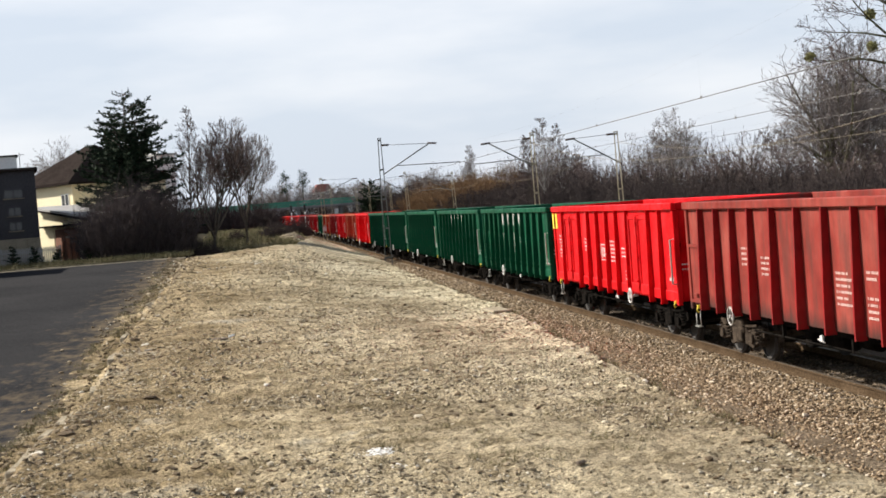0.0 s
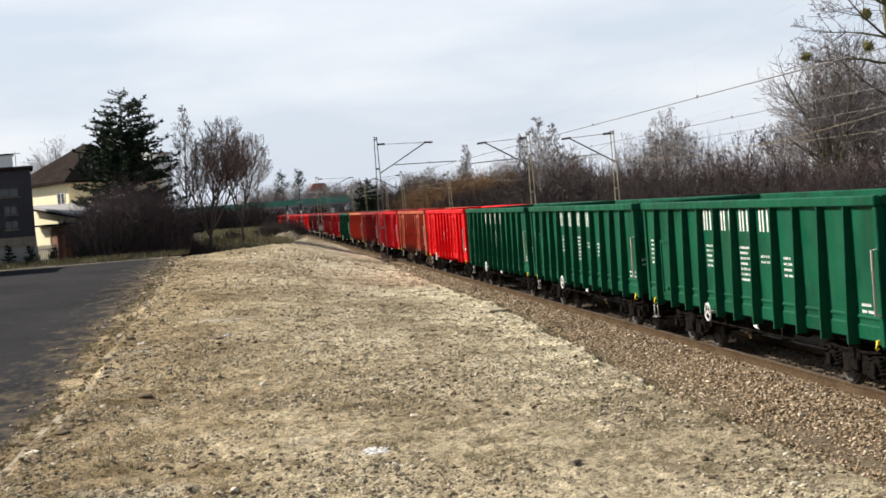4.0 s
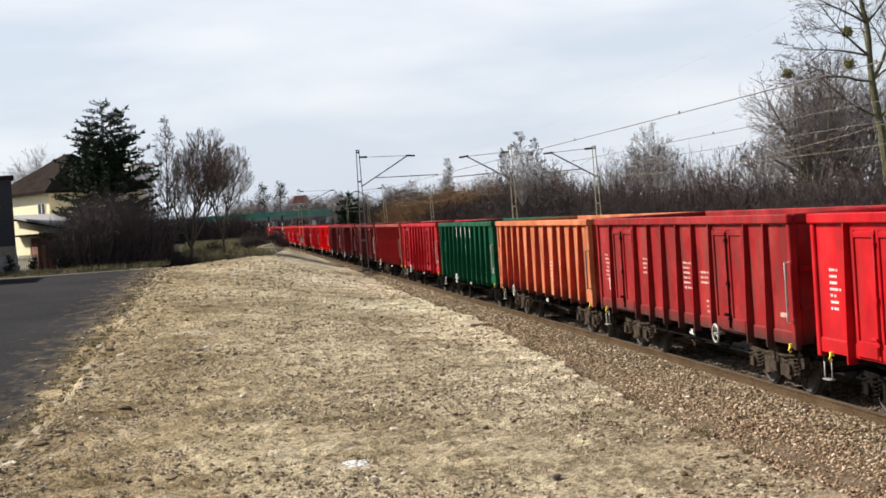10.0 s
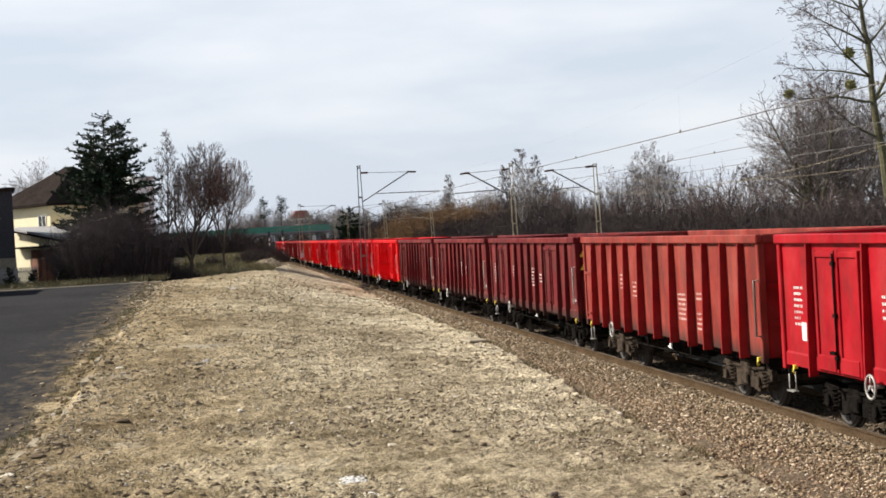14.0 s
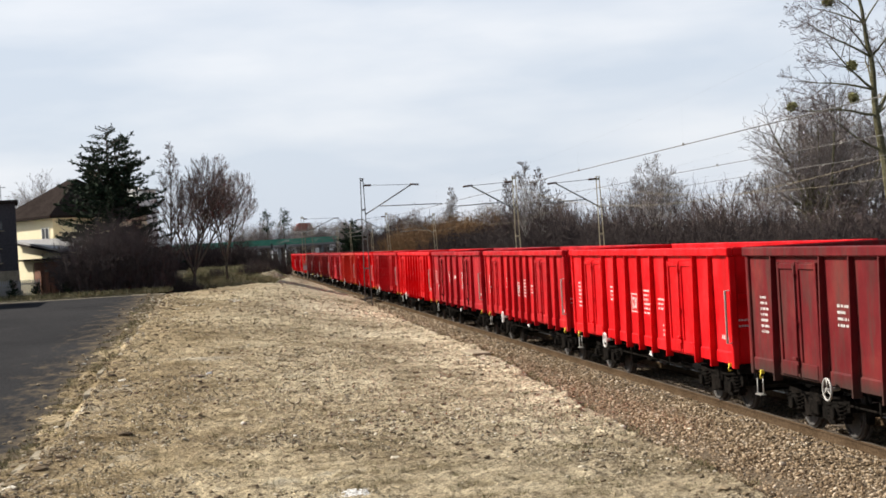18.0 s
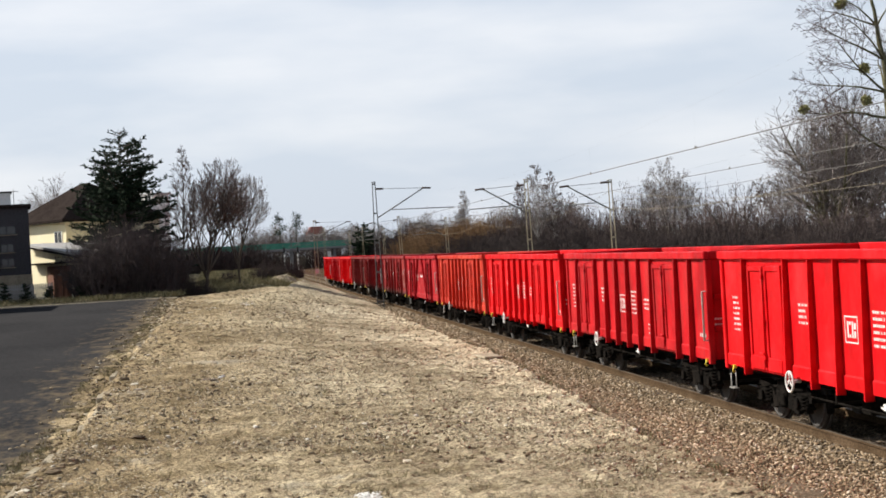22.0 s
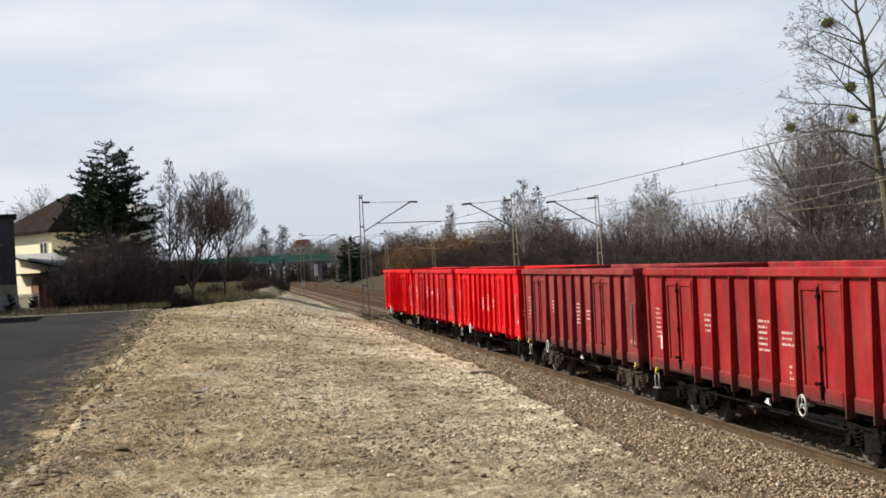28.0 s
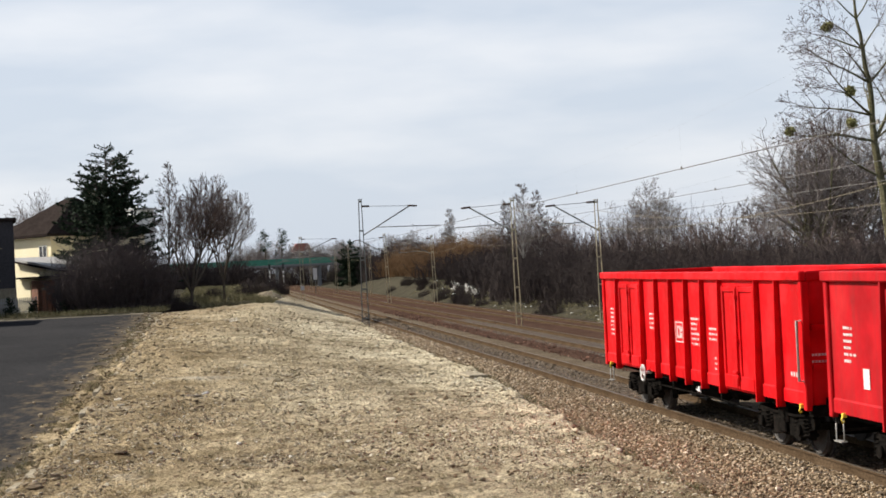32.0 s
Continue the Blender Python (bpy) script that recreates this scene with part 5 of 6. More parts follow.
def span(points, sag, r, drop=None, steps=14):
    """A wire hung from point to point; drop: a level down to which droppers hang."""
    m = Mesh()
    for a, b in zip(points, points[1:]):
        a, b = Vector(a), Vector(b)
        pts = []
        for i in range(steps + 1):
            u = i / steps
            p = a.lerp(b, u)
            p.z -= sag * 4 * u * (1 - u)
            pts.append(p)
        m.chain(pts, r, 4)
        if drop is not None:
            for p in pts[1:-1:2]:
                m.tube(p, (p.x, p.y, drop), r * 0.7, n=3)
                m.box(p.x - 0.012, p.x + 0.012, p.y - 0.04, p.y + 0.04, drop - 0.02, drop + 0.05)
    return m


for x, ys, z_contact, z_top in ((TRACK_X, (-50, 17.75, 93.3, 165.9, 238, 330), 5.48, 7.15), (TRACK2_X - 0.6, (-45, 20, 85.2, 149.9, 222, 330), 5.35, 6.55), (TRACK3_X - 0.4, (-45, 20, 85.1, 144.7, 207, 330), 5.3, 6.5)):
    thing("contact_wire", "taut dark contact wire over the track", "wire", "wires of the overhead line", mesh=span([(x + 0.2 * (-1) ** i, y, z_contact) for i, y in enumerate(ys)], 0.0, 0.0115 if x == TRACK_X else 0.009, steps=4).done("contact_wire", "wire"))
    thing("carrier_wire", "sagging carrier wire with droppers", "wire", "wires of the overhead line", mesh=span([(x + 0.2 * (-1) ** i, y, z_top) for i, y in enumerate(ys)], 1.0, 0.0009, z_contact).done("carrier_wire", "wire"))

for x, ys, z, sag in ((21.2, (-45, 20, 85.1, 144.7, 207), 6.2, 1.43), (16.35, (-45, 20, 85.2, 149.9, 222), 6.5, 2.0)):
    for y0, y1 in zip(ys, ys[1:]):
        thing("feeder_wire", "sagging pale feeder wire between two masts", "wire", "feeder wires along the masts", mesh=span([(x, y0, z), (x, y1, z)], sag, 0.0085, steps=18).done("feeder_wire", "concrete"))

# ---- bare trees, shrubs, spruce ----
def branch_mesh(name, segs, mat, sides=3, thick=1.0, least=0.0):
    """Tapered segments as prisms; those of a small end radius close to a point."""
    p = np.array([s[0] for s in segs])
    q = np.array([s[1] for s in segs])
    r0 = np.maximum(np.array([s[2] for s in segs])[:, None] * thick, least)
    r1 = np.maximum(np.array([s[3] for s in segs])[:, None] * thick, least * 0.6)
    d = q - p
    d /= np.maximum(np.linalg.norm(d, axis=1, keepdims=True), 1e-6)
    ref = np.where(np.abs(d[:, 2:3]) > 0.9, np.array([[1.0, 0, 0]]), np.array([[0, 0, 1.0]]))
    u = np.cross(d, ref)
    u /= np.linalg.norm(u, axis=1, keepdims=True)
    w = np.cross(d, u)
    rings = []
    for base, r in ((p, r0), (q, r1)):
        for k in range(sides):
            a = math.tau * k / sides
            rings.append(base + (u * math.cos(a) + w * math.sin(a)) * r)
    verts = np.stack(rings, axis=1).reshape(-1, 3)
    k = np.arange(sides)
    f = np.stack([k, (k + 1) % sides, sides + (k + 1) % sides, sides + k], axis=-1)
    faces = (f[None] + 2 * sides * np.arange(len(segs))[:, None, None]).reshape(-1, 4)
    return quick_mesh(name, verts, faces, mat)


def frames_of(segs):
    """Start, end, and two cross directions of each segment."""
    p, q = np.array([s[0] for s in segs]), np.array([s[1] for s in segs])
    d = q - p
    d /= np.maximum(np.linalg.norm(d, axis=1, keepdims=True), 1e-6)
    ref = np.where(np.abs(d[:, 2:3]) > 0.9, np.array([[1.0, 0, 0]]), np.array([[0, 0, 1.0]]))
    u = np.cross(d, ref)
    u /= np.linalg.norm(u, axis=1, keepdims=True)
    return p, q, u, np.cross(d, u)


def spiky_mesh(name, stems, twigs, mat):
    """Stems as three-sided prisms, twigs as three-sided spikes, all in triangles."""
    verts, faces, o = [], [], 0
    for segs, pointed in ((stems, False), (twigs, True)):
        p, q, u, w = frames_of(segs)
        r0, r1 = np.array([s[2] for s in segs])[:, None], np.array([s[3] for s in segs])[:, None]
        ring = [(math.cos(math.tau * k / 3), math.sin(math.tau * k / 3)) for k in range(3)]
        rows = [p + (u * c + w * b) * r0 for c, b in ring] + ([q] if pointed else [q + (u * c + w * b) * r1 for c, b in ring])
        m = len(rows)
        f = [(0, 1, 3), (1, 2, 3), (2, 0, 3)] if pointed else [(0, 1, 4), (0, 4, 3), (1, 2, 5), (1, 5, 4), (2, 0, 3), (2, 3, 5)]
        verts.append(np.stack(rows, axis=1).reshape(-1, 3))
        faces.append((np.array(f)[None] + m * np.arange(len(segs))[:, None, None]).reshape(-1, 3) + o)
        o += m * len(segs)
    return quick_mesh(name, np.concatenate(verts), np.concatenate(faces), mat)


def egg(cx, cz, rx, rz, seed=0.0):
    """A crown's outline: an uneven egg about (cx, 0, cz)."""
    def keep(q):
        low = rz if q[2] > cz else rz * 2.2
        k = ((q[0] - cx) / rx) ** 2 + (q[1] / rx) ** 2 + ((q[2] - cz) / low) ** 2
        return k < 1.1 + 0.8 * noise.noise(Vector((q[0] * 0.8 + seed, q[1] * 0.8, q[2] * 0.8)))
    return keep


def bough(rng, p, d, length, radius, level, out, up=0.06, keep=None, angle=0.75, dense=1.0):
    """A branch that wanders and tapers, with side branches that shorten towards its tip; level 0 is a twig."""
    n = 1 if level == 0 else max(3, int(length / (0.14 + 0.18 * level)))
    step = length / n
    p, d = np.array(p, float), np.array(d, float)
    roll = rng.uniform(0, math.tau)
    for i in range(n):
        d = d + rng.normal(0, 0.1, 3) + np.array((0, 0, up))
        d /= np.linalg.norm(d)
        q = p + d * step
        if keep is not None and not keep(q):
            return
        f = i / n
        out.append((p, q, radius * (1 - 0.85 * f), radius * (1 - 0.85 * (f + 1 / n)), level == 0))
        if level > 0 and i >= (1 if level < 3 else 2):
            for _ in range(int(dense + rng.random())):
                roll += 2.4 + rng.normal(0, 0.4)
                u = np.cross(d, np.array((0.3, 0.2, 0.93)))
                u /= np.linalg.norm(u)
                side = u * math.cos(roll) + np.cross(d, u) * math.sin(roll)
                a = angle * rng.uniform(0.75, 1.25)
                w = d * math.cos(a) + side * math.sin(a)
                bough(rng, q, w, (length * (1 - f) * 0.55 + length * 0.12) * rng.uniform(0.6, 1.1), max(radius * (1 - 0.85 * f) * 0.55, 0.006), level - 1, out, up, keep, angle, dense)
        p = q


def bare_tree(x, y, z, height, seed, label, bark="bark", twig="twigs", lean=(0.0, 0.0), leaders=3, open_=0.5, fork_at=0.2, girth=0.14, level=3, up=0.05, angle=0.75, dense=1.0, crown_shape=None, least=0.006, group="bare trees", slim=False):
    """A leafless tree: a trunk that forks into leaders, or (slim) one stem with short side boughs."""
    rng = np.random.default_rng(seed)
    stem, crown = [], []
    p, d = np.zeros(3), np.array((lean[0], lean[1], 1.0))
    d /= np.linalg.norm(d)
    top = height * (0.92 if slim else fork_at)
    n = 12 if slim else 5
    for i in range(n):
        d = d + rng.normal(0, 0.016, 3)
        d /= np.linalg.norm(d)
        q = p + d * top / n
        r0, r1 = girth * (1 - (0.9 if slim else 0.2) * i / n), girth * (1 - (0.9 if slim else 0.2) * (i + 1) / n)
        stem.append((p, q, r0, r1))
        if slim and (i + 1) / n > fork_at:
            for _ in range(7):
                a = rng.uniform(0, math.tau)
                w = np.array((math.cos(a) * math.sin(open_), math.sin(a) * math.sin(open_), math.cos(open_)))
                bough(rng, q, w, height * 0.25 * (1.15 - i / n) * rng.uniform(0.8, 1.2), r1 * 0.5, level - 1, crown, up, crown_shape, angle, dense)
        p = q
    if not slim:
        turn = rng.uniform(0, math.tau)
        for k in range(leaders):
            a = turn + math.tau * k / leaders + rng.normal(0, 0.3)
            o = open_ * rng.uniform(0.35, 1.1) if k else 0.1
            w = np.array((math.cos(a) * math.sin(o) + lean[0], math.sin(a) * math.sin(o), math.cos(o)))
            bough(rng, p - d * rng.uniform(0, 0.4) * top, w / np.linalg.norm(w), height * (1 - fork_at) * rng.uniform(0.8, 1.08), girth * 0.62, level, crown, up, crown_shape, angle, dense)
    ob = thing("bare_tree", label, "tree", group, at=(x, y, z))
    thick = [s for s in crown if s[2] > girth * 0.2]
    fine = [(s[0], s[1], max(s[2], least), max(s[3], least * 0.7), s[4]) for s in crown if s[2] <= girth * 0.2]
    part("trunk", branch_mesh("trunk", stem + thick, bark, 6), ob, "trunk with bare limbs")
    part("crown", spiky_mesh("crown", [s for s in fine if not s[4]], [s for s in fine if s[4]], twig), ob, "leafless crown of fine twigs")
    return ob


def shrub_mesh(seed, count, height, width, mat, thick=0.022, dome=0.35, twiggy=3):
    rng = np.random.default_rng(seed)
    stems, twigs = [], []
    for _ in range(count):
        a, r = rng.uniform(0, math.tau), width * math.sqrt(rng.random())
        p = np.array((r * math.cos(a), r * math.sin(a), 0.0))
        h = height * rng.uniform(0.6, 1.0) * (1 - dome * (r / width) ** 2)
        d = np.array((math.cos(a) * 0.25 * r / width, math.sin(a) * 0.25 * r / width, 1.0)) + rng.normal(0, 0.12, 3)
        n = 4
        for i in range(n):
            d = d + rng.normal(0, 0.16, 3)
            d /= np.linalg.norm(d)
            q = p + d * h / n
            stems.append((p, q, thick * (1 - 0.8 * i / n), thick * (1 - 0.8 * (i + 1) / n)))
            for _k in range(twiggy):
                e = d * 0.7 + rng.normal(0, 0.5, 3)
                e[2] = abs(e[2])
                e /= np.linalg.norm(e)
                l = h * rng.uniform(0.1, 0.24)
                o = p + (q - p) * rng.random()
                m = o + e * l
                twigs.append((o, m, thick * 0.55, 0.0))
                e2 = e + rng.normal(0, 0.45, 3)
                e2 /= np.linalg.norm(e2)
                o2 = o + (m - o) * 0.55
                twigs.append((o2, o2 + e2 * l * 0.8, thick * 0.42, 0.0))
            p = q
    return spiky_mesh("shrub", stems, twigs, mat)


SHRUBS = [shrub_mesh(20 + i, 130, 5.6, 3.0, "thicket_twigs", 0.022) for i in range(3)]
FAR_SHRUBS = [shrub_mesh(25 + i, 84, 5.6, 3.3, "thicket_twigs", 0.04) for i in range(3)]
FUZZY = [shrub_mesh(60 + i, 84, 5.6, 3.3, "twigs", 0.036) for i in range(2)]
OCHRE = [shrub_mesh(30 + i, 80, 5.6, 3.2, "ochre_twigs", 0.055) for i in range(2)]
DENSE = [shrub_mesh(40 + i, 430, 5.3, 2.2, "shrub_twigs", 0.026, 0.5) for i in range(2)]
LOW = shrub_mesh(50, 200, 1.55, 1.15, "thicket_twigs", 0.016, 0.6)


def shrub(mesh, x, y, z, size, turn, label, group="shrubs on the bank", tall=1.0):
    ob = thing("shrub", label, "shrub", group, mesh=mesh, at=pose(x, y, z, 0, 0, turn))
    ob.scale = (size, size, size * tall)
    return ob


rng = np.random.default_rng(77)
# the thicket beyond the tracks: its top runs level, a little higher farther back
for row, (dx, gap, extra) in enumerate(((0.0, 3.3, -0.9), (3.6, 3.9, -0.1), (8.0, 4.6, 0.9), (14.0, 7.0, 2.2))):
    y = 52.0
    while y < 330:
        x = 27.2 + dx + 0.012 * max(0, y - 120) + rng.normal(0, 0.8)
        ochre = 190 < y < 262 and row < 3 and rng.random() < 0.85
        pool = OCHRE if ochre else FUZZY if row > 1 else SHRUBS if y < 110 else FAR_SHRUBS
        z = bank(x, y) - 0.1
        high = (3.56 + 0.0165 * y + extra - z) * rng.uniform(0.9, 1.08)
        wide = rng.uniform(0.7, 1.15)
        shrub(pool[rng.integers(len(pool))], x, y, z, wide, rng.uniform(0, 360),
              "ochre-brown leafless willow shrub in the thicket" if ochre else ("dark brown leafless shrub in the dense thicket" if row < 2 else "tall brown leafless shrub behind the thicket"), "thicket beyond the tracks", high / 5.6 / wide)
        y += gap * rng.uniform(0.75, 1.25) * (1 + y / 450)

# trees along the far side
bare_tree(38.2, 95, 0.4, 11.6, 3, "spreading bare tree with mossy forked trunk", "mossy_bark", "pale_twigs", leaders=7, open_=0.95, fork_at=0.13, girth=0.24, level=3, up=0.045, dense=2.0, crown_shape=egg(-0.3, 6.4, 5.8, 5.6, 4.0), least=0.011)
bare_tree(42.2, 98, 0.4, 13.2, 33, "bare tree with upswept limbs behind the tall mossy tree", "mossy_bark", "twigs", leaders=6, open_=0.75, fork_at=0.16, girth=0.2, level=3, up=0.05, dense=2.2, crown_shape=egg(0.2, 7.6, 4.2, 5.6, 5.0), least=0.011)


def tall_tree(x, y, z, seed):
    """A tall tree by the tracks: mossy trunk with a slight bend, forked leaders, long limbs that reach over the thicket."""
    rng = np.random.default_rng(seed)
    stem, crown = [], []
    knots = [np.array(k) for k in ((0.9, 0, 0.0), (0.75, 0, 3.2), (0.5, 0, 5.7), (0.3, 0, 7.2), (0.05, 0, 9.2), (0.0, 0, 10.6), (-0.05, 0, 12.4), (-0.3, 0.1, 14.3), (-0.6, 0.1, 16.0), (-0.8, 0, 18.0))]
    for i, (p, q) in enumerate(zip(knots, knots[1:])):
        r0, r1 = 0.3 * (1 - 0.09 * i), 0.3 * (1 - 0.09 * (i + 1))
        mid = (p + q) / 2 + np.array((rng.normal(0, 0.04), rng.normal(0, 0.05), 0))
        stem += [(p, mid, r0, (r0 + r1) / 2), (mid, q, (r0 + r1) / 2, r1)]
    for at_, way, size, r in ((3, (-0.95, 0.1, 0.42), 4.6, 0.075), (3, (0.8, 0.4, 0.5), 4.0, 0.08), (4, (0.5, -0.6, 0.6), 3.6, 0.07), (4, (-0.99, 0.0, 0.03), 5.4, 0.085), (4, (0.75, 0.2, 0.85), 6.5, 0.12),
                              (5, (-0.8, -0.2, 0.5), 5.0, 0.08), (5, (-0.85, 0.3, 0.25), 4.6, 0.07), (5, (0.2, 0.8, 0.6), 4.2, 0.07), (6, (-0.9, 0.1, 0.4), 4.6, 0.075), (6, (-0.6, -0.5, 0.7), 4.2, 0.07),
                              (6, (0.8, -0.2, 0.6), 4.2, 0.07), (7, (-0.85, 0.2, 0.3), 3.8, 0.06), (7, (-0.6, 0.2, 0.8), 3.6, 0.06), (7, (0.7, 0.3, 0.6), 3.6, 0.06), (8, (-0.8, -0.3, 0.5), 3.2, 0.055), (8, (0.5, 0.2, 0.8), 3.2, 0.05), (9, (-0.4, 0.2, 0.9), 2.6, 0.045)):
        w = np.array(way)
        bough(rng, knots[at_], w / np.linalg.norm(w), size, r, 3, crown, 0.03, None, 0.8, 2.9)
    ob = thing("bare_tree", "tall bare tree with a mossy trunk and mistletoe", "tree", "bare trees", at=(x, y, z))
    fine = [(q[0], q[1], max(q[2], 0.0105), max(q[3], 0.008), q[4]) for q in crown if q[2] <= 0.03]
    part("trunk", branch_mesh("trunk", stem + [q for q in crown if q[2] > 0.03], "mossy_bark", 7), ob, "mossy green trunk and limbs")
    part("crown", spiky_mesh("crown", [q for q in fine if not q[4]], [q for q in fine if q[4]], "twigs"), ob, "fine bare twigs")


tall_tree(35.8, 80, 0.0, 5)
SLIM = dict(slim=True, open_=0.5, fork_at=0.25, level=3, up=0.03, dense=3.2)
bare_tree(29.6, 150, 0.3, 11.2, 6, "slim bare birch with drooping twigs", "birch_bark", "pale_twigs", girth=0.11, least=0.015, crown_shape=egg(0, 7.5, 1.9, 4.6, 1.5), **SLIM)
bare_tree(31.8, 152, 0.3, 10.4, 7, "slim bare birch with fine twigs", "birch_bark", "twigs", girth=0.1, least=0.015, crown_shape=egg(0, 7.0, 1.8, 4.4, 2.5), **SLIM)
bare_tree(28.0, 149, 0.3, 9.4, 17, "slim bare tree with fine twigs", "bark", "twigs", girth=0.1, least=0.015, crown_shape=egg(0, 6.2, 1.6, 4.0, 3.5), **SLIM)
bare_tree(40.6, 140, 0.3, 10.0, 8, "pale bare birch above the thicket", "birch_bark", "pale_twigs", leaders=5, open_=0.6, girth=0.13, fork_at=0.25, dense=2.7, least=0.014, crown_shape=egg(0, 6.6, 3.6, 4.0, 6.5))
bare_tree(37.6, 138, 0.3, 8.6, 9, "bare tree above the thicket", "bark", "pale_twigs", leaders=5, open_=0.6, girth=0.12, fork_at=0.25, dense=2.7, least=0.014, crown_shape=egg(0, 5.8, 2.8, 3.4, 7.5))
bare_tree(44.7, 300, 0.3, 14.2, 10, "narrow bare poplar far behind the thicket", "bark", "pale_twigs", girth=0.18, least=0.025, crown_shape=egg(0, 9.0, 2.4, 5.6, 8.5), **SLIM)
for i, (x, y, h) in enumerate(((34, 118, 7.4), (47, 128, 8.2), (44, 112, 7.6), (50, 105, 8.6), (36, 205, 8.6), (52, 240, 10), (33, 262, 9.6), (38, 330, 10.5), (26, 338, 9.5), (49, 175, 8.6), (54, 150, 9.0), (33, 98, 6.6), (33.5, 165, 8.2), (41.5, 190, 9.0))):
    bare_tree(x, y, 0.3, h, 60 + i, "bare scrubby tree in the thicket", "bark", "twigs" if i % 2 else "pale_twigs", leaders=4, open_=0.6, girth=0.1, fork_at=0.2, dense=1.9, least=0.012 + 0.00006 * y, crown_shape=egg(0, h * 0.6, h * 0.32, h * 0.42, i))


def mistletoe(x, y, z, size, seed):
    rng = np.random.default_rng(seed)
    n = 700
    d = rng.normal(0, 1, (n, 3))
    d /= np.linalg.norm(d, axis=1, keepdims=True)
    p = d * (size * rng.uniform(0.35, 1.0, (n, 1)))
    a = rng.normal(0, 0.07, (n, 3))
    b = rng.normal(0, 0.07, (n, 3))
    verts = np.stack([p, p + a, p + b], axis=1).reshape(-1, 3)
    thing("mistletoe", "round olive-green mistletoe clump in the bare tree", "mistletoe", "mistletoe clumps", mesh=quick_mesh("mistletoe", verts, np.arange(3 * n).reshape(-1, 3), "mistletoe"), at=(x, y, z))


def at_depth(az, el, y):
    return (az * y, y, EYE.z + el * y)


for az, el, size, s in ((0.4326, 0.1051, 0.3, 1), (0.4322, 0.0832, 0.28, 2), (0.388, 0.079, 0.24, 3), (0.418, 0.15, 0.3, 4)):
    mistletoe(*at_depth(az, el, 80), size, s)


def spruce(x, y, z, height, seed, label, width=1.5, leaders=((0.0, 0.0, 0.0),), name="spruce", category="spruce", gap=0.36, needle=0.42):
    """A ragged conifer: whorls of limbs that dip and turn up at their ends, hung with needle sprays; leaders: side tops (dx, dy, metres below the top)."""
    rng = np.random.default_rng(seed)
    ob = thing(name, label, category, at=(x, y, z))
    tris, wood, stem = [], [], []
    for dx, dy, below in leaders:
        top = height - below
        foot = 0.0 if below == 0 else top * 0.55
        pts = [np.array((dx * ((i / 8) if below else 0.0), dy * ((i / 8) if below else 0.0), foot + (top - foot) * i / 8)) for i in range(9)]
        r = 0.018 * height * (1 if below == 0 else 0.5)
        stem += [(pts[i], pts[i + 1], r * (1.05 - i / 8), r * (1.05 - (i + 1) / 8)) for i in range(8)]
        zz = height * 0.1 if below == 0 else foot + 0.6
        while zz < top - 0.05:
            f = top - zz
            reach = width * f ** 0.5 * (1 if below == 0 else 0.5)
            c = pts[0] + (pts[8] - pts[0]) * (zz - foot) / max(0.1, top - foot)
            for _ in range(4 if f < 2.5 else 6 if f < 4.5 else 9):
                a = rng.uniform(0, math.tau)
                r = max(0.2, reach * rng.uniform(0.5, 1.12))
                p = c + np.array((0.0, 0.0, rng.uniform(-0.15, 0.15)))
                n = max(3, int(r * 3.0))
                d = np.array((math.cos(a), math.sin(a), 0.12 + 0.5 / (1 + f) + rng.normal(0, 0.12)))
                for i in range(n):
                    d[2] += (-0.35 if i < n * 0.5 else 0.75) / n
                    q = p + d * r / n
                    wood.append((p, q, 0.028 * (1 - i / n) + 0.008, 0.028 * (1 - (i + 1) / n) + 0.008))
                    for _k in range(13 if i > n * 0.35 else 6):
                        s = rng.normal(0, 1, 3) * np.array((1, 1, 0.5)) + d * 0.7
                        s[2] -= 0.25 if i < n * 0.7 else -0.25
                        s /= np.linalg.norm(s)
                        l = rng.uniform(0.5, 1.0) * needle * min(1.0, 0.45 + 0.3 * f)
                        o = p + (q - p) * rng.random()
                        w = np.cross(s, rng.normal(0, 1, 3))
                        w *= 0.17 * l / max(1e-6, np.linalg.norm(w))
                        m = o + s * l * 0.45
                        tris += [o, m + w, o + s * l, o, o + s * l, m - w]
                    p = q
            zz += gap * rng.uniform(0.7, 1.3)
    part("trunk", branch_mesh("trunk", stem, "bark", 7), ob)
    part("branchwork", branch_mesh("branchwork", wood, "bark", 3), ob)
    part("needles", quick_mesh("needles", np.array(tris), np.arange(len(tris)).reshape(-1, 3), "needles"), ob, "dark green needle sprays")
    return ob


# ---- the gardens at the road's end ----
spruce(-8.0, 110, 1.5, 11.75, 1, "dark green spruce with ragged upturned branches", 1.5, ((0, 0, 0), (-1.9, 0.3, 2.1), (1.1, -0.3, 0.9), (2.0, 0.4, 1.9), (-1.0, -0.6, 1.5)))
spruce(24.5, 300, -0.3, 9.3, 2, "dark green bushy conifer far beside the tracks", 1.3, ((0, 0, 0), (1.8, 0, 2.2), (-1.5, 0, 2.8)), gap=0.5, needle=0.8)
for i, (x, y, s, tall) in enumerate(((-9.4, 104.0, 0.75, 0.95), (-8.6, 103.6, 1.0, 0.98), (-7.2, 104.2, 1.02, 1.0), (-5.9, 104.4, 0.95, 0.98), (-8.4, 106.5, 1.0, 1.02), (-6.6, 107.0, 1.05, 1.0), (-4.9, 105.6, 0.55, 0.75))):
    shrub(DENSE[i % 2], x, y, 1.42, s, 50 * i, "dense dark leafless shrub beside the road", "shrubs beside the road", tall)
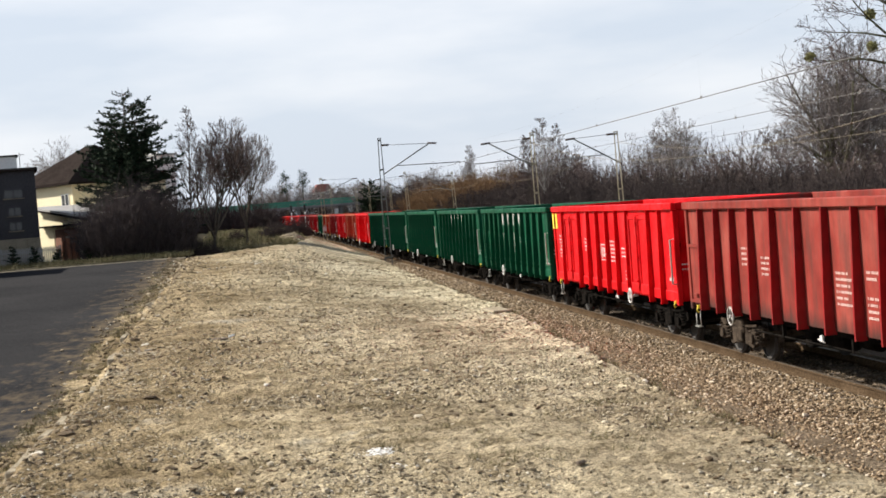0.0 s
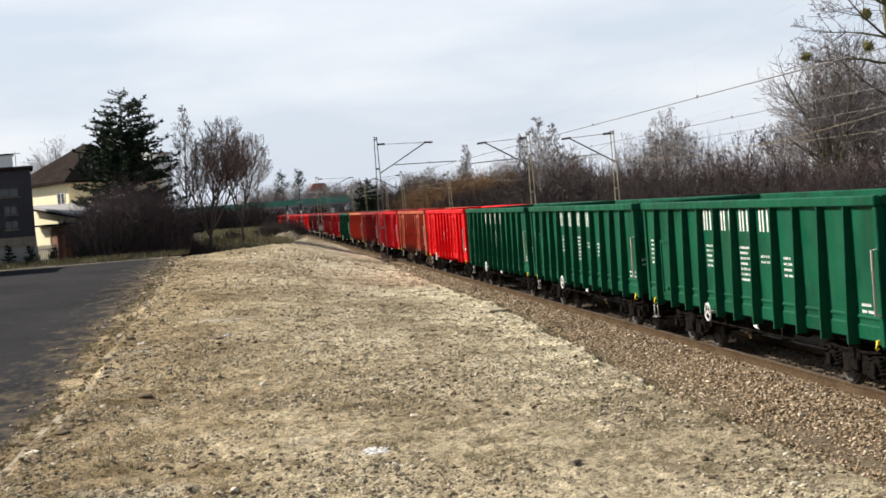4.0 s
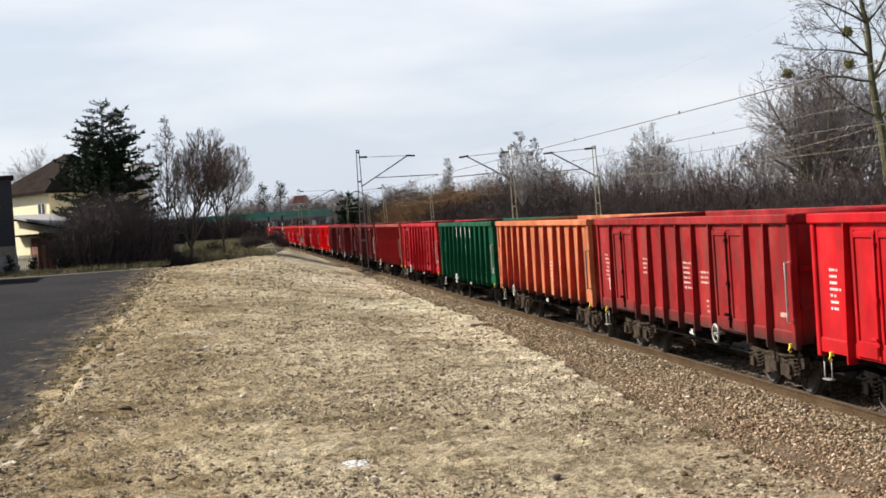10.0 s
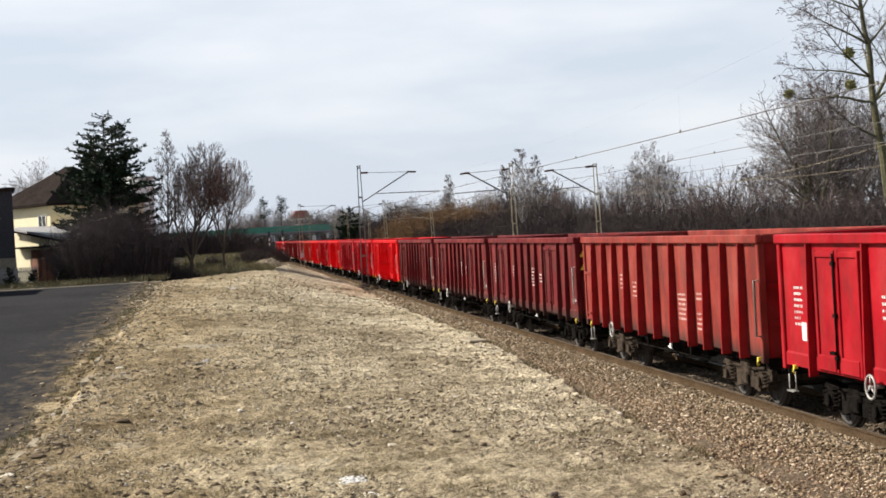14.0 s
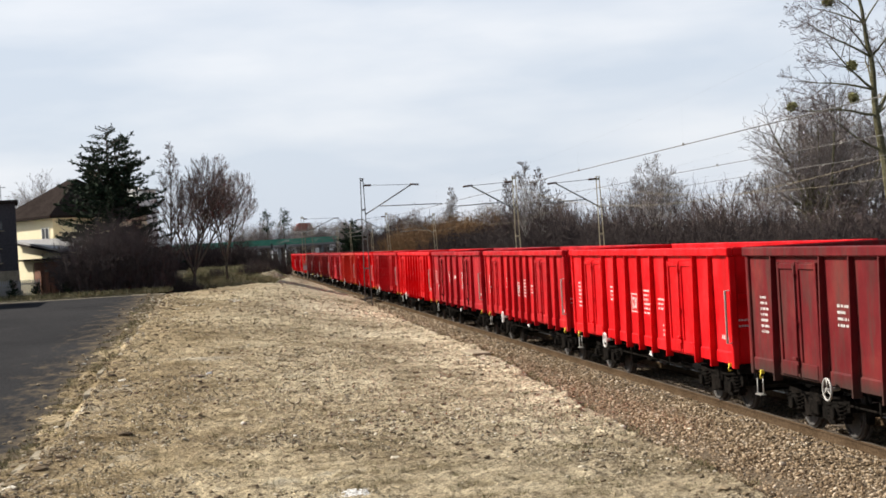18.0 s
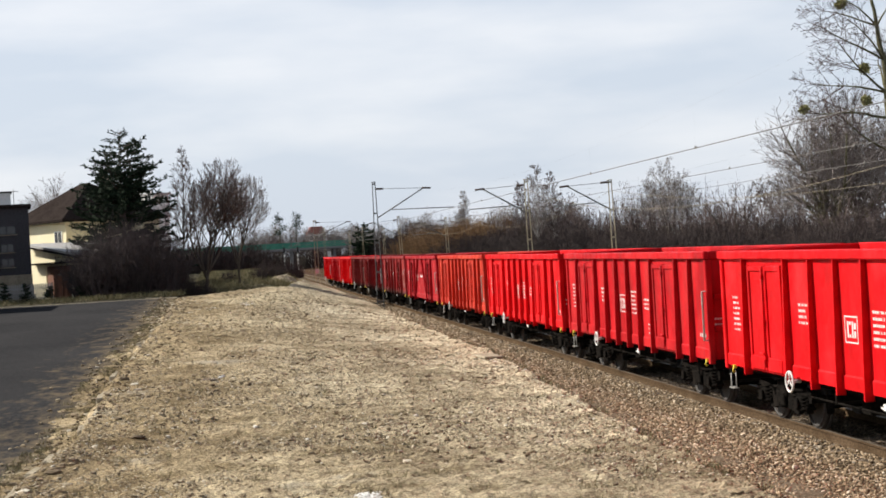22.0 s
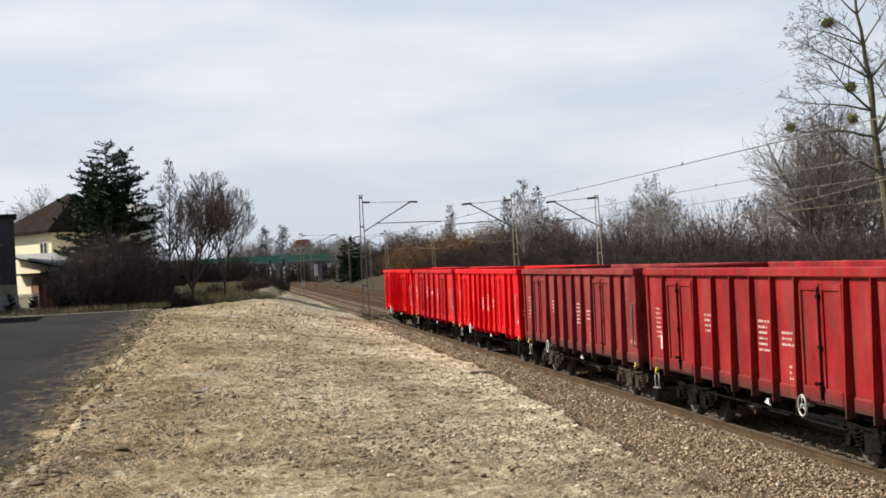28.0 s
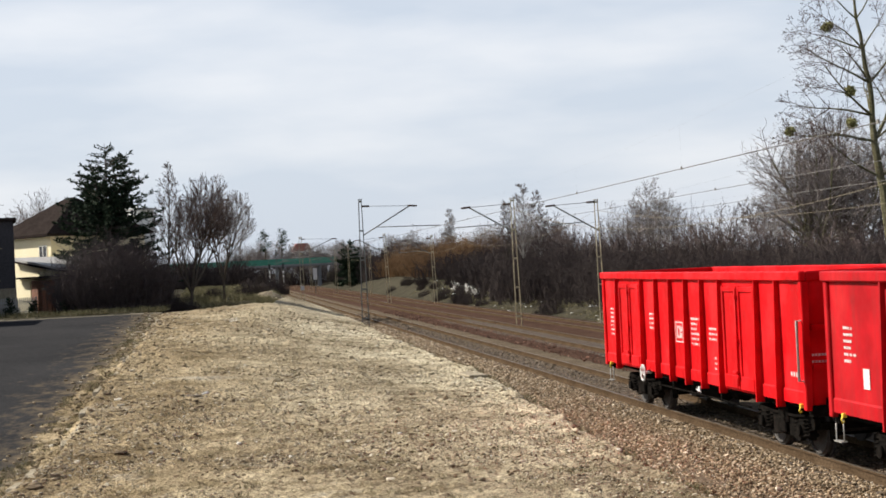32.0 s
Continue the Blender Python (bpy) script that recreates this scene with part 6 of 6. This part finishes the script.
for x, y, s in ((-3.6, 105, 1.05), (-2.7, 104.6, 0.85), (-1.0, 122, 0.6), (2.0, 123, 1.0), (2.7, 124, 0.9), (4.6, 150, 1.3), (5.4, 170, 1.4)):
    shrub(LOW, x, y, bank(x, y) - 0.04, s, 30 * x, "low rounded leafless shrub beside the earth strip", "shrubs beside the road")
for i in range(11):
    x, y = -9.5 + 1.05 * i + rng.normal(0, 0.3), 150 + 22 * rng.random()
    shrub(LOW, x, y, bank(x, y) - 0.05, 2.0, 70 * i, "grey-brown leafless shrub on the rise", "shrubs on the rise", rng.uniform(0.95, 1.25))
for i in range(26):
    x, y = rng.uniform(22.5, 26.5), 96 + 130 * rng.random()
    shrub(LOW, x, y, bank(x, y) - 0.05, rng.uniform(0.5, 1.1), 50 * i, "low dry scrub on the grassy bank", "scrub on the bank")
bare_tree(-4.0, 111, 1.5, 10.4, 21, "slim upright bare tree with a pointed crown", "bark", "twigs", girth=0.1, least=0.013, crown_shape=egg(0.1, 5.6, 1.25, 5.0, 1.0), group="trees beside the road", **SLIM)
bare_tree(-2.4, 107, 1.5, 8.6, 22, "broad bare tree with a low fork and many upswept limbs", "bark", "twigs", lean=(0.12, 0.0), leaders=6, open_=0.6, fork_at=0.13, girth=0.14, level=3, up=0.06, angle=0.6, dense=3.0, crown_shape=egg(1.0, 5.2, 2.5, 4.0, 2.0), least=0.014, group="trees beside the road")
bare_tree(-0.1, 113, 1.5, 8.9, 23, "bare tree with a rounded pale twiggy crown", "bark", "pale_twigs", leaders=5, open_=0.55, fork_at=0.2, girth=0.11, level=3, up=0.05, angle=0.6, dense=3.0, crown_shape=egg(0.5, 5.4, 2.1, 3.8, 3.0), least=0.013, group="trees beside the road")
bare_tree(-16.0, 139, 1.4, 10.6, 24, "pale bare tree behind the house roofs", "bark", "pale_twigs", leaders=6, open_=0.7, fork_at=0.25, girth=0.12, level=3, up=0.04, dense=2.6, crown_shape=egg(0.0, 6.6, 3.4, 4.0, 5.0), least=0.012, group="trees beside the road")
r = np.random.default_rng(44)
rough_grass = [(r.uniform(-3.4, 4.5), r.uniform(104, 148)) for _ in range(700)] + [(r.uniform(-22, -4), r.uniform(98.4, 104)) for _ in range(260)]
thing("rough_grass", "tall pale dry grass on the rise behind the strip", "grass", kind="stuff", mesh=grass_tufts(45, [(x, y, bank(x, y)) for x, y in rough_grass], 22, 0.42, 0.5, 0.02))
heap = []
for _ in range(900):
    a, q = r.uniform(0, math.tau), math.sqrt(r.random())
    x, y = 3.6 + 1.3 * q * math.cos(a), 121 + 1.6 * q * math.sin(a)
    heap.append((x, y, bank(x, y) + 0.62 * (1 - q) ** 0.8))
thing("earth_heap", "heap of pale rubble and earth at the strip's end", "heap", kind="stuff", mesh=scatter("earth_heap", heap, r.uniform(0.05, 0.16, 900), "clods", 46, 0.7))
# far trees: the haze of distance is put into their pale twig colour
for i, (x, y, h) in enumerate(((10.6, 420, 12.8), (15.7, 424, 12.2), (6.0, 425, 12.5), (2.5, 410, 11.5), (21.5, 430, 11), (27, 440, 12.5), (34, 440, 12.5), (41, 450, 12), (31, 400, 10.5), (23.5, 395, 9.5), (48, 420, 12.5))):
    bare_tree(x, y, -0.3, h, 80 + i, "far bare tree behind the viaduct", "bark", "pale_twigs", leaders=5, open_=0.7, girth=0.2, least=0.03, level=2, dense=2.0, group="far trees")
for i in range(26):
    x = -20 + 3.4 * i + rng.normal(0, 0.8)
    shrub(FAR_SHRUBS[i % 3], x, 400 + 10 * rng.random(), -0.6, 1.4 * rng.uniform(0.8, 1.2), 40 * i, "far leafless shrub behind the viaduct", "far shrubs")


def pine(x, y, z, height, seed):
    """A far pine: bare trunk, clumps of needles high up."""
    rng = np.random.default_rng(seed)
    ob = thing("pine", "far dark pine with a clumped crown on a bare trunk", "pine", "far pines", at=(x, y, z))
    wood, tris = [((0, 0, 0), (0.1, 0, height * 0.95), 0.2, 0.06)], []
    for _ in range(16):
        a, h, q = rng.uniform(0, math.tau), height * rng.uniform(0.62, 0.97), rng.uniform(0.3, 1.9)
        c = np.array((q * math.cos(a), q * math.sin(a), h + 0.3))
        wood.append(((0.05, 0, h - 0.4), tuple(c), 0.06, 0.02))
        for _k in range(60):
            o = c + rng.normal(0, 0.38, 3)
            u, v = rng.normal(0, 0.16, 3), rng.normal(0, 0.16, 3)
            tris += [o, o + u, o + v]
    part("trunk", branch_mesh("trunk", wood, "bark", 5), ob)
    part("crown", quick_mesh("crown", np.array(tris), np.arange(len(tris)).reshape(-1, 3), "needles"), ob, "dark needle clumps")


pine(15.0, 402, -0.3, 15.2, 91)
pine(10.7, 402, -0.3, 14.6, 92)


# ---- houses ----
def window(parent, x, y, z, w, h, mat="plaster_white"):
    """A window on a wall that faces -y: frame, sill, pane."""
    fr = Mesh()
    t = 0.06
    fr.box(-w / 2, w / 2, -0.05, 0.02, h / 2 - t, h / 2).box(-w / 2, w / 2, -0.05, 0.02, -h / 2, -h / 2 + t)
    fr.box(-w / 2, -w / 2 + t, -0.05, 0.02, -h / 2 + t, h / 2 - t).box(w / 2 - t, w / 2, -0.05, 0.02, -h / 2 + t, h / 2 - t).box(-t / 2, t / 2, -0.05, 0.02, -h / 2 + t, h / 2 - t)
    wn_ = part("window", fr.done("window", mat), parent, "white-framed window" if mat == "plaster_white" else "dark-framed window", (x, y, z))
    part("pane", Mesh().box(-w / 2 + t, w / 2 - t, -0.03, -0.01, -h / 2 + t, h / 2 - t).done("pane", "glass"), wn_)
    part("sill", Mesh().box(-w / 2 - 0.06, w / 2 + 0.06, -0.12, -0.051, -h / 2 - 0.05, -h / 2).done("sill", "concrete"), wn_)


block = thing("flat_roofed_house", "plain dark grey rendered house with flat roof", "house", at=pose(-14.0, 106.2, 1.4, 0, 0, 8))
part("wall", Mesh().box(-9, 0, 0, 4, 0, 6.5).done("wall", "plaster_dark"), block)
part("plinth", Mesh().box(-9.02, 0.02, -0.06, -0.003, 0, 1.95, 0.01).done("plinth", "concrete"), block, "paler plinth")
part("roof", Mesh().box(-9.2, 0.2, -0.25, 4.25, 6.5, 6.72, 0.03).done("roof", "roof_brown"), block, "overhanging dark flat roof")
part("roof_hut", Mesh().box(-6.5, -1.1, 1.5, 3.5, 6.72, 7.6, 0.02).done("roof_hut", "plaster_white"), block, "white roof hut")
part("hut_roof", Mesh().box(-6.6, -1.0, 1.4, 3.6, 7.6, 7.7, 0.01).done("hut_roof", "roof_brown"), block)
part("aerial", Mesh().tube((-0.9, 3, 6.72), (-0.9, 3, 7.9), 0.025, n=6).tube((-1.25, 3, 7.75), (-0.55, 3, 7.75), 0.02, n=6).done("aerial", "grey_mast"), block, "thin roof aerial")
for wz in (2.8, 3.8, 5.0):
    for wx in (-7.6, -5.5, -3.5, -1.5):
        window(block, wx, -0.003, wz, 0.9 if wz < 5 else 1.3, 0.62, "plaster_dark")

villa = thing("villa", "cream rendered house with brown hipped tile roof", "house", at=pose(-14.0, 118, 1.4, 0, 0, -56))
part("wall", Mesh().box(-6, 2.4, 0, 8, 0, 5.75).done("wall", "plaster_cream"), villa)
part("roof", Mesh().add([(-6.5, -0.5, 5.85), (2.9, -0.5, 5.85), (2.9, 8.5, 5.85), (-6.5, 8.5, 5.85), (-2.4, 4.0, 8.75), (-1.0, 4.0, 8.75), (-6.5, -0.5, 5.65), (2.9, -0.5, 5.65), (2.9, 8.5, 5.65), (-6.5, 8.5, 5.65)],
                        [(0, 1, 5, 4), (1, 2, 5), (2, 3, 4, 5), (3, 0, 4), (6, 9, 8, 7), (0, 6, 7, 1), (1, 7, 8, 2), (2, 8, 9, 3), (3, 9, 6, 0)]).done("roof", "roof_brown"), villa, "brown hipped tile roof")
part("chimney", Mesh().box(-0.9, -0.3, 5.0, 5.6, 7.4, 9.2, 0.02).done("chimney", "concrete"), villa)
for wz in (1.5, 4.3):
    for wx in (-4.6, 1.2):
        window(villa, wx, -0.003, wz, 1.2, 1.4)

annex = thing("garage", "cream rendered garage with sloping metal roof and brown door", "garage", at=pose(-14.6, 112, 1.4, 0, 0, -57))
part("wall", Mesh().prism([(0, 0), (7.0, 0), (7.0, 3.02), (0, 3.85)], 1, 0, 5).done("wall", "plaster_cream"), annex)
part("roof", Mesh().prism([(-0.35, 3.95), (7.4, 3.02), (7.4, 3.17), (-0.35, 4.1)], 1, -0.45, 5.4).done("roof", "roof_metal"), annex, "sloping metal roof")
part("fascia", Mesh().prism([(-0.35, 3.8), (7.4, 2.87), (7.4, 3.02), (-0.35, 3.95)], 1, -0.43, -0.38).done("fascia", "roof_brown"), annex, "dark fascia board")
part("canopy", Mesh().box(0.25, 7.1, -0.6, -0.003, 2.55, 2.67, 0.015).done("canopy", "roof_brown"), annex)
part("side_door", Mesh().box(0.35, 2.0, -0.06, -0.003, 0.05, 2.3, 0.01).done("side_door", "plaster_cream"), annex, "cream panel door")
part("door", Mesh().box(2.2, 5.6, -0.06, -0.003, 0.05, 2.4, 0.01).done("door", "wood_brown"), annex, "red-brown boarded door")
for k in range(11):
    part("door_board", Mesh().box(2.23 + 0.305 * k, 2.51 + 0.305 * k, -0.085, -0.061, 0.08, 2.36, 0.006).done("door_board", "wood_brown"), annex)

flats = thing("balcony_house", "bright white modern house with stepped balconies", "house", at=pose(-9.6, 159, 1.4, 0, 0, -48))
part("wall", Mesh().box(-1.9, 1.6, 0.26, 2.2, 0, 9.2).done("wall", "plaster_white"), flats)
part("roof", Mesh().box(-2.1, 1.8, 0.1, 2.4, 9.2, 9.4, 0.03).done("roof", "roof_metal"), flats)
for k in range(3):
    part("balcony", Mesh().box(-1.8, 1.5, -0.6, 0.257, 2.8 * k + 1.9, 2.8 * k + 2.8, 0.02).done("balcony", "plaster_white"), flats, "white balcony parapet")
    window(flats, -0.9, 0.257, 2.8 * k + 3.5, 1.0, 1.1)
    window(flats, 0.8, 0.257, 2.8 * k + 3.5, 1.0, 1.1)

# a low house beyond the road's other side, whose shadow falls on the asphalt
low_house = thing("low_house", "plain grey rendered low house beside the road", "house", at=(-17.6, 92.0, 1.0))
part("wall", Mesh().box(-9, 0, 0, 5, -0.6, 5.6).done("wall", "plaster_dark"), low_house)
part("roof", Mesh().box(-9.2, 0.2, -0.2, 5.2, 5.6, 5.8, 0.03).done("roof", "roof_brown"), low_house)

far_house = thing("red_roofed_house", "white house with red tiled roof far behind the tracks", "house", at=(22.3, 440, -0.5))
part("wall", Mesh().box(-2.6, 2.6, 0, 7, 0, 9.9).done("wall", "plaster_white"), far_house)
part("roof", Mesh().prism([(-2.9, 9.8), (2.9, 9.8), (1.7, 12.0), (-1.7, 12.0)], 1, -0.4, 7.4).done("roof", "roof_red"), far_house)
for wx in (-1.5, 0, 1.5):
    window(far_house, wx, -0.003, 8.8, 0.9, 1.1)
side_house = thing("white_outbuilding", "low white building beside the far house", "house", at=(27.4, 442, -0.5))
part("wall", Mesh().box(-1.8, 1.8, 0, 6, 0, 8.6).done("wall", "plaster_white"), side_house)
part("roof", Mesh().box(-2.0, 2.0, -0.2, 6.2, 8.6, 8.9, 0.03).done("roof", "roof_metal"), side_house)

gable = thing("gabled_house", "pale gabled house half hidden by the thicket", "house", at=(37.8, 300, -0.5))
part("wall", Mesh().prism([(-1.5, 0), (1.5, 0), (1.5, 6.6), (0, 8.4), (-1.5, 6.6)], 1, 0, 9).done("wall", "plaster_cream"), gable)
part("roof", Mesh().prism([(-1.8, 6.3), (0, 8.45), (1.8, 6.3), (1.8, 6.5), (0, 8.7), (-1.8, 6.5)], 1, -0.5, 9.5).done("roof", "roof_brown"), gable)
for wz in (3.6, 6.2):
    for wx in (-0.7, 0.7):
        window(gable, wx, -0.003, wz, 0.7, 1.1)

# picket fence by the road
fence = thing("picket_fence", "weathered white picket fence beside the road", "fence", at=(-20.2, 104.4, 1.42))
for k in range(60):
    part("picket", cached("picket", lambda: Mesh().prism([(-0.045, 0.06), (0.045, 0.06), (0.045, 1.2), (0, 1.3), (-0.045, 1.2)], 1, -0.012, 0.012).done("picket", "picket")), fence, "", (0.13 * k, 0, 0))
for z in (0.3, 0.95):
    part("fence_rail", Mesh().box(-0.08, 7.8, 0.014, 0.05, z, z + 0.08).done("fence_rail", "picket"), fence)
for k in range(5):
    part("post", Mesh().box(1.92 * k - 0.05, 1.92 * k + 0.05, 0.052, 0.15, 0, 1.3, 0.01).done("post", "picket"), fence)
for x, y, h, sd in ((-15.5, 103.6, 1.35, 5), (-14.1, 103.7, 1.25, 6), (-12.6, 103.7, 1.15, 7), (-10.5, 102.4, 0.9, 8), (-9.7, 102.2, 0.8, 9), (-8.8, 102.3, 0.75, 10)):
    spruce(x, y, 1.42, h, sd, "small dark green conifer bush by the fence", 0.5, name="conifer_bush", category="bush", gap=0.1, needle=0.26)
for x, h in ((-11.95, 1.75), (-11.6, 1.4)):
    gate_post = thing("gate_post", "dark wooden gate post beside the picket fence", "post", "gate posts", at=(x, 104.4, 1.42))
    part("shaft", Mesh().box(-0.11, 0.11, -0.11, 0.11, 0, h, 0.02).done("shaft", "wood_brown"), gate_post)
    part("cap", Mesh().box(-0.15, 0.15, -0.15, 0.15, h, h + 0.08, 0.02).done("cap", "concrete"), gate_post)

# rubbish, stones and the stub of a wall on the bank beyond the tracks
r = np.random.default_rng(52)
litter = [(x, y, bank(x, y) + 0.03) for x, y in zip(r.uniform(21.3, 26.5, 130), r.uniform(75, 190, 130))]
thing("litter", "scattered pale stones and scraps on the grassy bank", "litter", kind="stuff", mesh=scatter("litter", litter, r.uniform(0.05, 0.17, 130), "kerb_white", 53, 0.6))
bank_wall = thing("broken_wall", "stub of a broken white wall below the thicket", "wall", at=(25.4, 154, 0))
for k in range(12):
    y = 1.5 * k
    h = float(r.uniform(0.45, 0.95))
    part("wall_block", Mesh().box(-0.15, 0.15, y - 0.68, y + 0.68, bank(25.4, 154 + y) - 0.3, bank(25.4, 154 + y) + h, 0.03).done("wall_block", "picket"), bank_wall)
tufts = [(x, y, bank(x, y)) for x, y in zip(r.uniform(21.2, 28.0, 900), 70 + 120 * r.random(900) ** 1.2)]
thing("bank_grass", "olive dry grass tufts on the bank", "grass", kind="stuff", mesh=grass_tufts(54, tufts, 20, 0.3, 0.45, 0.016))

# the viaduct with green screens
via = thing("viaduct", "grey road viaduct with green screens across the tracks", "viaduct", at=(0, 380, 0))
part("deck", Mesh().box(-70, 90, 0, 9, 4.75, 5.3, 0.05).done("deck", "bridge"), via)
for k in range(20):
    x0 = -58 + 4.3 * k
    part("screen", cached("screen", lambda: Mesh().box(0.04, 4.26, -0.06, 0.02, 5.32, 6.75).box(0, 0.08, -0.1, 0.06, 5.3, 6.85).done("screen", "green_screen")), via, "green noise screen panel", (x0, 0, 0))
for x in (-22, -8, 4.5, 12.9, 23.5, 38):
    for y in (1.5, 7.5):
        part("pier", Mesh().box(x - 0.3, x + 0.3, y - 0.4, y + 0.4, -0.8, 4.74, 0.04).done("pier", "bridge"), via, "concrete pier")

for x in (6.95, 9.05):
    signal = thing("signal_post", "far signal post with white bands", "signal", "signal posts", at=(x, 240, -0.3))
    part("post", Mesh().tube((0, 0, 0), (0, 0, 5.0), 0.06, n=8).done("post", "grey_mast"), signal)
    part("head", Mesh().box(-0.16, 0.16, -0.12, 0.05, 4.3, 5.2, 0.02).done("head", "black_paint"), signal, "black lamp head")
    for z in (1.6, 2.3, 3.0, 3.7):
        part("band", Mesh().tube((0, 0, z), (0, 0, z + 0.32), 0.085, n=8).done("band", "white_paint"), signal, "white band")
board = thing("signal_board", "tall white board on a post beside the tracks", "sign", at=(14.0, 240, -0.2))
part("post", Mesh().tube((0, 0, 0), (0, 0, 4.0), 0.06, n=8).done("post", "grey_mast"), board)
part("board", Mesh().box(-0.3, 0.3, -0.1, -0.07, 2.3, 4.1, 0.01).done("board", "white_paint"), board, "white rectangular board")


# ---- the movement of the train ----
PROGRESS = [(0, 466.68), (2, 440.32), (4, 413.55), (6, 386.39), (8, 359.33), (10, 332.01), (12, 304.65), (14, 277.34), (16, 250.13), (18, 222.91), (20, 195.80), (22, 168.94), (24, 142.12), (26, 115.51), (28, 88.95), (30, 62.89), (32, 36.67)]


def motions():
    """The train rolls towards -y; each wheelset turns with the way that it has run."""
    for k, w in enumerate(WAGONS):
        walk(w, [(t, pose(TRACK_X, s - LENGTH * k - 6.56, 0)) for t, s in PROGRESS])
    knots_t, knots_s = [p[0] for p in PROGRESS], [p[1] for p in PROGRESS]
    for y, sets in WHEELSETS.items():
        first = sets[0]
        walk(first, [(f / FPS, pose(0, y, 0.46, math.degrees((PROGRESS[0][1] - np.interp(f / FPS, knots_t, knots_s)) / 0.46), 0, 0)) for f in range(0, 32 * FPS + 1)])
        for other in sets[1:]:
            other.rotation_mode = "QUATERNION"
            other.animation_data_create()
            other.animation_data.action = first.animation_data.action
            other.animation_data.action_slot = first.animation_data.action_slot


motions()
